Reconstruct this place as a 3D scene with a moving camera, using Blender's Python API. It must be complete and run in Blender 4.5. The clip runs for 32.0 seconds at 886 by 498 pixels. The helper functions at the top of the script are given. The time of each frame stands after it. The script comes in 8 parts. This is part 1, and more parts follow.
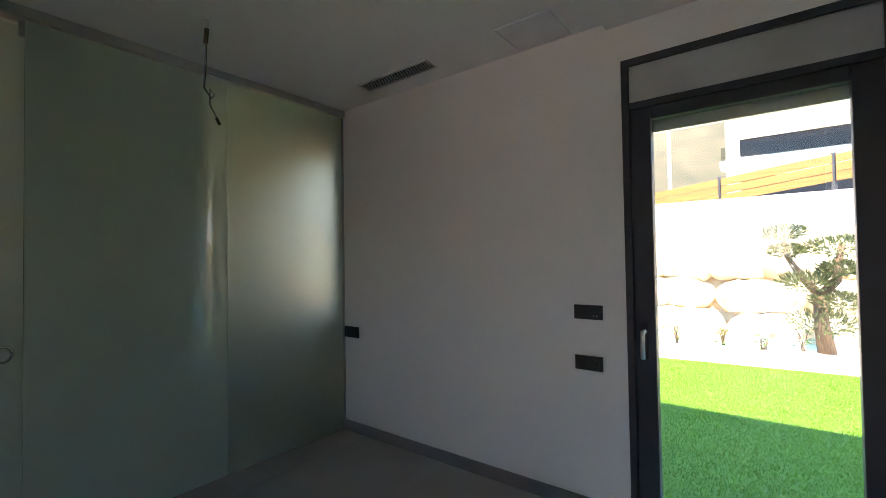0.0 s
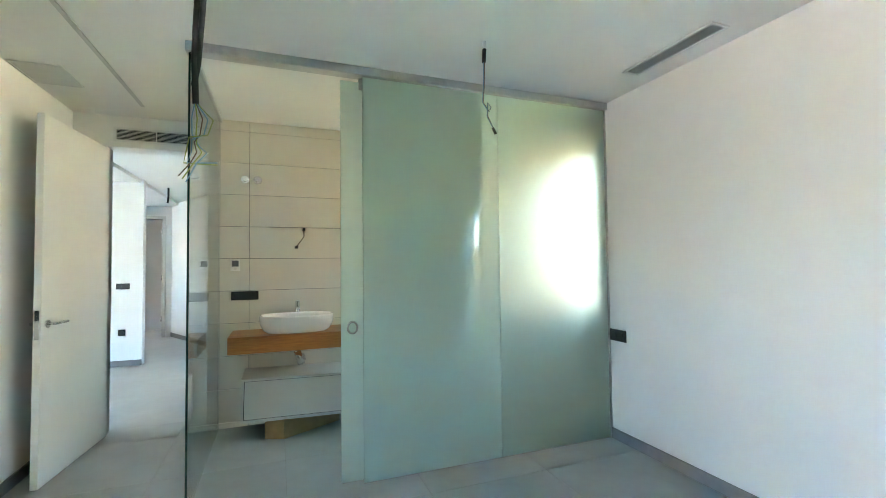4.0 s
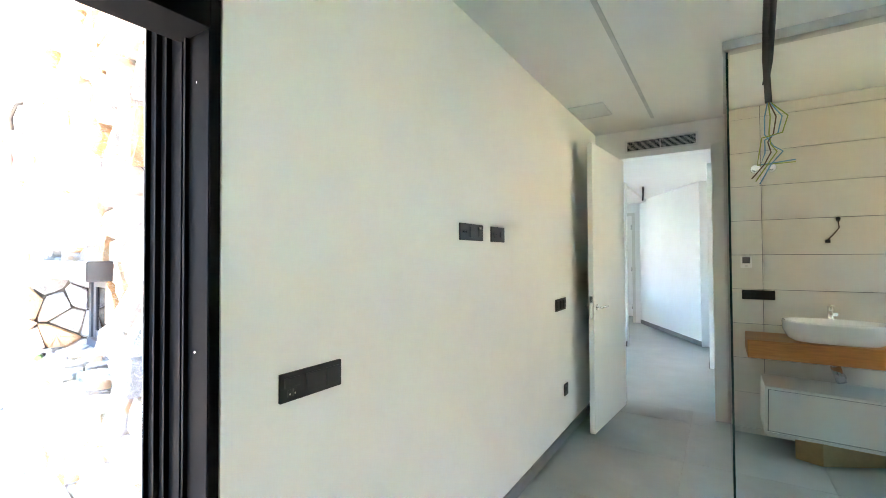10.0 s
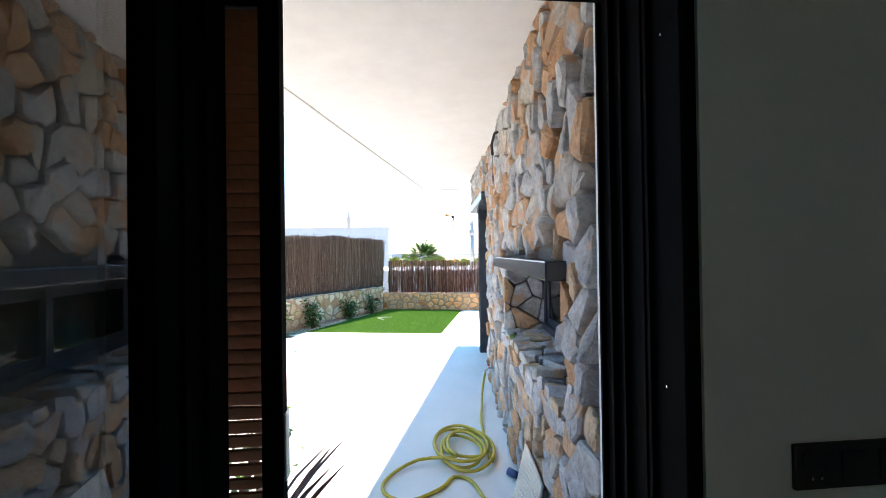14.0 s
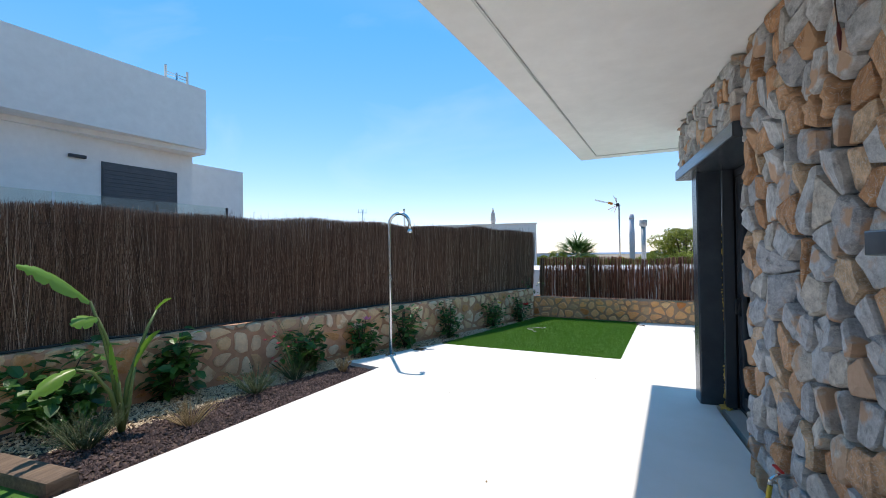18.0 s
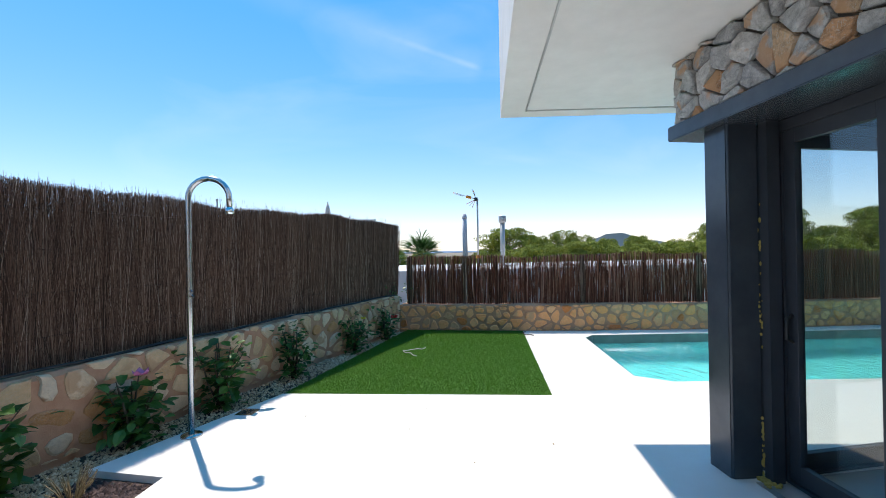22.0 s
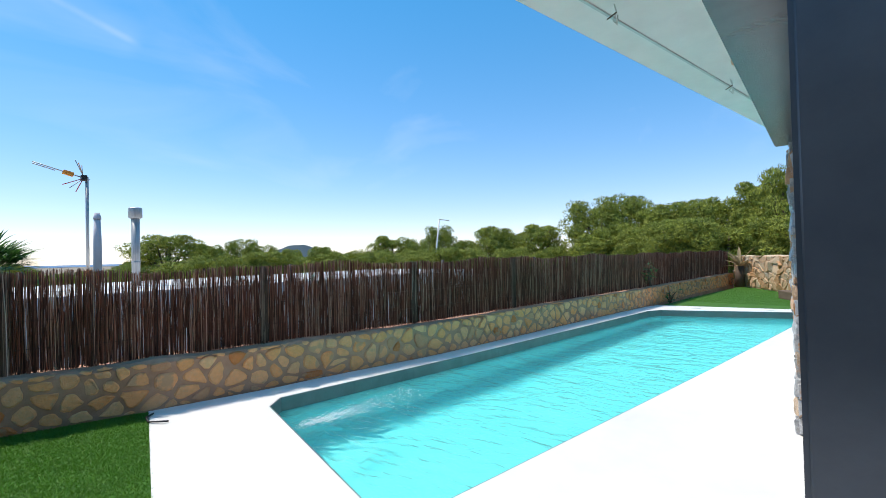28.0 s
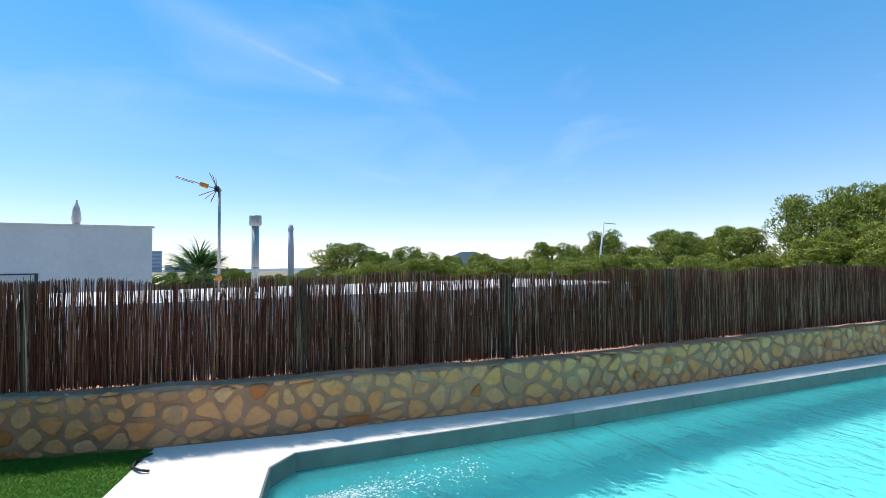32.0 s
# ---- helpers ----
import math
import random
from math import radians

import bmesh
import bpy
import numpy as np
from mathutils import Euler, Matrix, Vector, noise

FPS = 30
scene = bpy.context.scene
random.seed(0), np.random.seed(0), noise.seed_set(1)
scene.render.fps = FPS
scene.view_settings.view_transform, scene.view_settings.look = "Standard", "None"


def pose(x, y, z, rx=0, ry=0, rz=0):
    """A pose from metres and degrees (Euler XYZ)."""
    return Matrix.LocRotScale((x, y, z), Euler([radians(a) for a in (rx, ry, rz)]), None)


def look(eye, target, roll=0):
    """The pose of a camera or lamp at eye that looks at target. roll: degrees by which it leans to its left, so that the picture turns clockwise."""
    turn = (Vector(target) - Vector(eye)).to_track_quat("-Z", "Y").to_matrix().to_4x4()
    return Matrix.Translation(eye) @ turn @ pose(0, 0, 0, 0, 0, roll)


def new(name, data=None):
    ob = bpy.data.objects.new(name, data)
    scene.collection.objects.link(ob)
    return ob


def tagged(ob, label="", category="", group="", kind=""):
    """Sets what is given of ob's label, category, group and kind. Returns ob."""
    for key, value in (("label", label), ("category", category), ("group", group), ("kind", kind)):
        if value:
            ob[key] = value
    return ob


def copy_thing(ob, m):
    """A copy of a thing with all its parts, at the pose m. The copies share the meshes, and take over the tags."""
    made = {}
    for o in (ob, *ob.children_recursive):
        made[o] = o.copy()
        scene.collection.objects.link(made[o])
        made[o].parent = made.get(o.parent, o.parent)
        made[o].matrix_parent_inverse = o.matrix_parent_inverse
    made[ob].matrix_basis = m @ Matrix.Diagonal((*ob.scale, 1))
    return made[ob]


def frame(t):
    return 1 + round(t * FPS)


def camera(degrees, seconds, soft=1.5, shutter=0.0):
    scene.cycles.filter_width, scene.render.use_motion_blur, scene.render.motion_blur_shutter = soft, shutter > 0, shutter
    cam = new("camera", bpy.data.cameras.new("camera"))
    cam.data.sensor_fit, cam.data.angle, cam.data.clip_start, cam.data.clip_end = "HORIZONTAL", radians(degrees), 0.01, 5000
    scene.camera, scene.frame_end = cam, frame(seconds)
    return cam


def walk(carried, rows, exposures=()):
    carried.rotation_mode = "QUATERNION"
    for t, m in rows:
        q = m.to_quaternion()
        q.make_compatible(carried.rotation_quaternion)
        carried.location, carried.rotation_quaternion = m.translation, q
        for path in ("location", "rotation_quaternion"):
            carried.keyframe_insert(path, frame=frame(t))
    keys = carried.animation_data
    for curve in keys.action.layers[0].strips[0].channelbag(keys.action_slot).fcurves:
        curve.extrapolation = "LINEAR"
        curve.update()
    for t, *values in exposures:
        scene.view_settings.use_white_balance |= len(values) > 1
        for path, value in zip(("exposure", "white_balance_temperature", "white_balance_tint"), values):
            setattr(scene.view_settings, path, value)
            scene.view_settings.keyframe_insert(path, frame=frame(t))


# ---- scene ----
cam = camera(91.2, 32.0, 0.85)
PATH = [
    (0, (0.596, -0.329, 1.381), (2.182, 0.888, 1.426), -0.9),
    (0.5, (0.591, -0.315, 1.361), (2.082, 1.016, 1.421), -0.7),
    (1, (0.581, -0.304, 1.359), (1.969, 1.135, 1.422), -0.7),
    (1.5, (0.573, -0.294, 1.361), (1.872, 1.225, 1.424), -0.6),
    (2, (0.557, -0.282, 1.367), (1.746, 1.325, 1.431), -0.7),
    (2.5, (0.547, -0.277, 1.364), (1.61, 1.416, 1.432), -0.6),
    (3, (0.522, -0.24, 1.367), (1.458, 1.526, 1.433), -0.5),
    (3.5, (0.522, -0.232, 1.359), (1.338, 1.592, 1.427), -0.6),
    (5.5, (0.509, -0.217, 1.37), (0.888, 1.746, 1.43), -0.4),
    (6, (0.471, -0.22, 1.38), (0.723, 1.763, 1.436), -0.3),
    (6.5, (0.401, -0.225, 1.385), (0.529, 1.77, 1.44), -0.2),
    (7, (0.322, -0.228, 1.396), (0.288, 1.771, 1.449), -0.2),
    (7.5, (0.281, -0.237, 1.407), (0.065, 1.75, 1.457), -0.1),
    (8, (0.239, -0.271, 1.413), (-0.161, 1.688, 1.459), 0.0),
    (8.5, (0.188, -0.312, 1.42), (-0.378, 1.605, 1.461), 0.1),
    (9, (0.127, -0.35, 1.423), (-0.629, 1.501, 1.46), -0.0),
    (9.5, (0.065, -0.366, 1.419), (-0.853, 1.41, 1.451), -0.0),
    (10, (0.012, -0.393, 1.416), (-1.07, 1.288, 1.456), -0.3),
    (10.5, (-0.005, -0.413, 1.416), (-1.251, 1.152, 1.451), -0.4),
    (11, (-0.039, -0.423, 1.407), (-1.473, 0.971, 1.442), -0.5),
    (11.5, (-0.052, -0.408, 1.401), (-1.659, 0.782, 1.441), -0.7),
    (12, (-0.059, -0.386, 1.397), (-1.82, 0.562, 1.434), -0.8),
    (12.5, (-0.068, -0.355, 1.397), (-1.927, 0.383, 1.431), -1.2),
    (13, (-0.089, -0.332, 1.409), (-2.017, 0.202, 1.439), -1.5),
    (13.5, (-0.155, -0.317, 1.416), (-2.125, 0.028, 1.443), -1.5),
    (14, (-0.308, -0.319, 1.446), (-2.298, -0.126, 1.464), -0.8),
    (14.5, (-0.608, -0.321, 1.42), (-2.606, -0.239, 1.448), -0.5),
    (16.5, (-1.496, -0.374, 1.371), (-3.475, -0.659, 1.397), -0.6),
    (17, (-1.736, -0.415, 1.353), (-3.702, -0.777, 1.386), -0.5),
    (17.5, (-1.945, -0.472, 1.345), (-3.897, -0.903, 1.376), -0.6),
    (18, (-2.212, -0.508, 1.357), (-4.157, -0.972, 1.381), -0.8),
    (18.5, (-2.495, -0.53, 1.354), (-4.442, -0.989, 1.371), -0.9),
    (19, (-2.763, -0.607, 1.343), (-4.714, -1.048, 1.367), -0.6),
    (19.5, (-3.016, -0.717, 1.365), (-4.974, -1.124, 1.387), -0.8),
    (20, (-3.286, -0.828, 1.344), (-5.258, -1.162, 1.36), -0.8),
    (20.5, (-3.522, -0.917, 1.339), (-5.509, -1.138, 1.359), -0.7),
    (21, (-3.76, -1.068, 1.346), (-5.76, -1.11, 1.365), -0.7),
    (21.5, (-3.993, -1.161, 1.336), (-5.989, -1.021, 1.347), -1.0),
    (22, (-4.278, -1.212, 1.344), (-6.254, -0.9, 1.352), -1.0),
    (22.5, (-4.517, -1.287, 1.348), (-6.462, -0.821, 1.356), -0.8),
    (23, (-4.745, -1.396, 1.351), (-6.641, -0.76, 1.354), -1.2),
    (23.5, (-4.998, -1.431, 1.336), (-6.845, -0.664, 1.331), -1.3),
    (24, (-5.263, -1.412, 1.331), (-7.054, -0.521, 1.327), -1.3),
    (24.5, (-5.542, -1.346, 1.355), (-7.272, -0.343, 1.349), -1.4),
    (25, (-5.765, -1.251, 1.335), (-7.418, -0.126, 1.328), -1.4),
    (25.5, (-5.974, -1.085, 1.334), (-7.553, 0.143, 1.325), -1.4),
    (26, (-6.176, -0.875, 1.327), (-7.669, 0.456, 1.313), -1.3),
    (26.5, (-6.33, -0.679, 1.313), (-7.747, 0.733, 1.325), -1.2),
    (28.5, (-6.77, 0.227, 1.304), (-8.069, 1.747, 1.334), -1.3),
    (29, (-6.897, 0.457, 1.304), (-8.201, 1.973, 1.336), -1.0),
    (29.5, (-7.056, 0.681, 1.306), (-8.359, 2.197, 1.342), -1.0),
    (30, (-7.159, 0.9, 1.305), (-8.479, 2.401, 1.36), -1.1),
    (30.5, (-7.192, 1.091, 1.325), (-8.611, 2.499, 1.386), -1.1),
    (31, (-7.218, 1.251, 1.326), (-8.784, 2.494, 1.394), -0.8),
    (31.5, (-7.261, 1.41, 1.332), (-8.948, 2.482, 1.411), -0.8),
    (32, (-7.243, 1.598, 1.326), (-9.019, 2.516, 1.403), -0.8),
]
EXPOSURES = [(0, 3.65, 9400, 31), (1, 4.15, 9100, 26), (2, 5.1, 8600, 20), (3, 5.8, 8500, 17), (5.5, 6.2, 8500, 24), (7.5, 6.2, 8400, 25), (9, 6.3, 8650, 26), (10.5, 5.85, 8300, 19), (11.5, 4.4, 8000, 17), (12.5, 3.0, 7700, 17),
             (14.0, 2.15, 7700, 17), (14.5, 1.75, 7600, 16), (16.5, 0.6, 7200, 14), (25, 0.6, 7000, 12), (29, 0.5, 6900, 11), (32, 0.5, 6900, 11)]
walk(cam, [(t, look(eye, target, roll)) for t, eye, target, roll in PATH], EXPOSURES)

# ---- light: clear midday sky and one sun ----
SUN_AWAY = Vector((-1.11, -0.56, 2.55)).normalized()
world = bpy.data.worlds.new("world")
scene.world = world
world.use_nodes = True
wn = world.node_tree.nodes
wl = world.node_tree.links
sky = wn.new("ShaderNodeTexSky")
sky.sky_type = "NISHITA"
sky.sun_disc = False
sky.sun_elevation = math.asin(SUN_AWAY.z)
sky.sun_rotation = math.atan2(SUN_AWAY.x, SUN_AWAY.y)
sky.air_density = 0.9
sky.dust_density = 0.0
sky.ozone_density = 4.0
wn["Background"].inputs["Strength"].default_value = 0.15
tint = wn.new("ShaderNodeMix")
tint.data_type, tint.blend_type = "RGBA", "MULTIPLY"
tint.inputs[0].default_value = 1.0
tint.inputs[7].default_value = (1.03, 0.98, 1.09, 1)
rich = wn.new("ShaderNodeHueSaturation")
rich.inputs["Saturation"].default_value, rich.inputs["Value"].default_value = 1.36, 2.05
wl.new(sky.outputs[0], rich.inputs["Color"])
even = wn.new("ShaderNodeGamma")
even.inputs["Gamma"].default_value = 0.65
wl.new(rich.outputs[0], even.inputs["Color"])
wl.new(even.outputs[0], tint.inputs[6])
# faint high cirrus
where = wn.new("ShaderNodeTexCoord")
lay = wn.new("ShaderNodeMapping")
lay.inputs["Rotation"].default_value = (0.1, 0.1, 0.3)
lay.inputs["Scale"].default_value = (4.2, 1.0, 5.5)
wl.new(where.outputs["Generated"], lay.inputs[0])
wisp = wn.new("ShaderNodeTexNoise")
wisp.inputs["Scale"].default_value, wisp.inputs["Detail"].default_value, wisp.inputs["Distortion"].default_value = 1.3, 9, 0.8
wl.new(lay.outputs[0], wisp.inputs[0])
thin = wn.new("ShaderNodeMapRange")
thin.inputs[1].default_value, thin.inputs[2].default_value, thin.inputs[4].default_value = 0.55, 0.85, 0.15
wl.new(wisp.outputs[0], thin.inputs[0])
# one old vapour trail, sharp at its head and spread out behind
TRAIL_A, TRAIL_B = Vector((-0.878, -0.0878, 0.4706)).normalized(), Vector((-0.8966, 0.205, 0.3926)).normalized()
TRAIL_N = TRAIL_A.cross(TRAIL_B).normalized()
TRAIL_E = (TRAIL_B - TRAIL_A * TRAIL_A.dot(TRAIL_B)).normalized()


def sky_math(op, a, b=None):
    """One arithmetic node of the sky."""
    q = wn.new("ShaderNodeVectorMath" if op == "DOT_PRODUCT" else "ShaderNodeMath")
    q.operation = op
    wl.new(a, q.inputs[0])
    if isinstance(b, Vector):
        q.inputs[1].default_value = b
    elif b is not None:
        wl.new(b, q.inputs[1])
    return q.outputs["Value"]


def sky_range(a, x0, x1, y0, y1):
    q = wn.new("ShaderNodeMapRange")
    q.interpolation_type = "SMOOTHSTEP"
    for i, v in enumerate((x0, x1, y0, y1)):
        q.inputs[i + 1].default_value = v
    wl.new(a, q.inputs[0])
    return q.outputs[0]


view_way = where.outputs["Generated"]
rag = wn.new("ShaderNodeTexNoise")
rag.inputs["Scale"].default_value, rag.inputs["Detail"].default_value = 9, 6
wl.new(view_way, rag.inputs[0])
across = sky_math("ABSOLUTE", sky_math("DOT_PRODUCT", view_way, TRAIL_N))
run = sky_math("DOT_PRODUCT", view_way, TRAIL_E)
core = sky_math("MULTIPLY", sky_range(across, 0.0, 0.009, 0.10, 0.0), sky_range(run, 0.05, 0.27, 0.0, 1.0))
haze = sky_math("MULTIPLY", sky_range(across, 0.0, 0.045, 0.07, 0.0), sky_range(run, -0.5, 0.1, 0.0, 1.0))
trail = sky_math("MULTIPLY", sky_math("ADD", core, haze), sky_range(run, 0.305, 0.335, 1.0, 0.0))
trail = sky_math("MULTIPLY", trail, sky_range(rag.outputs[0], 0.25, 0.6, 0.25, 1.0))
veil = sky_math("ADD", thin.outputs[0], trail)
cloud = wn.new("ShaderNodeMix")
cloud.data_type = "RGBA"
wl.new(veil, cloud.inputs[0])
wl.new(tint.outputs[2], cloud.inputs[6])
cloud.inputs[7].default_value = (5.0, 5.4, 5.8, 1)
wl.new(cloud.outputs[2], wn["Background"].inputs["Color"])
sun = new("sun", bpy.data.lights.new("sun", "SUN"))
sun.data.energy, sun.data.angle, sun.data.color = 3.1, radians(0.6), (1.0, 0.95, 0.88)
sun.matrix_world = look(SUN_AWAY * 30, (0, 0, 0))

# ---- helpers for meshes ----
def mesh(name, bm, mat=None):
    me = bpy.data.meshes.new(name)
    bm.normal_update()
    bm.to_mesh(me)
    bm.free()
    if mat:
        me.materials.append(mat)
    return me


def thing(name, bm, mat, label="", category="", group="", kind=""):
    return tagged(new(name, mesh(name, bm, mat)), label, category, group, kind)


def empty(name, at, label="", category="", group="", kind=""):
    ob = new(name)
    ob.location = at
    return tagged(ob, label, category, group, kind)


def part(name, bm, mat, parent, label=""):
    ob = new(name, mesh(name, bm, mat))
    ob.parent = parent
    ob.matrix_parent_inverse = parent_inverse(parent)
    return tagged(ob, label)


def parent_inverse(parent):
    return placed_at(parent).inverted()


def placed_at(ob):
    """Where an object stands in the world."""
    if ob.parent is None:
        return ob.matrix_basis.copy()
    return placed_at(ob.parent) @ ob.matrix_parent_inverse @ ob.matrix_basis


def prism(poly, z0, z1, bm=None):
    """An upright prism over an outline."""
    bm = bm or bmesh.new()
    n = len(poly)
    if sum(poly[i][0] * poly[(i + 1) % n][1] - poly[(i + 1) % n][0] * poly[i][1] for i in range(n)) < 0:
        poly = poly[::-1]
    lo = [bm.verts.new((x, y, z0)) for x, y in poly]
    hi = [bm.verts.new((x, y, z1)) for x, y in poly]
    bm.faces.new(hi)
    bm.faces.new(lo[::-1])
    for i in range(n):
        bm.faces.new((lo[i], lo[(i + 1) % n], hi[(i + 1) % n], hi[i]))
    return bm


def box(x0, x1, y0, y1, z0, z1, bm=None, bevel=0.0):
    """A box, in bm if given, with bevelled edges if asked."""
    own = bmesh.new()
    prism([(x0, y0), (x1, y0), (x1, y1), (x0, y1)], z0, z1, own)
    if bevel:
        bmesh.ops.bevel(own, geom=own.edges[:], offset=bevel, segments=2, affect="EDGES", profile=0.6)
    return merge(bm, own)


def merge(bm, own, m=None):
    if m is not None:
        own.transform(m)
    if bm is None:
        return own
    tmp = bpy.data.meshes.new("tmp")
    own.to_mesh(tmp)
    own.free()
    bm.from_mesh(tmp)
    bpy.data.meshes.remove(tmp)
    return bm


def tube(points, r, bm=None, sides=10, caps=True):
    """A round tube along points; r may be a list."""
    bm = bm or bmesh.new()
    pts = [Vector(p) for p in points]
    rings = []
    up = None
    for i, p in enumerate(pts):
        d = (pts[min(i + 1, len(pts) - 1)] - pts[max(i - 1, 0)]).normalized()
        if up is None:
            up = d.orthogonal().normalized()
        up = (up - d * up.dot(d))
        up = up.normalized() if up.length > 1e-6 else d.orthogonal().normalized()
        w = d.cross(up)
        rad = r[i] if isinstance(r, (list, tuple)) else r
        rings.append([bm.verts.new(p + (up * math.cos(a) + w * math.sin(a)) * rad) for a in [2 * math.pi * k / sides for k in range(sides)]])
    for a, b in zip(rings, rings[1:]):
        for k in range(sides):
            f = bm.faces.new((a[k], a[(k + 1) % sides], b[(k + 1) % sides], b[k]))
            f.smooth = True
    if caps:
        bm.faces.new(rings[0][::-1])
        bm.faces.new(rings[-1])
    return bm


def wall_with_openings(axis, at0, at1, u0, u1, z0, z1, holes, bm=None):
    """A wall normal to axis ('x' or 'y'), thickness at0..at1, with holes (u0, u1, z0, z1) through it, as butted blocks."""
    bm = bm or bmesh.new()
    us = sorted({u0, u1, *[h[0] for h in holes], *[h[1] for h in holes]})
    for a, b in zip(us, us[1:]):
        mid = (a + b) / 2
        cuts = sorted([(h[2], h[3]) for h in holes if h[0] <= mid <= h[1]])
        z = z0
        for c, d in cuts + [(z1, z1)]:
            if c > z + 1e-6:
                if axis == "x":
                    box(at0, at1, a, b, z, c, bm)
                else:
                    box(a, b, at0, at1, z, c, bm)
            z = max(z, d)
    bmesh.ops.remove_doubles(bm, verts=bm.verts, dist=1e-5)
    return bm

# ---- materials ----
def shader(name):
    m = bpy.data.materials.new(name)
    m.use_nodes = True
    return m, m.node_tree.nodes, m.node_tree.links, m.node_tree.nodes["Principled BSDF"]


def ramp_node(nodes, stops):
    r = nodes.new("ShaderNodeValToRGB")
    els = r.color_ramp.elements
    while len(els) < len(stops):
        els.new(0.5)
    for e, (at, c) in zip(els, stops):
        e.position = at
        e.color = (*c, 1)
    return r


def mat(name, c1, c2, scale=4.0, rough=0.6, bump=0.1, bscale=60.0, metal=0.0, wear=0.12, stretch=(1, 1, 1), coords="Object", spec=0.5, rough2=None):
    """A surface of two colours mixed by noise, with a large-scale wear and a fine relief."""
    m, n, l, b = shader(name)
    co = n.new("ShaderNodeTexCoord")
    mp = n.new("ShaderNodeMapping")
    mp.inputs["Scale"].default_value = stretch
    l.new(co.outputs[coords], mp.inputs[0])
    a = n.new("ShaderNodeTexNoise")
    a.inputs["Scale"].default_value, a.inputs["Detail"].default_value, a.inputs["Roughness"].default_value = scale, 8, 0.6
    l.new(mp.outputs[0], a.inputs[0])
    r = ramp_node(n, [(0.32, c1), (0.68, c2)])
    l.new(a.outputs[0], r.inputs[0])
    big = n.new("ShaderNodeTexNoise")
    big.inputs["Scale"].default_value, big.inputs["Detail"].default_value = scale * 0.13, 5
    l.new(mp.outputs[0], big.inputs[0])
    hs = n.new("ShaderNodeHueSaturation")
    mr = n.new("ShaderNodeMapRange")
    mr.inputs[1].default_value, mr.inputs[2].default_value = 0.3, 0.7
    mr.inputs[3].default_value, mr.inputs[4].default_value = 1 - wear, 1 + wear * 0.6
    l.new(big.outputs[0], mr.inputs[0])
    l.new(mr.outputs[0], hs.inputs["Value"])
    l.new(r.outputs[0], hs.inputs["Color"])
    l.new(hs.outputs[0], b.inputs["Base Color"])
    ro = n.new("ShaderNodeMapRange")
    ro.inputs[3].default_value, ro.inputs[4].default_value = rough * 0.85, min(1, (rough2 or rough) * 1.12)
    l.new(a.outputs[0], ro.inputs[0])
    l.new(ro.outputs[0], b.inputs["Roughness"])
    b.inputs["Metallic"].default_value = metal
    b.inputs["Specular IOR Level"].default_value = spec
    if bump:
        f = n.new("ShaderNodeTexNoise")
        f.inputs["Scale"].default_value, f.inputs["Detail"].default_value = bscale, 6
        l.new(mp.outputs[0], f.inputs[0])
        bp = n.new("ShaderNodeBump")
        bp.inputs["Strength"].default_value, bp.inputs["Distance"].default_value = bump, 0.01
        l.new(f.outputs[0], bp.inputs["Height"])
        l.new(bp.outputs[0], b.inputs["Normal"])
    return m


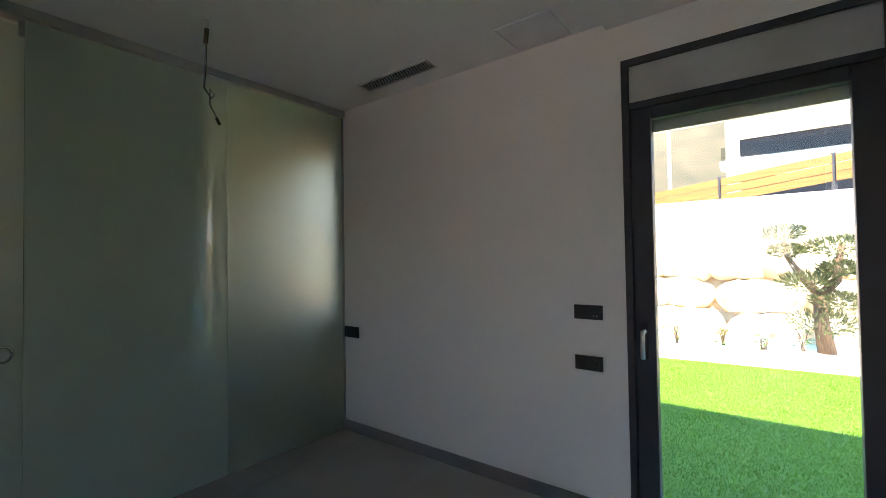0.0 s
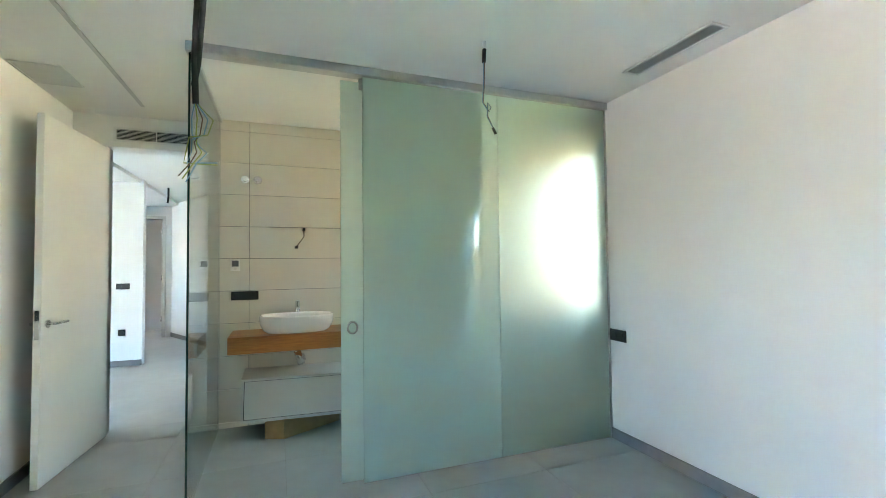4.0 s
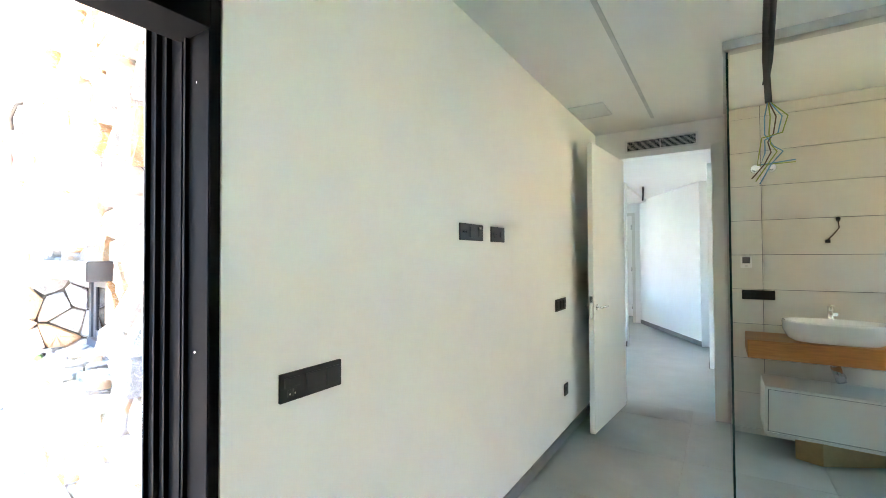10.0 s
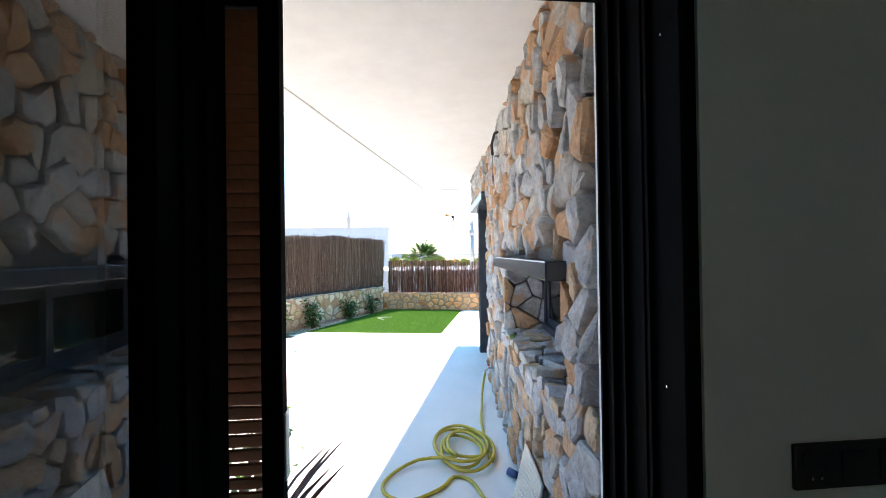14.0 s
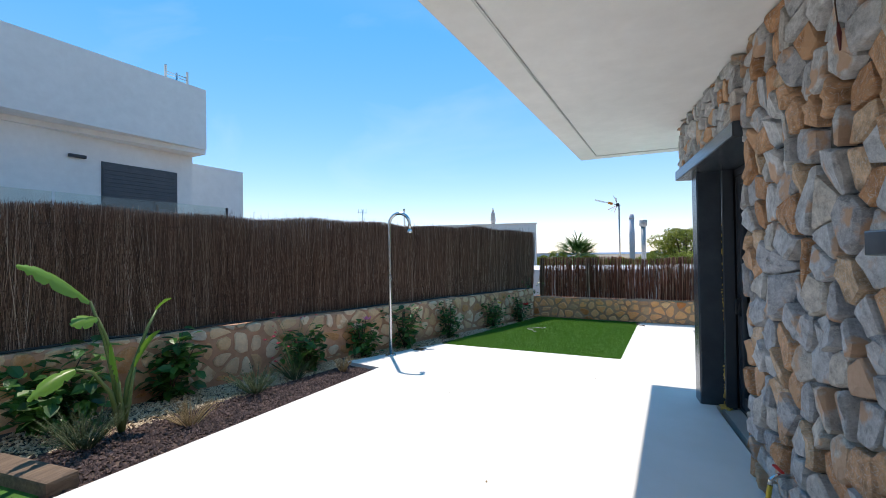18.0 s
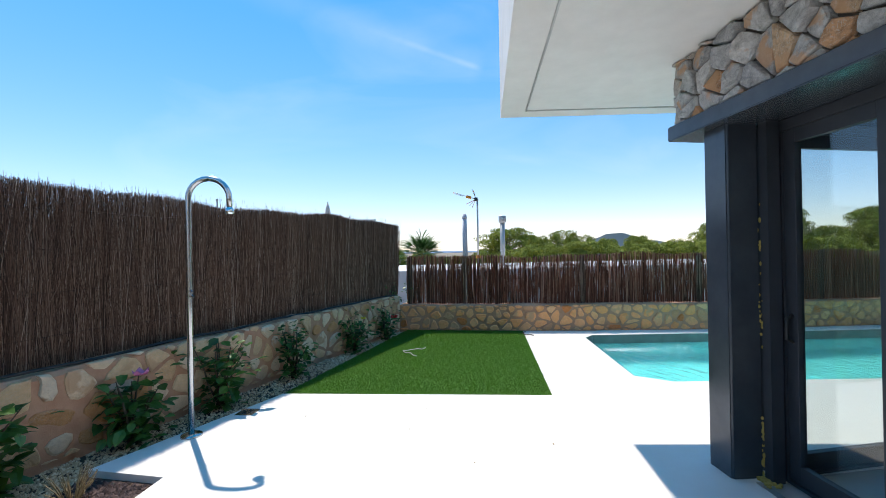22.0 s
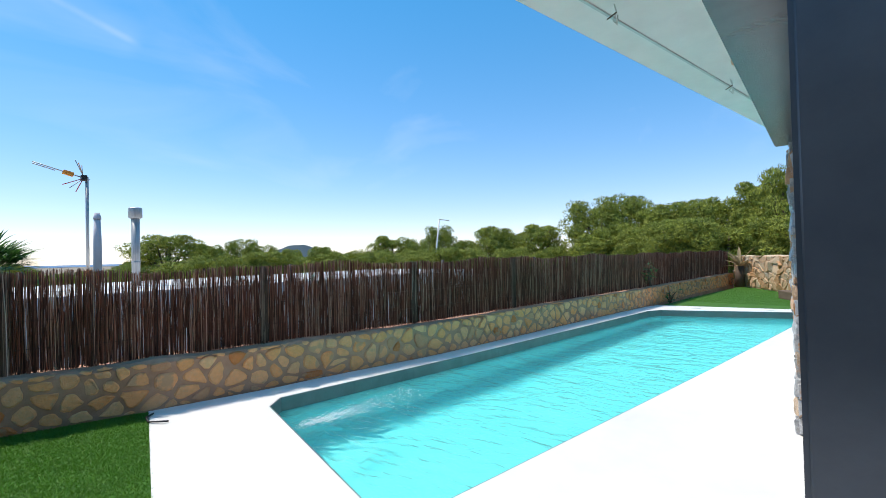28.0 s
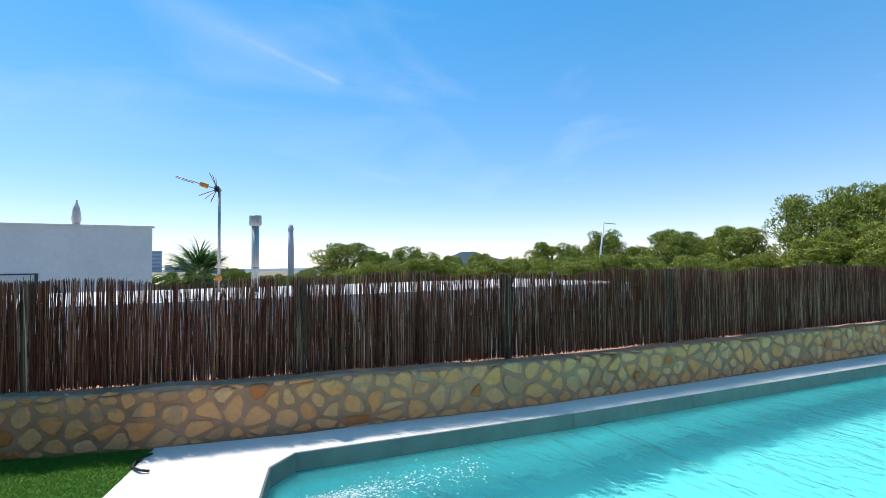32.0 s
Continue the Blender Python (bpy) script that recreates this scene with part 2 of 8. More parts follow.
def stone_mat(name, stops, island=False, bump=1.0, veins=0.5):
    """Rubble stone: one colour a piece, with veins, stains and a rough face."""
    m, n, l, b = shader(name)
    if island:
        rnd = n.new("ShaderNodeNewGeometry").outputs["Random Per Island"]
    else:
        rnd = n.new("ShaderNodeObjectInfo").outputs["Random"]
    r = ramp_node(n, stops)
    r.color_ramp.interpolation = "CONSTANT"
    co = n.new("ShaderNodeTexCoord")
    own = n.new("ShaderNodeVectorMath")
    own.operation = "MULTIPLY_ADD"
    own.inputs[1].default_value = (37.0, 53.0, 71.0)
    l.new(rnd, own.inputs[0])
    l.new(co.outputs["Object"], own.inputs[2])
    here = own.outputs[0]
    a = n.new("ShaderNodeTexNoise")
    a.inputs["Scale"].default_value, a.inputs["Detail"].default_value, a.inputs["Roughness"].default_value = 17, 12, 0.80
    l.new(here, a.inputs[0])
    l.new(rnd, r.inputs[0])
    mv = n.new("ShaderNodeMapRange")
    mv.inputs[1].default_value, mv.inputs[2].default_value = 0.3, 0.72
    mv.inputs[3].default_value, mv.inputs[4].default_value = 1 - veins, 1 + veins * 0.7
    l.new(a.outputs[0], mv.inputs[0])
    hs = n.new("ShaderNodeHueSaturation")
    l.new(mv.outputs[0], hs.inputs["Value"])
    l.new(r.outputs[0], hs.inputs["Color"])
    rust = n.new("ShaderNodeTexNoise")
    rust.inputs["Scale"].default_value, rust.inputs["Detail"].default_value = 5.0, 9
    l.new(here, rust.inputs[0])
    rr = n.new("ShaderNodeMapRange")
    rr.inputs[1].default_value, rr.inputs[2].default_value, rr.inputs[4].default_value = 0.56, 0.61, 0.8
    l.new(rust.outputs[0], rr.inputs[0])
    mx = n.new("ShaderNodeMix")
    mx.data_type = "RGBA"
    l.new(rr.outputs[0], mx.inputs[0])
    ve = n.new("ShaderNodeTexNoise")
    ve.inputs["Scale"].default_value, ve.inputs["Detail"].default_value, ve.inputs["Distortion"].default_value = 19, 6, 2.2
    l.new(here, ve.inputs[0])
    off = n.new("ShaderNodeMath")
    off.operation = "SUBTRACT"
    off.inputs[1].default_value = 0.5
    l.new(ve.outputs[0], off.inputs[0])
    ab = n.new("ShaderNodeMath")
    ab.operation = "ABSOLUTE"
    l.new(off.outputs[0], ab.inputs[0])
    vr = n.new("ShaderNodeMapRange")
    vr.inputs[1].default_value, vr.inputs[2].default_value = 0.0, 0.022
    vr.inputs[3].default_value, vr.inputs[4].default_value = veins, 0.0
    l.new(ab.outputs[0], vr.inputs[0])
    vm = n.new("ShaderNodeMix")
    vm.data_type = "RGBA"
    l.new(vr.outputs[0], vm.inputs[0])
    l.new(hs.outputs[0], vm.inputs[6])
    vm.inputs[7].default_value = (0.66, 0.64, 0.60, 1)
    l.new(vm.outputs[2], mx.inputs[6])
    mx.inputs[7].default_value = (0.60, 0.36, 0.21, 1)
    l.new(mx.outputs[2], b.inputs["Base Color"])
    b.inputs["Roughness"].default_value = 0.85
    b.inputs["Specular IOR Level"].default_value = 0.25
    f = n.new("ShaderNodeTexNoise")
    f.inputs["Scale"].default_value, f.inputs["Detail"].default_value, f.inputs["Roughness"].default_value = 24, 12, 0.78
    l.new(here, f.inputs[0])
    bp = n.new("ShaderNodeBump")
    bp.inputs["Strength"].default_value, bp.inputs["Distance"].default_value = bump, 0.016
    l.new(f.outputs[0], bp.inputs["Height"])
    l.new(bp.outputs[0], b.inputs["Normal"])
    return m


def leaf_mat(name, stops, rough=0.5, see=0.3):
    """Foliage: a colour a leaf, some light through it."""
    m, n, l, b = shader(name)
    g = n.new("ShaderNodeNewGeometry")
    r = ramp_node(n, stops)
    l.new(g.outputs["Random Per Island"], r.inputs[0])
    l.new(r.outputs[0], b.inputs["Base Color"])
    b.inputs["Roughness"].default_value = rough
    t = n.new("ShaderNodeBsdfTranslucent")
    l.new(r.outputs[0], t.inputs[0])
    mx = n.new("ShaderNodeMixShader")
    mx.inputs[0].default_value = see
    l.new(b.outputs[0], mx.inputs[1])
    l.new(t.outputs[0], mx.inputs[2])
    l.new(mx.outputs[0], n["Material Output"].inputs[0])
    return m


def schlick(n, l, f0, gain):
    """How much a clear sheet mirrors, by the slant of the view."""
    lw = n.new("ShaderNodeLayerWeight")
    lw.inputs["Blend"].default_value = 0.5
    p = n.new("ShaderNodeMath")
    p.operation = "POWER"
    p.inputs[1].default_value = 5.0
    l.new(lw.outputs["Facing"], p.inputs[0])
    a = n.new("ShaderNodeMath")
    a.operation, a.use_clamp = "MULTIPLY_ADD", True
    a.inputs[1].default_value, a.inputs[2].default_value = min(1.0, (1 - f0) * gain), min(1.0, f0 * gain)
    l.new(p.outputs[0], a.inputs[0])
    return lw, a.outputs[0]


def glass_mat(name, tint, f0=0.04, rough=0.0, ripple=0.0, rscale=8.0, boost=1.0):
    """A clear sheet: light passes tinted, the surface mirrors at a slant."""
    m, n, l, b = shader(name)
    n.remove(b)
    t = n.new("ShaderNodeBsdfTransparent")
    t.inputs[0].default_value = (*tint, 1)
    g = n.new("ShaderNodeBsdfGlossy")
    g.inputs["Roughness"].default_value = rough
    lw, fac = schlick(n, l, f0, boost)
    mx = n.new("ShaderNodeMixShader")
    if ripple:
        co = n.new("ShaderNodeTexCoord")
        w = n.new("ShaderNodeTexNoise")
        w.inputs["Scale"].default_value, w.inputs["Detail"].default_value, w.inputs["Distortion"].default_value = rscale, 3, 0.6
        l.new(co.outputs["Object"], w.inputs[0])
        bp = n.new("ShaderNodeBump")
        bp.inputs["Strength"].default_value, bp.inputs["Distance"].default_value = ripple, 0.05
        l.new(w.outputs[0], bp.inputs["Height"])
        l.new(bp.outputs[0], g.inputs["Normal"])
        l.new(bp.outputs[0], lw.inputs["Normal"])
    l.new(fac, mx.inputs[0])
    l.new(t.outputs[0], mx.inputs[1])
    l.new(g.outputs[0], mx.inputs[2])
    l.new(mx.outputs[0], n["Material Output"].inputs[0])
    return m


def water_mat(name, tint):
    """Pool water: bends what lies below, mirrors at a slant, small waves at three sizes."""
    m, n, l, b = shader(name)
    n.remove(b)
    t = n.new("ShaderNodeBsdfRefraction")
    t.inputs["Color"].default_value = (*tint, 1)
    t.inputs["Roughness"].default_value, t.inputs["IOR"].default_value = 0.03, 1.33
    g = n.new("ShaderNodeBsdfGlossy")
    g.inputs["Roughness"].default_value = 0.03
    lw, fac = schlick(n, l, 0.02, 0.8)
    co = n.new("ShaderNodeTexCoord")
    mp = n.new("ShaderNodeMapping")
    mp.inputs["Rotation"].default_value, mp.inputs["Scale"].default_value = (0, 0, 0.35), (1.0, 2.2, 1.0)
    l.new(co.outputs["Object"], mp.inputs[0])
    last = None
    for scale, strength, dist in ((1.6, 0.5, 0.10), (5.5, 0.6, 0.035), (19.0, 0.5, 0.008)):
        w = n.new("ShaderNodeTexNoise")
        w.inputs["Scale"].default_value, w.inputs["Detail"].default_value, w.inputs["Distortion"].default_value = scale, 2, 0.9
        l.new(mp.outputs[0], w.inputs[0])
        bp = n.new("ShaderNodeBump")
        bp.inputs["Strength"].default_value, bp.inputs["Distance"].default_value = strength, dist
        l.new(w.outputs[0], bp.inputs["Height"])
        if last:
            l.new(last.outputs[0], bp.inputs["Normal"])
        last = bp
    for node in (t, g, lw):
        l.new(last.outputs[0], node.inputs["Normal"])
    mx = n.new("ShaderNodeMixShader")
    d = n.new("ShaderNodeBsdfDiffuse")
    d.inputs[0].default_value = (0.08, 0.55, 0.60, 1)
    body = n.new("ShaderNodeMixShader")
    body.inputs[0].default_value = 0.22
    l.new(t.outputs[0], body.inputs[1])
    l.new(d.outputs[0], body.inputs[2])
    l.new(fac, mx.inputs[0])
    l.new(body.outputs[0], mx.inputs[1])
    l.new(g.outputs[0], mx.inputs[2])
    l.new(mx.outputs[0], n["Material Output"].inputs[0])
    return m


def frosted_mat(name, tint, body, milk=0.29):
    """Acid-etched glass: blurred light through it, a milky body, a smooth front."""
    m, n, l, b = shader(name)
    n.remove(b)
    r = n.new("ShaderNodeBsdfRefraction")
    r.inputs["Color"].default_value = (*tint, 1)
    r.inputs["Roughness"].default_value, r.inputs["IOR"].default_value = 0.85, 1.30
    d = n.new("ShaderNodeBsdfDiffuse")
    d.inputs[0].default_value = (*body, 1)
    t = n.new("ShaderNodeBsdfTranslucent")
    t.inputs[0].default_value = (*tint, 1)
    m1 = n.new("ShaderNodeMixShader")
    m1.inputs[0].default_value = 0.5
    l.new(d.outputs[0], m1.inputs[1])
    l.new(t.outputs[0], m1.inputs[2])
    m2 = n.new("ShaderNodeMixShader")
    m2.inputs[0].default_value = milk
    l.new(r.outputs[0], m2.inputs[1])
    l.new(m1.outputs[0], m2.inputs[2])
    g = n.new("ShaderNodeBsdfGlossy")
    g.inputs["Roughness"].default_value = 0.0
    fr = n.new("ShaderNodeFresnel")
    fr.inputs[0].default_value = 1.5
    m3 = n.new("ShaderNodeMixShader")
    l.new(fr.outputs[0], m3.inputs[0])
    l.new(m2.outputs[0], m3.inputs[1])
    l.new(g.outputs[0], m3.inputs[2])
    l.new(m3.outputs[0], n["Material Output"].inputs[0])
    return m


M_plaster = mat("white_wall_paint", (0.80, 0.79, 0.77), (0.83, 0.82, 0.80), 3, 0.75, 0.06, 180, wear=0.02)
M_ceiling = mat("white_ceiling_paint", (0.80, 0.79, 0.77), (0.82, 0.81, 0.79), 3, 0.8, 0.04, 150, wear=0.02)
M_render = mat("white_facade_render", (0.76, 0.75, 0.73), (0.82, 0.81, 0.79), 6, 0.85, 0.25, 220, wear=0.05)
M_porcelain_tile = mat("grey_porcelain_tile", (0.33, 0.32, 0.30), (0.42, 0.41, 0.39), 2.2, 0.40, 0.05, 90, wear=0.16, rough2=0.6)
M_skirting = mat("grey_skirting", (0.20, 0.19, 0.18), (0.25, 0.24, 0.23), 5, 0.5, 0.04, 90)
M_terrace = mat("pale_terrace_microcement", (0.74, 0.73, 0.70), (0.80, 0.79, 0.77), 2.4, 0.62, 0.08, 140, wear=0.07)
M_wall_tile = mat("cream_wall_tile", (0.66, 0.63, 0.56), (0.70, 0.67, 0.60), 2.5, 0.32, 0.02, 60, wear=0.03)
M_grout = mat("grey_grout", (0.14, 0.135, 0.13), (0.2, 0.19, 0.18), 30, 0.9, 0.2, 200)
M_floor_joint = mat("grey_floor_joint", (0.28, 0.27, 0.255), (0.34, 0.33, 0.31), 30, 0.9, 0.1, 200)
M_mortar = mat("pink_sand_mortar", (0.48, 0.25, 0.15), (0.62, 0.36, 0.235), 8, 0.95, 0.5, 120, wear=0.2)
M_mortar_dark = mat("deep_joint_mortar", (0.10, 0.088, 0.078), (0.18, 0.16, 0.14), 10, 0.95, 0.5, 120)
M_anthracite = mat("anthracite_powder_coat", (0.036, 0.042, 0.052), (0.046, 0.052, 0.062), 8, 0.5, 0.03, 400, wear=0.1, spec=0.35)
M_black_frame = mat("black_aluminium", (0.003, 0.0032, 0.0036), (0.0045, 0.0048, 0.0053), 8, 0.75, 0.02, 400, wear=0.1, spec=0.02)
M_lintel = mat("anthracite_steel", (0.055, 0.066, 0.082), (0.080, 0.092, 0.108), 5, 0.26, 0.04, 60, wear=0.25, metal=0.25)
M_foam = mat("yellow_mounting_foam", (0.42, 0.30, 0.07), (0.55, 0.42, 0.12), 40, 0.9, 0.8, 90)
M_black_plastic = mat("black_plastic", (0.016, 0.016, 0.017), (0.024, 0.024, 0.025), 12, 0.45, 0.03, 300)
M_white_lacquer = mat("white_lacquer", (0.80, 0.79, 0.76), (0.82, 0.81, 0.78), 3, 0.35, 0.01, 60, wear=0.02)
M_cabinet = mat("pale_grey_lacquer", (0.62, 0.60, 0.56), (0.65, 0.63, 0.59), 3, 0.4, 0.01, 60, wear=0.02)
M_ceramic = mat("white_ceramic", (0.82, 0.82, 0.81), (0.85, 0.85, 0.84), 2, 0.08, 0.0, 60, wear=0.01)
M_oak = mat("orange_oak_veneer", (0.40, 0.135, 0.026), (0.54, 0.205, 0.048), 9, 0.42, 0.08, 70, stretch=(1, 9, 9), wear=0.12)
M_chrome = mat("chrome", (0.75, 0.75, 0.76), (0.82, 0.82, 0.83), 6, 0.10, 0.0, 60, metal=1.0, wear=0.03)
M_steel = mat("brushed_steel", (0.52, 0.52, 0.53), (0.66, 0.66, 0.67), 40, 0.24, 0.02, 90, metal=1.0, stretch=(1, 1, 0.05))
M_flue = mat("dull_galvanised_steel", (0.36, 0.345, 0.33), (0.50, 0.485, 0.47), 60, 0.5, 0.02, 90, metal=0.55, stretch=(1, 1, 0.05))
M_aluminium = mat("satin_aluminium", (0.55, 0.55, 0.54), (0.62, 0.62, 0.61), 20, 0.38, 0.02, 90, metal=0.9)
M_vent_white = mat("white_grille_paint", (0.70, 0.70, 0.69), (0.74, 0.74, 0.73), 6, 0.5, 0.02, 100)
# near-black for holes and gaps: their shade is put into the colour
M_gap_shade = mat("gap_shade_black", (0.01, 0.01, 0.01), (0.015, 0.015, 0.015), 6, 0.9, 0.0)
M_wood_louvre = mat("stained_louvre_wood", (0.17, 0.060, 0.022), (0.28, 0.105, 0.04), 7, 0.5, 0.15, 60, stretch=(6, 1, 6), wear=0.2)
M_reed = leaf_mat("reed_stick", [(0.0, (0.075, 0.024, 0.013)), (0.4, (0.180, 0.060, 0.034)), (0.75, (0.33, 0.120, 0.070)), (1.0, (0.68, 0.40, 0.28))], 0.85, 0.06)
M_twig = leaf_mat("brushwood_twig", [(0.0, (0.058, 0.031, 0.020)), (0.4, (0.165, 0.092, 0.061)), (0.75, (0.30, 0.175, 0.122)), (0.95, (0.46, 0.32, 0.24)), (1.0, (0.75, 0.62, 0.50))], 0.85, 0.06)
M_grass_base = mat("turf_backing", (0.040, 0.135, 0.010), (0.056, 0.175, 0.014), 40, 0.95, 0.6, 150, wear=0.2)
M_blade = leaf_mat("turf_blade", [(0.0, (0.058, 0.180, 0.009)), (0.5, (0.080, 0.240, 0.012)), (0.95, (0.102, 0.275, 0.017)), (1.0, (0.11, 0.25, 0.03))], 0.6)
M_lava = leaf_mat("lava_gravel", [(0.0, (0.045, 0.03, 0.03)), (0.5, (0.085, 0.055, 0.052)), (1.0, (0.15, 0.10, 0.09))], 0.95, 0.02)
M_pebble = leaf_mat("beige_gravel", [(0.0, (0.44, 0.33, 0.21)), (0.5, (0.60, 0.46, 0.31)), (1.0, (0.74, 0.61, 0.45))], 0.9, 0.02)
M_soil = mat("bed_soil", (0.07, 0.045, 0.035), (0.14, 0.09, 0.07), 14, 0.95, 0.9, 60)
M_leaf = leaf_mat("hibiscus_leaf", [(0.0, (0.030, 0.090, 0.020)), (0.6, (0.062, 0.165, 0.030)), (1.0, (0.12, 0.26, 0.050))], 0.38)
M_banana = leaf_mat("strelitzia_leaf", [(0.0, (0.10, 0.26, 0.025)), (1.0, (0.24, 0.42, 0.05))], 0.35, 0.45)
M_stalk = mat("green_stalk", (0.07, 0.14, 0.03), (0.15, 0.19, 0.06), 12, 0.5, 0.1, 60)
M_bark = mat("brown_bark", (0.07, 0.045, 0.03), (0.15, 0.10, 0.07), 18, 0.9, 0.9, 40, stretch=(3, 3, 0.6))
M_pine = leaf_mat("pine_needles", [(0.0, (0.10, 0.130, 0.019)), (0.5, (0.24, 0.285, 0.040)), (1.0, (0.44, 0.46, 0.065))], 0.7, 0.25)
M_olive = leaf_mat("olive_leaf", [(0.0, (0.035, 0.055, 0.022)), (1.0, (0.12, 0.15, 0.07))], 0.6)
M_rosemary = leaf_mat("rosemary_needle", [(0.0, (0.05, 0.085, 0.035)), (1.0, (0.14, 0.18, 0.09))], 0.7)
M_dry = leaf_mat("dry_grass", [(0.0, (0.28, 0.20, 0.10)), (1.0, (0.45, 0.35, 0.20))], 0.9)
M_cordyline = leaf_mat("dark_cordyline_leaf", [(0.0, (0.022, 0.012, 0.012)), (1.0, (0.055, 0.022, 0.02))], 0.45)
M_pink = mat("pink_petal", (0.62, 0.06, 0.10), (0.75, 0.14, 0.18), 20, 0.6, 0.0)
M_mauve = mat("mauve_petal", (0.55, 0.16, 0.36), (0.66, 0.26, 0.48), 20, 0.6, 0.0)
M_red = mat("red_petal", (0.55, 0.015, 0.012), (0.70, 0.03, 0.02), 20, 0.6, 0.0)
M_yellow = mat("yellow_petal", (0.75, 0.50, 0.03), (0.85, 0.62, 0.08), 20, 0.6, 0.0)
M_hose = mat("yellow_hose_rubber", (0.52, 0.37, 0.03), (0.64, 0.47, 0.05), 30, 0.5, 0.05, 200)
M_black_pipe = mat("black_irrigation_pipe", (0.012, 0.012, 0.013), (0.03, 0.03, 0.032), 15, 0.6, 0.05, 100)
M_pool_paint = mat("pool_turquoise_lining", (0.37, 0.70, 0.72), (0.44, 0.74, 0.76), 1.4, 0.5, 0.05, 40, wear=0.06)
M_pool_band = mat("grey_pool_band_tile", (0.13, 0.15, 0.15), (0.18, 0.20, 0.20), 5, 0.4, 0.05, 80)
M_water = water_mat("pool_water", (0.36, 0.97, 1.0))
M_foam_water = mat("white_water_foam", (0.75, 0.83, 0.84), (0.86, 0.91, 0.92), 30, 0.3, 0.3, 60)
M_bath_glass = glass_mat("bronze_window_glass", (0.72, 0.66, 0.58))
# niche pane tint is darkened to stand in for the dim room behind
M_niche_glass = glass_mat("room_shade_niche_glass", (0.14, 0.15, 0.155), boost=1.6)
M_clear_glass = glass_mat("clear_green_glass", (0.92, 0.97, 0.95))
M_window_glass = glass_mat("window_glass", (0.92, 0.95, 0.94), boost=1.6)
M_leaf_glass = glass_mat("tinted_leaf_glass", (0.40, 0.44, 0.44), boost=3.6)
M_smoked_glass = glass_mat("smoked_rail_glass", (0.70, 0.71, 0.69), boost=0.25)
M_rail_glass = glass_mat("smoked_balustrade_glass", (0.84, 0.88, 0.86))
M_frosted = frosted_mat("green_frosted_glass", (0.87, 0.96, 0.93), (0.66, 0.82, 0.76), 0.20)
M_frosted_slide = frosted_mat("milky_frosted_glass", (0.87, 0.97, 0.93), (0.76, 0.92, 0.85), 0.50)
M_glass_edge = mat("dark_green_glass_edge", (0.01, 0.035, 0.028), (0.02, 0.05, 0.04), 8, 0.15, 0.0)
M_shutter = mat("dark_roller_shutter", (0.05, 0.055, 0.065), (0.075, 0.08, 0.09), 8, 0.5, 0.05, 90)
M_concrete_grey = mat("grey_shutter_box", (0.42, 0.44, 0.45), (0.50, 0.52, 0.53), 4, 0.5, 0.05, 60, wear=0.1)
M_timber = mat("orange_fence_timber", (0.20, 0.085, 0.018), (0.30, 0.14, 0.035), 6, 0.6, 0.1, 60, stretch=(1, 0.15, 4))
M_sleeper = mat("weathered_sleeper_wood", (0.10, 0.065, 0.045), (0.22, 0.15, 0.10), 9, 0.9, 0.6, 40, stretch=(0.4, 4, 4))
M_dark_pane = mat("dark_apartment_glass", (0.012, 0.014, 0.020), (0.018, 0.021, 0.028), 0.4, 0.35, 0.0, spec=0.2)
M_hill = mat("dry_scrub_hillside", (0.022, 0.024, 0.012), (0.070, 0.058, 0.036), 0.25, 0.95, 0.4, 2.0, wear=0.3)
M_earth = mat("dry_ground", (0.22, 0.17, 0.11), (0.34, 0.27, 0.19), 0.4, 0.95, 0.3, 3.0, wear=0.2)
M_white_gravel = mat("white_gravel", (0.62, 0.58, 0.52), (0.80, 0.77, 0.71), 30, 0.95, 0.8, 60)
M_sea = mat("blue_sea", (0.030, 0.10, 0.22), (0.045, 0.13, 0.27), 0.004, 0.35, 0.0)
# far towers, their glass and the far hill: air haze is mixed into the colours
M_far_tower = mat("hazy_tower_concrete", (0.40, 0.46, 0.54), (0.48, 0.54, 0.62), 0.05, 0.8, 0.0)
M_stack = mat("pale_mauve_chimney", (0.56, 0.52, 0.56), (0.64, 0.60, 0.63), 0.8, 0.9, 0.0)
M_far_window = mat("hazy_tower_glass", (0.22, 0.28, 0.37), (0.27, 0.33, 0.42), 0.05, 0.4, 0.0)
M_far_hill = mat("hazy_far_hill", (0.12, 0.16, 0.17), (0.16, 0.20, 0.21), 0.02, 0.95, 0.0)
M_orange = mat("orange_plastic", (0.65, 0.20, 0.02), (0.75, 0.27, 0.03), 20, 0.5, 0.0)
M_umbrella = mat("cream_canvas", (0.55, 0.47, 0.42), (0.65, 0.57, 0.52), 20, 0.9, 0.2, 120)
M_dark_red = mat("dark_red_connector", (0.10, 0.012, 0.012), (0.15, 0.02, 0.02), 20, 0.5, 0.0)
M_wire_blue = mat("blue_wire", (0.10, 0.25, 0.36), (0.13, 0.30, 0.42), 20, 0.5, 0.0)
M_wire_green = mat("yellow_green_wire", (0.22, 0.28, 0.05), (0.30, 0.32, 0.08), 20, 0.5, 0.0)
M_wire_brown = mat("brown_wire", (0.10, 0.05, 0.03), (0.13, 0.07, 0.04), 20, 0.5, 0.0)
M_cardboard = mat("brown_cardboard", (0.36, 0.22, 0.10), (0.44, 0.28, 0.14), 12, 0.9, 0.1, 80)
M_green_plastic = mat("green_fitting_plastic", (0.08, 0.22, 0.05), (0.12, 0.28, 0.08), 20, 0.4, 0.0)
M_blue_plastic = mat("blue_cap_plastic", (0.02, 0.05, 0.16), (0.03, 0.08, 0.22), 20, 0.4, 0.0)

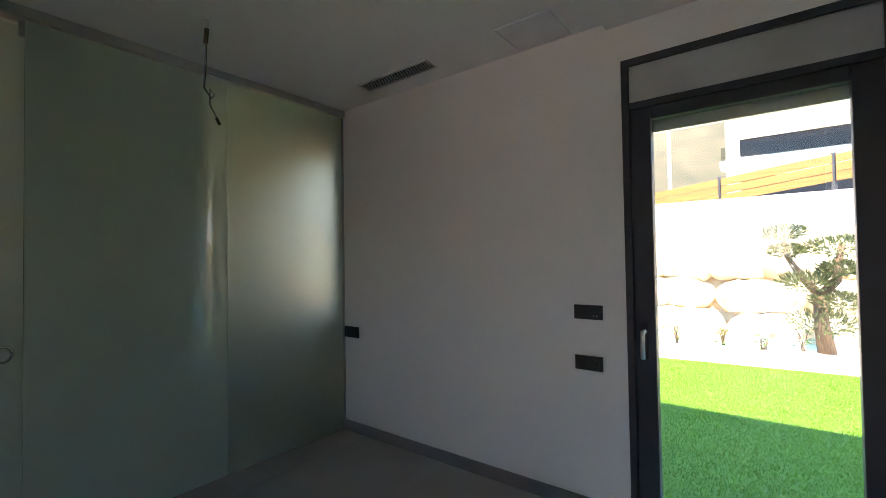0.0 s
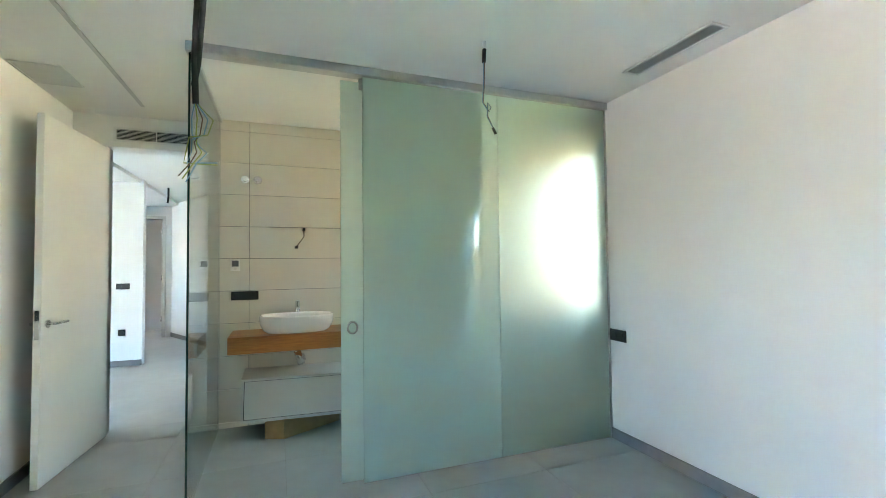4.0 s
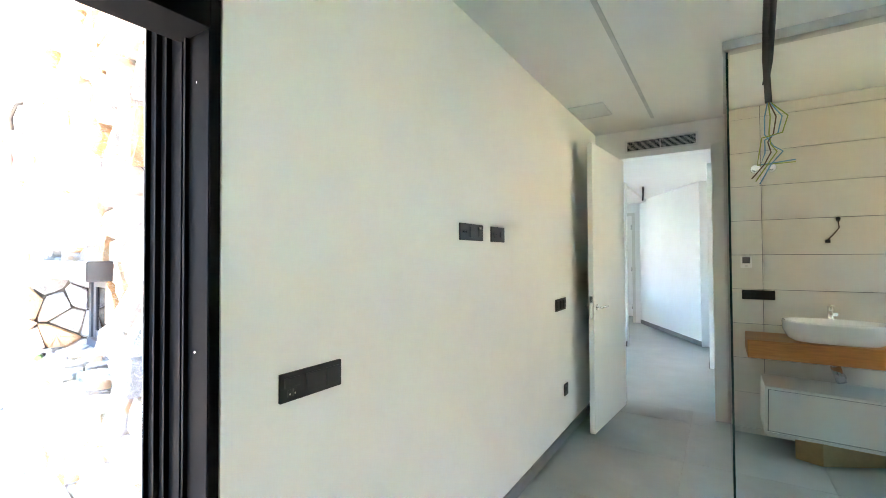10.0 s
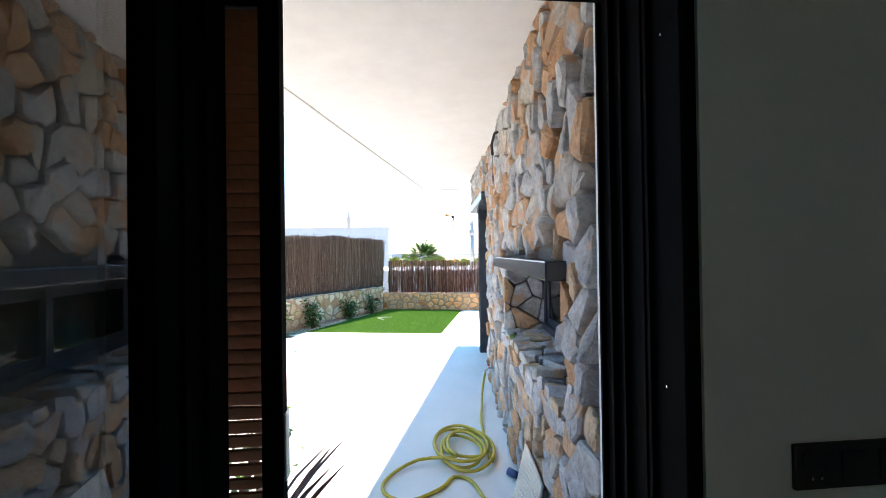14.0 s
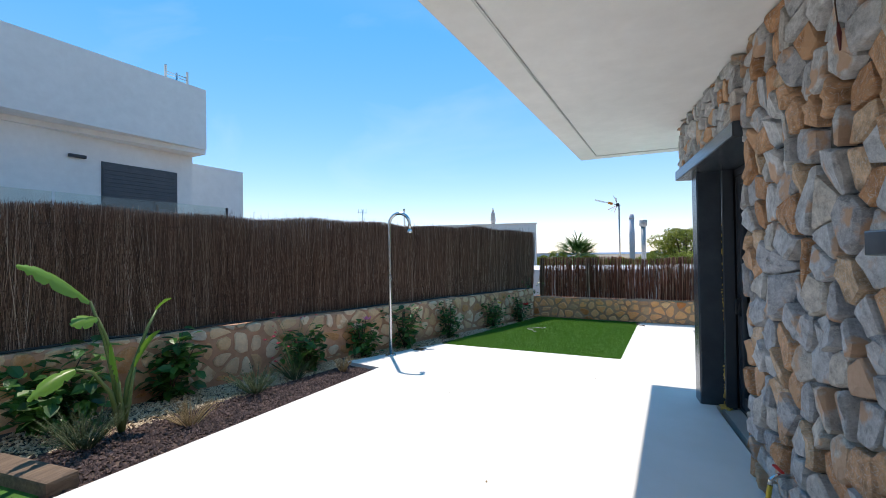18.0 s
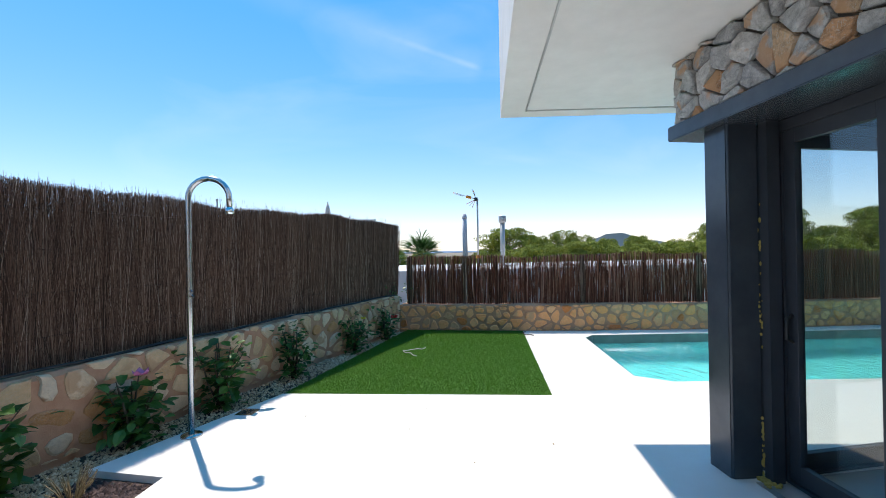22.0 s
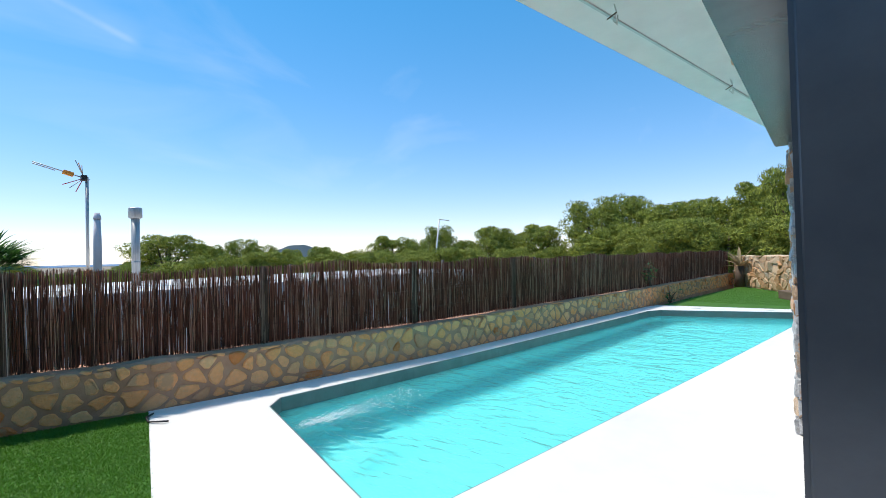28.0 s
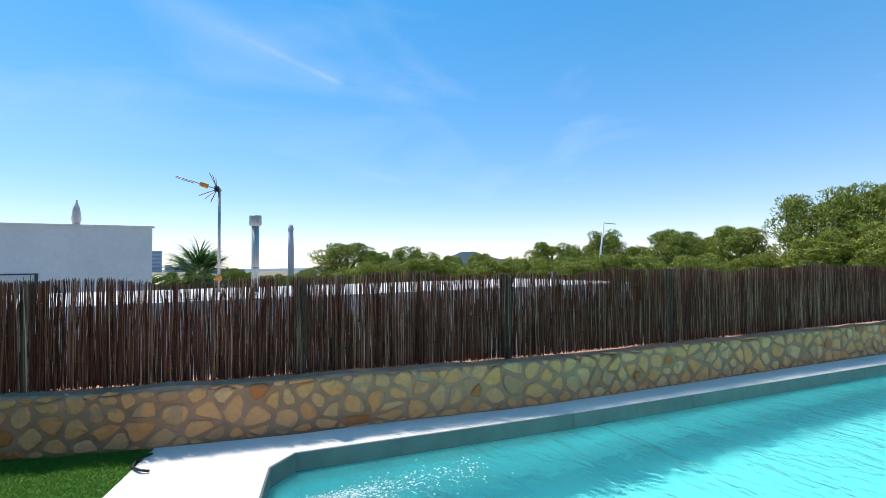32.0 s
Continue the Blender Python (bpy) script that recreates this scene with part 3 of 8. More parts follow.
GREYS = [(0.0, (0.50, 0.51, 0.53)), (0.13, (0.62, 0.62, 0.62)), (0.25, (0.44, 0.45, 0.47)), (0.36, (0.58, 0.55, 0.51)), (0.46, (0.56, 0.57, 0.58)),
         (0.60, (0.64, 0.38, 0.22)), (0.68, (0.66, 0.47, 0.31)), (0.75, (0.54, 0.55, 0.56)), (0.87, (0.58, 0.31, 0.16)), (0.94, (0.62, 0.57, 0.50))]
TANS = [(0.0, (0.74, 0.52, 0.33)), (0.15, (0.80, 0.61, 0.42)), (0.3, (0.68, 0.44, 0.25)), (0.42, (0.82, 0.65, 0.47)), (0.55, (0.74, 0.50, 0.29)),
        (0.68, (0.78, 0.57, 0.36)), (0.8, (0.60, 0.31, 0.14)), (0.88, (0.82, 0.64, 0.46)), (0.95, (0.68, 0.54, 0.42))]
FAR_TANS = [(at, (min(0.95, c[0] * 1.22 * f), c[1] * 0.80 * f, c[2] * 0.54 * f)) for (at, c), f in zip(TANS, (1.1, 0.95, 1.15, 0.9, 1.1, 1.0, 0.9, 1.05, 0.8))]
M_far_stone = stone_mat("ochre_limestone_rubble", FAR_TANS, veins=0.2)
M_far_stone_joined = stone_mat("ochre_limestone_rubble_joined", FAR_TANS, island=True, veins=0.2)
M_pale_wall = stone_mat("pale_tan_wall_stone", [(0.0, (0.58, 0.38, 0.22)), (0.3, (0.64, 0.46, 0.29)), (0.6, (0.50, 0.29, 0.14)), (0.85, (0.62, 0.49, 0.34))], island=True, veins=0.25)
M_house_stone = stone_mat("grey_brown_rubble_stone", GREYS, veins=0.65)
M_house_stone_far = stone_mat("grey_brown_rubble_stone_joined", GREYS, island=True, veins=0.65)
M_garden_stone = stone_mat("tan_limestone_rubble", TANS, veins=0.22)
M_garden_stone_far = stone_mat("tan_limestone_rubble_joined", TANS, island=True, veins=0.22)
M_boulder = stone_mat("pale_boulder", [(0.0, (0.60, 0.50, 0.38)), (0.4, (0.70, 0.62, 0.50)), (0.7, (0.52, 0.32, 0.18)), (0.85, (0.66, 0.58, 0.47))], veins=0.25)

# ---- the house: floors, walls, ceilings ----
def structure(name, bm, m, label="", category=""):
    return thing(name, bm, m, label, category, kind="structure")


X_W, X_E, Y_S, Y_G, Y_B, CEIL = -1.034, 2.95, -2.4, 2.514, 3.87, 2.62
STONE_A = Vector((-1.45, 0.25, 0))
STONE_DIR = Vector((-0.9937, 0.1123, 0))
STONE_OUT = Vector((-0.1123, -0.9937, 0))


def local_frame(at, along, outward):
    """x along a wall, y out of it, z up."""
    return Matrix(((along.x, outward.x, 0, at.x), (along.y, outward.y, 0, at.y), (0, 0, 1, at.z), (0, 0, 0, 1)))


STONE_M = local_frame(STONE_A, STONE_DIR, STONE_OUT)


def stone_xy(u, out=0.0):
    p = STONE_A + STONE_DIR * u + STONE_OUT * out
    return (p.x, p.y)


def flip(bm):
    bmesh.ops.recalc_face_normals(bm, faces=bm.faces)
    return bm


structure("wall_west", flip(wall_with_openings("x", -1.45, X_W, Y_S, 4.17, 0, 2.9, [(-1.75, 0.215, 0, 2.38)])), M_plaster, "white painted bedroom wall beside the terrace door", "wall")
structure("wall_east", flip(wall_with_openings("x", X_E, 3.3, Y_S, 4.17, 0, 2.9, [(-0.72, 0.29, 0, 2.395), (2.66, 3.82, 0.94, 2.36)])), M_plaster, "white painted bedroom wall beside the garden door", "wall")
structure("wall_south", box(-1.45, 3.3, Y_S - 0.2, Y_S, 0, 2.9), M_plaster, "white painted wall behind the bedroom", "wall")
structure("wall_north", flip(wall_with_openings("y", 4.05, 4.17, X_W, 0.05, 0, 2.9, [(-0.80, -0.06, 0, 2.36)])), M_plaster, "white wall round the bedroom doorway", "wall")
structure("wall_bathroom", box(0.05, X_E, Y_B + 0.012, 4.17, 0, 2.9), M_grout, "bathroom back wall behind cream tiles", "wall")
structure("ceiling", box(X_W, X_E, Y_S, 4.05, CEIL, 2.9), M_ceiling, "smooth white bedroom ceiling", "ceiling")
b = box(X_W, X_E, Y_S, 0.36, CEIL - 0.035, CEIL)
structure("ceiling_step", b, M_ceiling, "shallow dropped step of the white ceiling", "ceiling")

# living room and hall beyond the doorway
structure("living_ceiling", prism([stone_xy(0.02, -0.42), (-6.40, 1.3), (-6.40, 7.1), (-3.2, 10.2), (1.2, 10.2), (1.2, 4.17), (-1.45, 4.17)][::-1], 2.60, 2.9), M_ceiling, "white living room ceiling", "ceiling")
structure("hall_wall_1", box(-6.5, -1.27, 6.97, 7.10, 0, 2.6), M_plaster, "white hall wall with switches", "wall")
structure("hall_wall_2", prism([(-0.28, 7.54), (-0.14, 7.62), (-1.32, 9.76), (-1.46, 9.67)], 0, 2.6), M_plaster, "slanting white hall wall", "wall")
structure("hall_wall_3", box(-0.14, 0.02, 6.05, 7.6, 0, 2.6), M_plaster, "white end of a hall wall", "wall")
structure("hall_wall_4", flip(wall_with_openings("y", 9.68, 9.80, -3.2, -1.40, 0, 2.6, [(-2.35, -1.62, 0, 2.3)])), M_plaster, "white wall round a far doorway", "wall")
structure("hall_wall_5", box(1.1, 1.2, 4.17, 10.2, 0, 2.6), M_plaster, "white wall that closes the hall", "wall")
structure("hall_wall_6", flip(wall_with_openings("x", -3.3, -3.2, 7.1, 10.9, 0, 2.6, [(8.2, 8.8, 0.9, 2.1)])), M_plaster, "white corridor wall", "wall")
structure("hall_wall_7", box(-3.2, 1.2, 10.8, 10.9, 0, 2.6), M_plaster, "white back wall of the far room", "wall")
structure("far_room_ceiling", box(-3.2, 1.2, 10.2, 10.8, 2.6, 2.9), M_ceiling, "white far room ceiling", "ceiling")
# opening added out of view, to let more daylight into the hall
structure("living_wall", flip(wall_with_openings("x", -6.62, -6.5, 4.9, 6.97, 0, 2.6, [(4.98, 6.88, 0, 2.3)])), M_plaster, "white living room wall round an unseen opening added for hall light", "wall")
structure("living_inner_wall", merge(None, flip(wall_with_openings("y", -0.42, -0.40, 0, 3.77, 0, 2.6, [(0.6, 2.3, 0.8, 1.32)])), STONE_M), M_plaster, "white inside of the stone wall", "wall")
structure("roof", box(-1.3, 3.36, Y_S - 0.3, 10.9, 2.9, 4.15), M_render, "white rendered upper storey of the house", "roof")

# roof slab over the terrace
SLAB = [(-8.12, -0.05), (-1.3, -1.82), (-1.3, 10.9), (-6.1, 10.4)]
structure("soffit", prism(SLAB, 2.553, 3.75), M_render, "white rendered overhanging roof slab above the terrace", "roof")

# the stone wall's core
def stone_core():
    bm = flip(wall_with_openings("y", -0.40, -0.035, 0.0, 3.77, 0, 2.55, [(0.50, 2.34, 0.80, 1.33)]))
    return merge(None, bm, STONE_M)


house_wall = structure("stone_wall", stone_core(), M_mortar_dark, "rubble stone wall of grey and rust-brown stones", "stone wall")
over_core = prism([(-5.2, 0.655), (-6.86, 0.80), (-6.86, 4.0), (-6.45, 4.0), (-6.40, 1.15), (-5.2, 1.05)][::-1], 2.14, 2.55)
over_wall = structure("stone_lintel_wall", over_core, M_mortar_dark, "rubble stone band above the sliding doors", "stone wall")
col_wall = structure("stone_column", box(-6.775, -6.5, 3.905, 4.9, 0, 2.55), M_mortar_dark, "rubble stone column beside the sliding door", "stone column")

# skirting boards along the room's walls
for a in [(X_W, X_W + 0.012, 0.225, 4.05), (X_E - 0.012, X_E, 0.29, 2.51), (X_E - 0.012, X_E, Y_S, -0.72), (X_W, X_W + 0.012, Y_S, -1.75)]:
    structure("baseboard", box(*a, 0, 0.08, bevel=0.002), M_skirting, "grey porcelain skirting board", "baseboard")
for a in [(-1.27 - 3.4, -1.27, 6.958, 6.97), (X_W + 0.012, -0.86, 4.038, 4.05), (X_W + 0.012, X_E - 0.012, Y_S, Y_S + 0.012)]:
    structure("baseboard", box(*a, 0, 0.08, bevel=0.002), M_skirting, "grey porcelain skirting board", "baseboard")
sk = prism([(-0.285, 7.53), (-0.28, 7.54), (-1.46, 9.67), (-1.47, 9.665)], 0, 0.08)
structure("baseboard", flip(sk), M_skirting, "grey porcelain skirting board", "baseboard")
structure("baseboard", box(-0.152, -0.14, 6.05, 7.56, 0, 0.08), M_skirting, "grey porcelain skirting board", "baseboard")

# ---- terrace, pool, lawn, ground ----
POOL = [(-10.40, 1.90), (-8.47, 1.45), (-8.20, 1.72), (-7.56, 5.60), (-6.70, 11.20), (-6.84, 11.34), (-9.32, 10.36), (-9.50, 10.08), (-10.20, 4.40), (-10.56, 2.09)]
LAWN = [(-8.07, 0.38), (-8.64, -2.10), (-11.72, -0.68), (-11.15, 1.18)]
TERRACE_N = [(-8.07, 0.38), (-11.15, 1.18), (-10.90, 2.2), (-9.75, 10.80), (-9.62, 11.25), (-6.4, 11.9), (-6.44, 4.9), (-6.44, 0.9), (-1.45, 0.32), (-1.034, 0.2), (-1.034, -1.75), (-1.45, -2.4),
             (-1.3, -5.2), (-2.9, -5.2), (-3.35, -3.46), (-7.15, -2.50), (-7.34, -3.02), (-8.64, -2.10)]


def ring_prism(outer, hole, z0, z1):
    """A slab with a hole, both outlines drawn the same way round."""
    bm = bmesh.new()
    for z in (z0, z1):
        es = []
        for loop in (outer, hole):
            vs = [bm.verts.new((x, y, z)) for x, y in loop]
            es += [bm.edges.new((vs[i], vs[(i + 1) % len(vs)])) for i in range(len(vs))]
        bmesh.ops.triangle_fill(bm, edges=es, use_beauty=True)
    for loop in (outer, hole):
        lo = [bm.verts.new((x, y, z0)) for x, y in loop]
        hi = [bm.verts.new((x, y, z1)) for x, y in loop]
        for i in range(len(loop)):
            bm.faces.new((lo[i], lo[(i + 1) % len(loop)], hi[(i + 1) % len(loop)], hi[i]))
    bmesh.ops.remove_doubles(bm, verts=bm.verts, dist=1e-5)
    bmesh.ops.recalc_face_normals(bm, faces=bm.faces)
    return bm


structure("terrace", ring_prism(TERRACE_N, POOL, -0.35, 0.0), M_terrace, "pale off-white microcement terrace round the pool", "terrace")
structure("living_floor", prism([(-6.44, 0.95), (-1.45, 0.36), (-1.45, 4.17), (1.2, 4.17), (1.2, 10.9), (-6.44, 10.9)], -0.3, -0.004), M_porcelain_tile, "grey porcelain living room floor", "floor")


def pool_shell():
    bm = bmesh.new()
    n = len(POOL)
    top = [bm.verts.new((x, y, -0.12)) for x, y in POOL]
    low = [bm.verts.new((x, y, -0.98)) for x, y in POOL]
    for i in range(n):
        bm.faces.new((top[i], top[(i + 1) % n], low[(i + 1) % n], low[i]))
    bm.faces.new(low)
    return flip_in(bm)


def flip_in(bm):
    bmesh.ops.recalc_face_normals(bm, faces=bm.faces)
    for f in bm.faces:
        f.normal_flip()
    return bm


pool = empty("swimming_pool", (-8.6, 6.0, -0.98), "rectangular turquoise swimming pool with a grey tile band", "swimming pool", kind="structure")
part("basin", pool_shell(), M_pool_paint, pool, "turquoise lining")
n = len(POOL)
cx, cy = -8.55, 6.0
for i in range(n):
    a, c = POOL[i], POOL[(i + 1) % n]
    ln = math.hypot(c[0] - a[0], c[1] - a[1])
    k = max(1, round(ln / 0.75))
    for j in range(k):
        p0 = [a[q] + (c[q] - a[q]) * (j / k + 0.0003) for q in (0, 1)]
        p1 = [a[q] + (c[q] - a[q]) * ((j + 1) / k - 0.0003) for q in (0, 1)]
        band = bmesh.new()
        ins = Vector((a[1] - c[1], c[0] - a[0])).normalized() * 0.012
        if ins.dot(Vector((cx - p0[0], cy - p0[1]))) < 0:
            ins = -ins
        prism([p0, p1, (p1[0] + ins.x, p1[1] + ins.y), (p0[0] + ins.x, p0[1] + ins.y)], -0.142, -0.004, band)
        part("band_tile", flip(band), M_pool_band, pool)
bm = bmesh.new()
vs = [bm.verts.new((x, y, -0.13)) for x, y in POOL]
f = bm.faces.new(vs)
bmesh.ops.recalc_face_normals(bm, faces=bm.faces)
if f.normal.z < 0:
    f.normal_flip()
part("water", bm, M_water, pool, "clear rippled turquoise water").visible_shadow = False
rng = random.Random(5)
bm = bmesh.new()
for i in range(1800):
    t = rng.random()
    p = Vector((-10.04 + 0.06 * t + rng.gauss(0, 0.03 + 0.10 * t * t), 2.02 + 0.62 * t + 0.7 * t ** 6 + rng.gauss(0, 0.05), -0.128 + abs(rng.gauss(0, 0.02)) * (1 - t)))
    r = 0.0012 + 0.0035 * rng.random() ** 3
    own = bmesh.new()
    bmesh.ops.create_icosphere(own, subdivisions=1, radius=r)
    merge(bm, own, Matrix.Translation(p) @ Matrix.Diagonal((1.8, 1.8, 0.6, 1)))
part("foam", bm, M_foam_water, pool, "white bubbles of the water inlet")["kind"] = "stuff"
for p in [(-7.6, 10.95), (-8.9, 10.6)]:
    sk_part = empty("skimmer_lid", (p[0] + 0.1, p[1] + 0.45, 0.0), "round white skimmer lid set in the pool edge", "skimmer lid")
    bm = bmesh.new()
    bmesh.ops.create_cone(bm, cap_ends=True, segments=28, radius1=0.13, radius2=0.125, depth=0.012, matrix=Matrix.Translation((p[0] + 0.1, p[1] + 0.45, 0.006)))
    part("lid", bm, M_white_lacquer, sk_part)

# ground under and round everything, in one sheet
structure("ground", box(-4000, 4000, -4000, 4000, -3.4, -3.0), M_earth, "dry sandy ground", "ground")
structure("plot_fill", prism([(-14.0, -2.2), (-11.5, -1.1), (-11.3, 1.0), (-9.6, 11.6), (-8.5, 21), (1, 21), (3.3, 11), (3.3, -9), (-3, -9)][::-1], -3.0, -1.6), M_earth, "earth under the plot", "ground")
structure("sea", box(-4000, -900, -4000, 4000, -3.0, -2.6), M_sea, "blue sea on the horizon", "sea")


def blades(poly, count, z, h, seed, hole=None):
    """Short turf blades over a convex outline."""
    rg = random.Random(seed)
    xs, ys = [p[0] for p in poly], [p[1] for p in poly]
    verts, faces = [], []
    n = len(poly)
    sgn = sum(poly[i][0] * poly[(i + 1) % n][1] - poly[(i + 1) % n][0] * poly[i][1] for i in range(n))
    while len(faces) < count:
        x, y = rg.uniform(min(xs), max(xs)), rg.uniform(min(ys), max(ys))
        if any(((poly[(i + 1) % n][0] - poly[i][0]) * (y - poly[i][1]) - (poly[(i + 1) % n][1] - poly[i][1]) * (x - poly[i][0])) * sgn < 0 for i in range(n)):
            continue
        a = rg.uniform(0, 6.283)
        w = 0.0028
        dx, dy = math.cos(a) * w, math.sin(a) * w
        lx, ly = rg.gauss(0, 0.010), rg.gauss(0, 0.010)
        k = len(verts)
        verts += [(x - dx, y - dy, z), (x + dx, y + dy, z), (x + lx, y + ly, z + h * rg.uniform(0.6, 1.15))]
        faces.append((k, k + 1, k + 2))
    me = bpy.data.meshes.new("turf")
    me.from_pydata(verts, [], faces)
    me.materials.append(M_blade)
    return me


lawn = structure("lawn", prism(LAWN[::-1], -0.35, -0.006), M_grass_base, "bright green artificial turf lawn beside the terrace", "lawn")
turf = new("turf", blades(LAWN, 150000, -0.006, 0.014, 3))
turf.parent = lawn
tagged(turf, kind="stuff")
LAWN2 = [(-9.55, 12.6), (-6.0, 12.6), (-5.2, 18.5), (-8.7, 18.9)]
lawn2 = structure("far_lawn", prism([(-9.62, 11.4), (-6.4, 12.0), (-5.0, 18.8), (-8.7, 19.2)], -0.35, -0.03), M_grass_base, "green turf beyond the pool", "lawn")
turf = new("turf", blades(LAWN2, 26000, -0.03, 0.025, 4))
turf.parent = lawn2
tagged(turf, kind="stuff")
LAWN3 = [(3.36, -1.6), (7.65, -2.2), (7.25, 2.2), (3.36, 0.8)]
lawn3 = structure("garden_lawn", prism([(3.3, -6), (7.85, -6), (6.6, 7), (3.3, 7)], -0.35, -0.03), M_grass_base, "green turf outside the garden door", "lawn")
turf = new("turf", blades(LAWN3, 110000, -0.03, 0.018, 6))
turf.parent = lawn3
tagged(turf, kind="stuff")
structure("side_lawn", prism([(-1.3, -5.2), (-1.3, -7.2), (-4.2, -5.4), (-4.35, -3.4), (-3.35, -3.46), (-2.9, -5.2)][::-1], -0.35, -0.02), M_grass_base, "green turf beside the planting bed", "lawn")

# ---- rubble masonry ----
def clip(poly, px, py, nx, ny):
    """The part of a convex outline on the side of the line through p that the normal leaves."""
    out = []
    for i, (x0, y0) in enumerate(poly):
        x1, y1 = poly[(i + 1) % len(poly)]
        d0, d1 = (x0 - px) * nx + (y0 - py) * ny, (x1 - px) * nx + (y1 - py) * ny
        if d0 <= 0:
            out.append((x0, y0))
        if d0 * d1 < 0:
            t = d0 / (d0 - d1)
            out.append((x0 + (x1 - x0) * t, y0 + (y1 - y0) * t))
    return out


def rubble(w, h, sx, sy, rg, holes=(), skip=0.14):
    """Outlines of rubble stones that fill a w x h face, about sx x sy each."""
    pts = []
    rows = max(1, round(h / sy))
    for r in range(-1, rows + 1):
        cols = max(1, round(w / sx))
        for c in range(-1, cols + 2):
            if 0 <= r < rows and rg.random() < skip:
                continue
            pts.append(((c + 0.5 * (r % 2) + rg.uniform(-0.36, 0.36)) * w / cols, (r + 0.5 + rg.uniform(-0.34, 0.34)) * h / rows))
    out = []
    for i, (x, y) in enumerate(pts):
        poly = [(0, 0), (w, 0), (w, h), (0, h)]
        for j, (a, b2) in enumerate(pts):
            if i != j and abs(a - x) < 3 * sx and abs(b2 - y) < 3 * sy and len(poly) > 2:
                poly = clip(poly, (x + a) / 2, (y + b2) / 2, a - x, b2 - y)
        if len(poly) < 3:
            continue
        mx, my = sum(p[0] for p in poly) / len(poly), sum(p[1] for p in poly) / len(poly)
        for a, b2, c, d in holes:
            if a < mx < b2 and c < my < d:
                poly = []
                break
            if mx <= a:
                poly = clip(poly, a, 0, 1, 0) if c < my < d or any(a < p[0] and c < p[1] < d for p in poly) else poly
            elif mx >= b2:
                poly = clip(poly, b2, 0, -1, 0) if c < my < d or any(p[0] < b2 and c < p[1] < d for p in poly) else poly
            elif my <= c:
                poly = clip(poly, 0, c, 0, 1)
            elif my >= d:
                poly = clip(poly, 0, d, 0, -1)
        if len(poly) > 2:
            area = abs(sum(poly[k][0] * poly[(k + 1) % len(poly)][1] - poly[(k + 1) % len(poly)][0] * poly[k][1] for k in range(len(poly)))) / 2
            if area > sx * sy * 0.06:
                out.append(poly)
    return out


def stone_shape(bm, poly, depth, gap, place, rg, worn=False):
    """One stone: hewn with sharp arrises, or worn round. place(u, v, out) gives the world point."""
    n = len(poly)
    cx, cy = sum(p[0] for p in poly) / n, sum(p[1] for p in poly) / n
    ring = []
    size = rg.uniform(0.82, 1.0) if worn else rg.uniform(0.95, 1.02)
    for i in range(n):
        (x0, y0), (x1, y1) = poly[i], poly[(i + 1) % n]
        if worn:
            stops = (rg.uniform(0.20, 0.30), rg.uniform(0.68, 0.80))
        else:
            stops = (rg.uniform(0.03, 0.10), rg.uniform(0.40, 0.90)) if math.hypot(x1 - x0, y1 - y0) > 0.03 else (0.5,)
        for t in stops:
            x, y = x0 + (x1 - x0) * t, y0 + (y1 - y0) * t
            d = max(1e-4, math.hypot(x - cx, y - cy))
            s = max(0.3, (d - gap * rg.uniform(0.4, 1.4)) / d) * size * (rg.uniform(0.93, 1.03) if worn else rg.uniform(0.96, 1.02))
            ring.append((cx + (x - cx) * s, cy + (y - cy) * s))
    tx, ty = rg.gauss(0, 0.05 if worn else 0.13), rg.gauss(0, 0.05 if worn else 0.10)
    k = len(ring)
    rings = []
    steps = ((1.0, -0.02), (0.965, depth * 0.72), (0.80, depth)) if worn else ((1.0, -0.02), (rg.uniform(0.96, 0.99), depth * 0.80), (rg.uniform(0.80, 0.90), depth))
    for s, d in steps:
        rings.append([bm.verts.new(place(cx + (x - cx) * s, cy + (y - cy) * s, d + (tx * (x - cx) + ty * (y - cy) + rg.gauss(0, 0.07) * depth if d > 0 else 0))) for x, y in ring])
    top = bm.verts.new(place(cx + rg.gauss(0, 0.012), cy + rg.gauss(0, 0.012), depth * rg.uniform(0.94, 1.10)))
    for a, b2 in zip(rings, rings[1:]):
        for i in range(k):
            bm.faces.new((a[i], a[(i + 1) % k], b2[(i + 1) % k], b2[i]))
    for i in range(k):
        bm.faces.new((rings[-1][i], rings[-1][(i + 1) % k], top))


LATE_PIECES = []


def masonry(parent, w, h, sx, sy, depth, gap, place, m, m_joined, seed, holes=(), limit=290, near=None, skip=0.14, worn=False):
    """Stones over a face: those in the near stretch as parts, the rest joined."""
    def lay():
        rg = random.Random(seed)
        polys = rubble(w, h, sx, sy, rg, holes, skip)
        if near:
            polys.sort(key=lambda p: abs(sum(q[0] for q in p) / len(p) - near))
        rest = bmesh.new()
        for i, p in enumerate(polys):
            dp = depth * rg.uniform(0.62, 1.30)
            if i < limit:
                bm = bmesh.new()
                stone_shape(bm, p, dp, gap, place, rg, worn)
                bmesh.ops.recalc_face_normals(bm, faces=bm.faces)
                part("stone", bm, m, parent)
            else:
                stone_shape(rest, p, dp, gap, place, rg, worn)
        if len(rest.verts):
            bmesh.ops.recalc_face_normals(rest, faces=rest.faces)
            tagged(part("stones", rest, m_joined, parent), kind="stuff")
        else:
            rest.free()
    LATE_PIECES.append(lay)


def on_frame(m, inset=0.0):
    return lambda u, v, d: m @ Vector((u, d + inset, v))


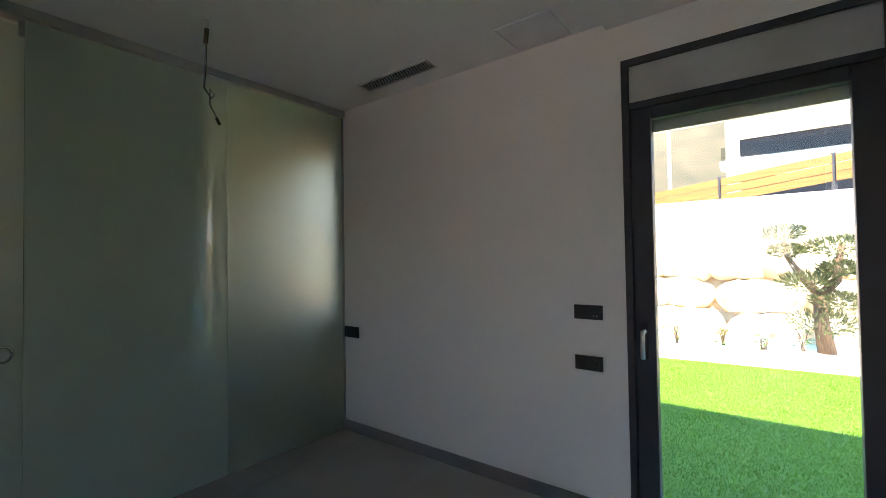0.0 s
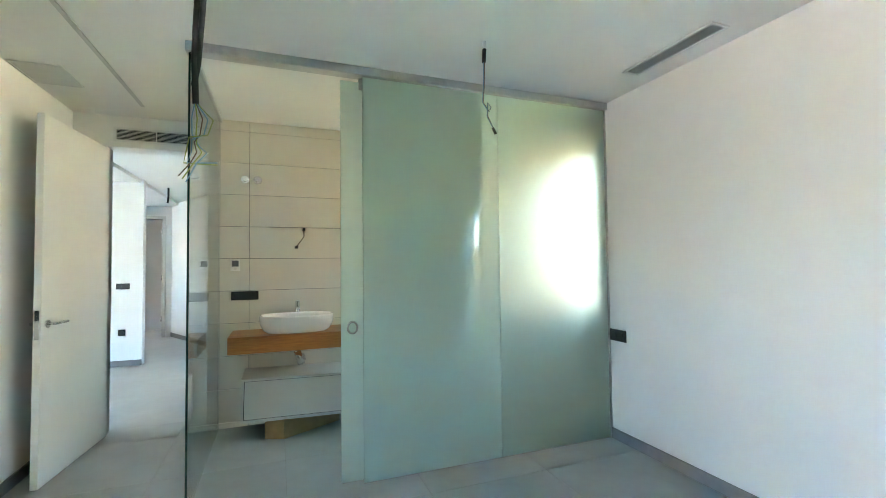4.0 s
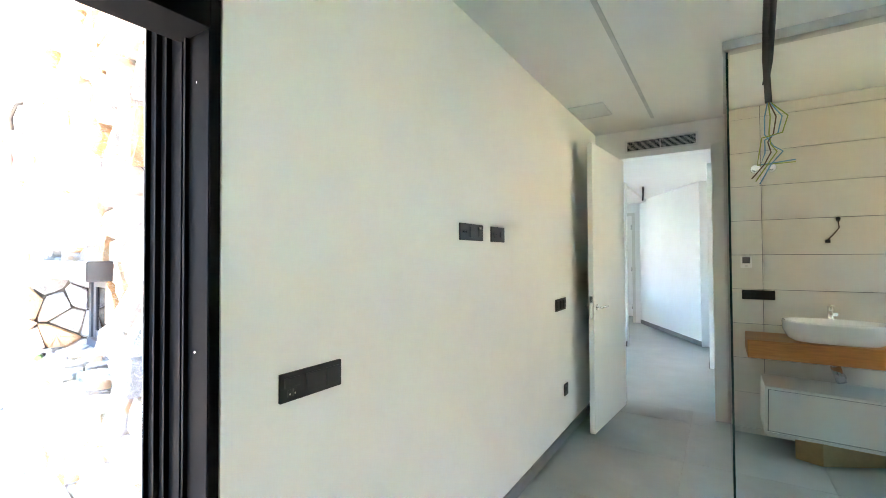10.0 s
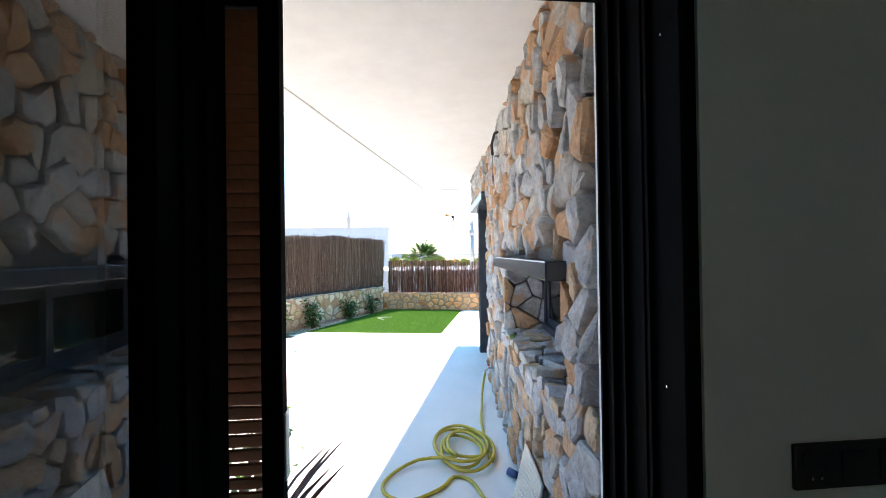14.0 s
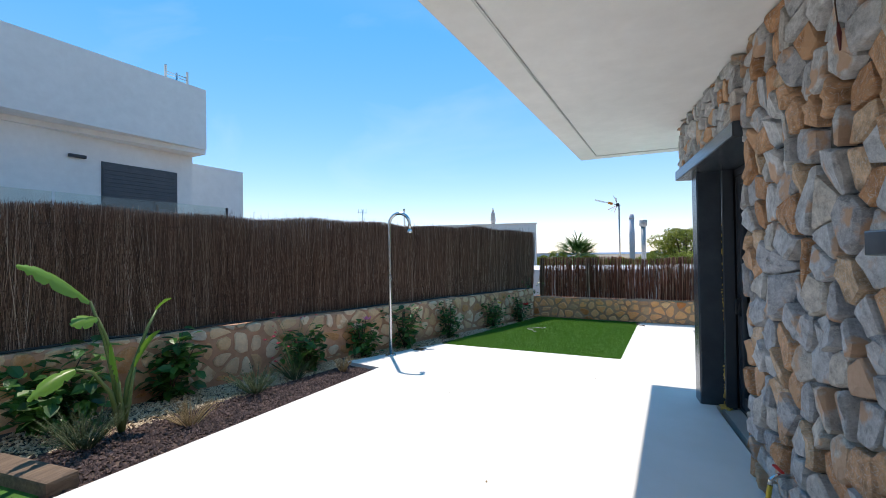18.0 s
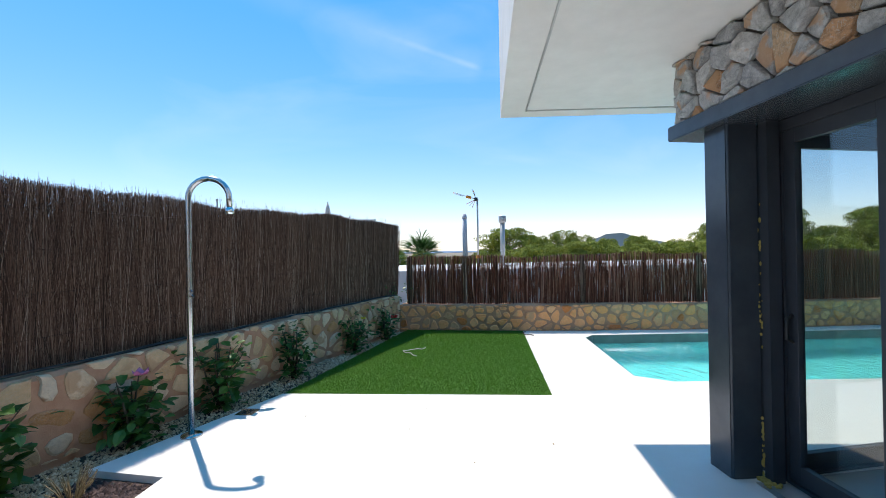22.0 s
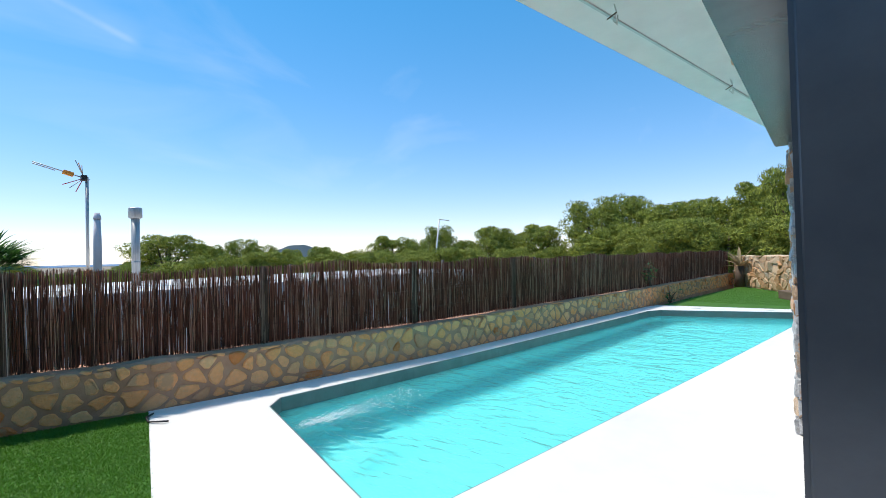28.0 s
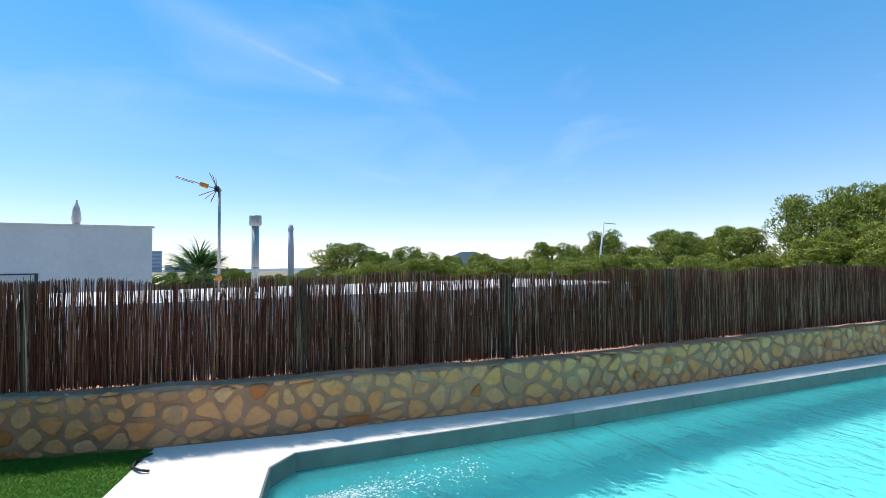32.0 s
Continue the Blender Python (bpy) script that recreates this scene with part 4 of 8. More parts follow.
# house wall face, its niche, the band above the doors, the column
masonry(house_wall, 3.78, 2.55, 0.150, 0.135, 0.05, 0.004, on_frame(STONE_M, -0.035), M_house_stone, M_house_stone_far, 11, [(0.50, 2.34, 0.82, 1.40), (-0.5, 0.12, -0.5, 3.0)], near=1.6, skip=0.16)
nm = local_frame(STONE_A + STONE_DIR * 2.335 - STONE_OUT * 0.39, STONE_OUT, -STONE_DIR)
masonry(house_wall, 0.40, 0.50, 0.15, 0.12, 0.04, 0.002, lambda u, v, d: nm @ Vector((u, d, v + 0.82)), M_house_stone, M_house_stone_far, 12)
masonry(house_wall, 1.84, 0.42, 0.24, 0.15, 0.025, 0.002, lambda u, v, d: STONE_M @ Vector((u + 0.5, 0.015 - v, 0.80 + d)), M_house_stone, M_house_stone_far, 13)
om = local_frame(Vector((-5.18, 0.653, 0)), Vector((-0.9962, 0.0870, 0)).normalized(), Vector((-0.0870, -0.9962, 0)))
masonry(over_wall, 1.71, 0.405, 0.16, 0.11, 0.04, 0.003, lambda u, v, d: om @ Vector((u, d, v + 2.143)), M_house_stone, M_house_stone_far, 14)
wm = local_frame(Vector((-6.86, 0.785, 0)), Vector((0.0, 1, 0)), Vector((-1, 0, 0)))
masonry(over_wall, 3.1, 0.405, 0.2, 0.12, 0.035, 0.003, lambda u, v, d: wm @ Vector((u, d, v + 2.143)), M_house_stone, M_house_stone_far, 15)
cm = local_frame(Vector((-6.80, 3.905, 0)), Vector((1, 0, 0)), Vector((0, -1, 0)))
masonry(col_wall, 0.29, 2.05, 0.15, 0.085, 0.03, 0.005, on_frame(cm), M_house_stone, M_house_stone_far, 16, skip=0.2)
cm2 = local_frame(Vector((-6.775, 3.88, 0)), Vector((0, 1, 0)), Vector((-1, 0, 0)))
masonry(col_wall, 1.02, 2.05, 0.20, 0.10, 0.03, 0.005, on_frame(cm2), M_house_stone, M_house_stone_far, 17)

# ---- garden walls with brushwood fences ----
WALL_L = [(-1.9, -6.45), (-4.87, -4.76), (-6.6, -3.85), (-7.7, -3.22), (-8.75, -2.62), (-9.6, -2.12), (-10.7, -1.45), (-11.78, -0.80)]
WALL_F = [(-11.78, -0.80), (-11.15, 1.18), (-10.52, 4.2), (-9.78, 10.8), (-9.05, 19.2)]


def along(line, s):
    """The point at length s on a line and the direction there, smoothed over the bends."""
    for a, b2 in zip(line, line[1:]):
        ln = math.hypot(b2[0] - a[0], b2[1] - a[1])
        if s <= ln or b2 is line[-1]:
            t = s / ln
            return Vector((a[0] + (b2[0] - a[0]) * t, a[1] + (b2[1] - a[1]) * t, 0)), Vector(((b2[0] - a[0]) / ln, (b2[1] - a[1]) / ln, 0))
        s -= ln


def length(line):
    return sum(math.hypot(b2[0] - a[0], b2[1] - a[1]) for a, b2 in zip(line, line[1:]))


def strip(line, d0, d1, z0, z1, wavy=0.0, seed=1):
    """A wall along a line between two offsets."""
    rg = random.Random(seed)
    bm = bmesh.new()
    total = length(line)
    k = int(total / 0.35)
    rows = []
    for i in range(k + 1):
        p, t = along(line, min(total - 1e-4, total * i / k))
        nrm = Vector((-t.y, t.x, 0))
        dz = rg.gauss(0, wavy)
        rows.append([bm.verts.new(p + nrm * d + Vector((0, 0, z + (dz if top else 0)))) for d, z, top in ((d0, z0, 0), (d0, z1 - 0.03, 1), (d0 - 0.03 * (1 if d0 > d1 else -1), z1, 1), (d1, z1, 1), (d1, z0, 0))])
    for a, b2 in zip(rows, rows[1:]):
        for j in range(5):
            bm.faces.new((a[j], a[(j + 1) % 5], b2[(j + 1) % 5], b2[j]))
    bm.faces.new(rows[0])
    bm.faces.new(rows[-1][::-1])
    return flip(bm)


wall_l = structure("garden_wall_left", strip(WALL_L, 0.0, 0.36, -0.35, 0.59, 0.012, 2), M_mortar, "low rubble wall of tan stones in pink mortar under the fence", "garden wall")
wall_f = structure("garden_wall_far", strip(WALL_F, 0.0, 0.36, -0.35, 0.42, 0.012, 3), M_mortar, "low rubble wall of tan stones in pink mortar behind the pool", "garden wall")


def facing(line, z0):
    def place(u, v, d):
        p, t = along(line, min(max(u, 0.0), length(line) - 1e-4))
        nrm = Vector((-t.y, t.x, 0))
        q = p + nrm * (-(d - 0.012))
        return Vector((q.x, q.y, z0 + v))
    return place
masonry(wall_l, length(WALL_L), 0.60, 0.195, 0.135, 0.026, 0.012, facing(WALL_L, 0.0), M_garden_stone, M_garden_stone_far, 21, near=7.5, skip=0.24, worn=True)
masonry(wall_f, length(WALL_F), 0.425, 0.205, 0.115, 0.028, 0.010, facing(WALL_F, 0.0), M_far_stone, M_far_stone_joined, 22, near=4.0, skip=0.2, worn=True)


def twigs(line, s0, s1, off, z0, z1, density, seed, r0, r1, lean, ragged, spread=0.06, m=None, reed=False):
    """Upright brushwood twigs along a stretch of a line, in one mesh."""
    rg = random.Random(seed)
    verts, faces = [], []
    for _ in range(int((s1 - s0) * density)):
        s = rg.uniform(s0, s1)
        p, t = along(line, min(max(s, 0.01), length(line) - 0.01))
        nrm = Vector((-t.y, t.x, 0))
        base = p + nrm * (off + rg.uniform(-spread / 2, spread / 2))
        full = rg.random()
        a = z0 + (rg.uniform(0, 0.03) if full < 0.6 else rg.uniform(0, (z1 - z0) * 0.55))
        full = full * 0.68 if reed else full
        e = z1 + rg.gauss(0, ragged) + 0.02 * math.sin(s * 2.1) + 0.015 * math.sin(s * 5.3) if full < 0.75 else rg.uniform(a + 0.3, z1)
        if reed and full >= 0.48:
            a, e = z0 + rg.uniform(0, 0.03), z0 + (z1 - z0) * (rg.uniform(0.55, 0.86) if full < 0.75 else rg.uniform(0.60, 0.70))
        elif full > 0.985:
            e = z1 + rg.uniform(0.02, 0.09)
        lx, lo = rg.gauss(0, lean), rg.gauss(0, 0.02)
        k = len(verts)
        r = rg.uniform(r0, r1)
        mid = rg.gauss(0, lean * 0.5)
        for f, w in ((0, 1.0), (0.5, 0.9), (1, 0.45)):
            c = base + t * (lx * f + (mid if f == 0.5 else 0)) + nrm * lo * f + Vector((0, 0, a + (e - a) * f))
            for q in range(3):
                an = q * 2.0944 + 0.5
                verts.append(tuple(c + t * (math.cos(an) * r * w) + nrm * (math.sin(an) * r * w)))
        for f in (0, 3):
            for q in range(3):
                faces.append((k + f + q, k + f + (q + 1) % 3, k + f + 3 + (q + 1) % 3, k + f + 3 + q))
    me = bpy.data.meshes.new("twigs")
    me.from_pydata(verts, [], faces)
    me.materials.append(m or M_twig)
    return me


def brush_fence(name, line, off, z0, z1, density, seed, r, lean, ragged, label, post_every, wires, m=None, reed=False, bundles=()):
    total = length(line)
    p, _ = along(line, total / 2)
    root = empty(name, (p.x, p.y, z0), label, "fence")
    k = max(1, round(total / 1.6))
    for i in range(k):
        ob = new("brushwood_panel", twigs(line, total * i / k, total * (i + 1) / k + 0.02, off, z0, z1, density, seed + i, *r, lean, ragged, m=m, reed=reed))
        ob.parent = root
        ob.matrix_parent_inverse = parent_inverse(root)
    for z in wires:
        pts = []
        for i in range(int(total / 0.25) + 1):
            q, t = along(line, min(0.01 + i * 0.25, total - 0.01))
            q = q + Vector((-t.y, t.x, 0)) * (off - 0.032 + 0.004 * math.sin(i * 2.3))
            pts.append((q.x, q.y, z + 0.006 * math.sin(i * 1.7)))
        part("tie_wire", tube(pts, 0.0012, sides=4), M_black_pipe, root)
    for i, s in enumerate(bundles):
        ob = new("stake", twigs(line, s - 0.035, s + 0.035, off - 0.02, z0, z1 - 0.01, 2200, seed + 60 + i, 0.003, 0.005, 0.008, 0.01, m=M_twig))
        ob.parent = root
        ob.matrix_parent_inverse = parent_inverse(root)
    s = post_every * 0.5
    while s < total:
        q, t = along(line, s)
        q = q + Vector((-t.y, t.x, 0)) * (off + 0.045)
        part("post", tube([(q.x, q.y, z0 - 0.05), (q.x, q.y, z1 + 0.01)], 0.022, sides=10), M_black_pipe, root)
        s += post_every
    return root


FENCE_L = WALL_L[:-1] + [(-11.99, -0.66)]
brush_fence("brushwood_fence", FENCE_L, 0.20, 0.575, 1.835, 3300, 100, (0.0011, 0.0026), 0.075, 0.014, "tall dark brown brushwood fence on a low stone wall", 2.6, (0.8, 1.1, 1.4, 1.68))
FENCE_F = [(-11.70, -0.71)] + WALL_F[1:]
brush_fence("brushwood_fence", FENCE_F, 0.20, 0.415, 1.24, 640, 200, (0.0024, 0.0053), 0.012, 0.010, "thin brown reed fence behind the swimming pool", 2.2, (0.62, 0.85, 1.08), M_reed, True, (0.05, 1.02, 3.0, 4.9, 7.0))

# black irrigation pipe along the foot of the tall fence
pts = []
for i in range(48):
    q, t = along(WALL_L, min(0.3 + i * 0.235, length(WALL_L) - 0.05))
    q = q + Vector((-t.y, t.x, 0)) * (0.07 + 0.015 * math.sin(i * 0.9))
    pts.append((q.x, q.y, 0.605 + 0.006 * math.sin(i * 1.3)))
thing("irrigation_pipe", tube(pts, 0.012, sides=8), M_black_pipe, "black irrigation pipe lying along the wall top", "pipe")

# ---- planting bed ----
BED = [(-3.35, -3.46), (-7.15, -2.50), (-7.34, -3.02), (-8.64, -2.10), (-11.72, -0.68)] + WALL_L[::-1][:-1] + [(-4.25, -5.1)]
structure("planting_bed", prism(BED, -0.35, -0.045), M_soil, "bare brown soil of the planting bed", "planting bed")


def gravel(name, quads, count, size, seed, m, label):
    """Loose stones over four-sided patches, as one heap."""
    rg = random.Random(seed)
    verts, faces = [], []
    areas = []
    for q in quads:
        areas.append(abs((q[2][0] - q[0][0]) * (q[3][1] - q[1][1]) - (q[3][0] - q[1][0]) * (q[2][1] - q[0][1])) / 2)
    for q, ar in zip(quads, areas):
        for _ in range(int(count * ar / sum(areas))):
            u, v = rg.random(), rg.random()
            x = (q[0][0] * (1 - u) + q[1][0] * u) * (1 - v) + (q[3][0] * (1 - u) + q[2][0] * u) * v
            y = (q[0][1] * (1 - u) + q[1][1] * u) * (1 - v) + (q[3][1] * (1 - u) + q[2][1] * u) * v
            r = size * rg.uniform(0.6, 1.4)
            k = len(verts)
            an = rg.uniform(0, 6.28)
            ca, sa = math.cos(an), math.sin(an)
            for ox, oy, oz in ((1, 0, 0), (0, 1, 0), (-1, 0, 0), (0, -1, 0), (0, 0, 0.8), (0, 0, -0.8)):
                ox, oy, oz = ox * rg.uniform(0.7, 1.2) * r, oy * rg.uniform(0.6, 1.1) * r, oz * rg.uniform(0.6, 1.0) * r
                verts.append((x + ox * ca - oy * sa, y + ox * sa + oy * ca, -0.04 + oz + rg.uniform(0, 0.012)))
            for a, b2 in ((0, 1), (1, 2), (2, 3), (3, 0)):
                faces += [(k + a, k + b2, k + 4), (k + b2, k + a, k + 5)]
    me = bpy.data.meshes.new(name)
    me.from_pydata(verts, [], faces)
    me.materials.append(m)
    return tagged(new(name, me), label, "gravel", kind="stuff")


gravel("lava_gravel", [[(-3.4, -3.5), (-7.12, -2.55), (-7.30, -3.0), (-4.0, -4.25)]], 7000, 0.016, 31, M_lava, "dark purple-brown lava gravel in the planting bed")
gravel("beige_gravel", [[(-4.0, -4.22), (-7.30, -3.0), (-7.62, -3.24), (-4.85, -4.74)], [(-7.34, -3.05), (-8.64, -2.13), (-8.75, -2.60), (-7.66, -3.22)], [(-8.66, -2.12), (-11.70, -0.70), (-11.75, -0.83), (-8.75, -2.60)]], 8200, 0.013, 32, M_pebble, "pale beige gravel along the garden wall")


def leaf(bm, at, way, side, ln, w, droop=0.15, fold=0.25):
    """A pointed leaf of six faces, folded along its rib."""
    way, side = way.normalized(), side.normalized()
    up = side.cross(way).normalized()
    rib = [at + way * ln * f - up * droop * ln * f * f for f in (0, 0.38, 0.75, 1)]
    ed = []
    for s in (-1, 1):
        ed.append([bm.verts.new(rib[k] + side * s * w * (0.5, 0.38)[k - 1] + up * fold * w * (0.5, 0.38)[k - 1]) for k in (1, 2)])
    rv = [bm.verts.new(p) for p in rib]
    for s, e in ((0, ed[0]), (1, ed[1])):
        fs = [(rv[0], rv[1], e[0]), (rv[1], rv[2], e[1], e[0]), (rv[2], rv[3], e[1])]
        for q in fs:
            bm.faces.new(q if s else q[::-1])


def shrub(seed, height, width, leaves, leaf_len):
    """A leafy shrub at the origin: stems and many leaves."""
    rg = random.Random(seed)
    root = empty("shrub", (0, 0, 0))
    st, lv = bmesh.new(), bmesh.new()
    for _ in range(7):
        a = rg.uniform(0, 6.28)
        tip = Vector((math.cos(a) * width * rg.uniform(0.15, 0.5), math.sin(a) * width * rg.uniform(0.15, 0.5), height * rg.uniform(0.6, 1.0)))
        pts = [Vector((rg.gauss(0, 0.02), rg.gauss(0, 0.02), -0.03)) * (1 - f) + tip * f + Vector((0, 0, 0.06 * math.sin(f * 3.14))) for f in (0, 0.33, 0.66, 1)]
        tube(pts, [0.010, 0.008, 0.006, 0.003], st, 6)
        for _ in range(leaves // 7):
            f = rg.uniform(0.15, 1.0)
            c = pts[0].lerp(pts[-1], f) + Vector((rg.gauss(0, 0.07), rg.gauss(0, 0.07), rg.gauss(0, 0.05)))
            b2 = rg.uniform(0, 6.28)
            way = Vector((math.cos(b2), math.sin(b2), rg.uniform(-0.5, 0.6)))
            side = way.cross(Vector((rg.gauss(0, 0.3), rg.gauss(0, 0.3), 1)))
            ln = leaf_len * rg.uniform(0.75, 1.45)
            leaf(lv, c, way, side, ln, ln * 0.62, rg.uniform(0.05, 0.4))
    part("stem_work", st, M_bark, root)
    part("foliage", lv, M_leaf, root)
    return root


def flower(at, m, r, name, host):
    bm = bmesh.new()
    for k in range(5):
        a = k * 1.2566
        leaf(bm, Vector(at), Vector((math.cos(a), math.sin(a), 0.45)), Vector((-math.sin(a), math.cos(a), 0)), r, r * 0.9, 0.3)
    return part(name, bm, m, host)


LAB = "dark green leafy hibiscus shrub against the stone wall"
shrubs = [(shrub(41, 0.66, 0.85, 420, 0.12), (-4.95, -4.45), 0.0, 1.0), (shrub(42, 0.68, 0.72, 340, 0.11), (-5.75, -4.15), 0.0, 1.0),
          (shrub(43, 0.55, 0.72, 320, 0.10), (-7.00, -3.42), 0.0, 1.0), (shrub(44, 0.56, 0.46, 220, 0.09), (-7.78, -2.98), 0.0, 1.0),
          (shrub(45, 0.74, 0.58, 230, 0.09), (-8.45, -2.62), 0.0, 1.0), (shrub(46, 0.58, 0.42, 280, 0.07), (-9.30, -2.12), 0.0, 1.0),
          (shrub(47, 0.55, 0.42, 280, 0.065), (-10.35, -1.50), 0.0, 1.0), (shrub(48, 0.60, 0.46, 220, 0.065), (-11.10, -1.05), 0.0, 1.0)]
for i, (ob, (x, y), a, k) in enumerate(shrubs):
    extra = {3: "hibiscus shrub with one mauve flower by the wall", 6: "small hibiscus shrub with one yellow flower beside the turf", 7: "small hibiscus shrub with a red flower in the wall corner"}.get(i, LAB)
    tagged(ob, extra, "shrub", "shrubs along the garden wall")
    if i == 3:
        flower((0.05, 0.08, 0.52), M_mauve, 0.07, "flower", ob)
    if i == 6:
        flower((-0.02, 0.12, 0.46), M_yellow, 0.05, "flower", ob)
    if i == 7:
        flower((0.10, 0.12, 0.36), M_red, 0.075, "flower", ob)
    ob.matrix_basis = pose(x, y, -0.04)


def strelitzia():
    """Giant bird-of-paradise: four stalks, big paddle leaves."""
    root = empty("strelitzia_plant", (0, 0, 0), "tall strelitzia plant with broad bright green leaves", "plant")
    rg = random.Random(9)

    def paddle(pts, way, side, ln, w):
        st = tube(pts, [0.022, 0.018, 0.013, 0.009], None, 8)
        part("stalk", st, M_stalk, root)
        bm = bmesh.new()
        way, side = way.normalized(), side.normalized()
        up = side.cross(way).normalized()
        rows = []
        for i in range(19):
            f = i / 18
            c = Vector(pts[-1]) + way * ln * f - Vector((0, 0, 1)) * ln * 0.28 * f * f
            hw = w * math.sin(math.pi * min(1, f * 0.93 + 0.06)) ** 0.7 * 0.5
            hw *= rg.choice((1.0, 1.0, 0.95, 0.62)) if 2 < i < 17 else 1.0
            rows.append([bm.verts.new(c + side * hw * s + up * abs(s) * hw * 0.45) for s in (-1, -0.5, 0, 0.5, 1)])
        for a, b2 in zip(rows, rows[1:]):
            for j in range(4):
                bm.faces.new((a[j], a[j + 1], b2[j + 1], b2[j])).smooth = True
        part("leaf", bm, M_banana, root)
    V = Vector
    # the camera's side of the plant is +x +y; the leaves lean along the wall
    Z = V((0, 0, 0))
    paddle([Z, V((0.06, 0, 0.45)), V((0.14, 0, 0.80)), V((0.24, 0, 1.08))], V((0.62, 0, 0.62)), V((0.25, 0.5, -0.65)), 0.66, 0.16)
    paddle([Z, V((0.05, 0.02, 0.42)), V((0.13, 0.02, 0.78)), V((0.20, 0.02, 0.95))], V((0.75, 0.1, 0.15)), V((0.1, 0.6, -0.5)), 0.22, 0.14)
    paddle([Z, V((-0.06, 0, 0.40)), V((-0.24, 0, 0.80)), V((-0.33, 0, 0.94))], V((-0.75, 0.1, 0.75)), V((0.3, 0.7, 0.3)), 0.20, 0.11)
    paddle([Z, V((-0.04, 0.03, 0.22)), V((-0.07, 0.03, 0.40)), V((-0.10, 0.03, 0.50))], V((-0.55, 0.05, 0.95)), V((0.5, 0.5, 0.25)), 0.46, 0.15)
    paddle([Z, V((0.02, 0.03, 0.20)), V((0.04, 0.03, 0.34)), V((0.04, 0.03, 0.42))], V((0.17, 0.05, 0.9)), V((0.55, 0.6, -0.1)), 0.46, 0.14)
    paddle([Z, V((0.10, 0.02, 0.35)), V((0.24, 0.02, 0.55)), V((0.36, 0.02, 0.60))], V((0.62, 0.05, -0.06)), V((0.1, 0.6, -0.5)), 0.32, 0.13)
    return root


strelitzia().matrix_basis = pose(-5.01, -3.85, -0.04)


def tuft(name, seed, h, w, count, m, label, thin=0.004, needles=5):
    """A clump of fine upright stems."""
    rg = random.Random(seed)
    root = empty(name, (0, 0, 0), label, "plant")
    bm = bmesh.new()
    st = bmesh.new()
    for _ in range(count):
        a, rr = rg.uniform(0, 6.28), w * math.sqrt(rg.random()) * 0.5
        tip = Vector((math.cos(a) * rr * 1.6, math.sin(a) * rr * 1.6, h * rg.uniform(0.55, 1.0) * (1 - 0.3 * rr / w)))
        base = Vector((math.cos(a) * rr * 0.3, math.sin(a) * rr * 0.3, 0))
        tube([base, base.lerp(tip, 0.5) + Vector((0, 0, h * 0.07)), tip], [thin, thin * 0.8, thin * 0.4], st, 3, caps=False)
        for k in range(needles):
            f = rg.uniform(0.2, 1)
            b2 = rg.uniform(0, 6.28)
            way = Vector((math.cos(b2), math.sin(b2), rg.uniform(0.3, 1.4)))
            p = base.lerp(tip, f)
            ln = rg.uniform(0.018, 0.034)
            s = way.cross(Vector((0, 0, 1))).normalized() * 0.0026
            vs = [bm.verts.new(q) for q in (p - s, p + s, p + way.normalized() * ln)]
            bm.faces.new(vs)
    part("stem_work", st, m, root)
    part("foliage", bm, m, root)
    return root


tuft("rosemary_shrub", 51, 0.34, 0.40, 55, M_rosemary, "grey-green rosemary bush in lava gravel", needles=60).matrix_basis = pose(-4.72, -3.85, -0.04)
tuft("rosemary_shrub", 52, 0.30, 0.42, 55, M_rosemary, "small grey-green lavender bush in lava gravel", needles=60).matrix_basis = pose(-6.10, -3.42, -0.04)
tuft("dry_tuft", 53, 0.24, 0.34, 60, M_dry, "straw-coloured dry grass tuft in lava gravel").matrix_basis = pose(-5.25, -3.42, -0.04)
tuft("dry_tuft", 54, 0.24, 0.18, 40, M_dry, "small straw-coloured dry tuft near the shower").matrix_basis = pose(-7.00, -2.90, -0.04)
tuft("gaura_clump", 55, 0.26, 0.36, 60, M_rosemary, "low green clump at the foot of pink gaura flowers").matrix_basis = pose(-6.62, -3.30, -0.04)
rg = random.Random(56)
gaura = empty("gaura_plant", (-6.62, -3.30, -0.04), "airy gaura plant with small pink flowers on thin stems", "plant")
st = bmesh.new()
for i in range(22):
    a = rg.uniform(0, 6.28)
    tip = Vector((-6.62 + math.cos(a) * rg.uniform(0.12, 0.5), -3.30 + math.sin(a) * rg.uniform(0.1, 0.35), rg.uniform(0.25, 0.72)))
    tube([(-6.62, -3.30, -0.03), Vector((-6.62, -3.30, 0.1)).lerp(tip, 0.5) + Vector((0, 0, 0.08)), tip], [0.003, 0.002, 0.0012], st, 3, caps=False)
    flower(tip, M_pink, rg.uniform(0.016, 0.03), "flower", gaura)
part("stem_work", st, M_stalk, gaura)
# climbing plant between the two fences and a sprout on the reed fence
for i, (x, y, z, h) in enumerate([(-12.0, -0.62, 0.40, 0.45), (-9.72, 11.1, 0.50, 0.60)]):
    ob = tagged(shrub(70 + i, h, 0.22, 60, 0.075), "small green climbing plant against the reed fence", "plant")
    ob.matrix_basis = pose(x, y, z)

tagged(shrub(64, 0.75, 0.30, 60, 0.06), "leafy shrub climbing in the corner between the fences", "shrub").matrix_basis = pose(-11.84, -0.92, 0.30)

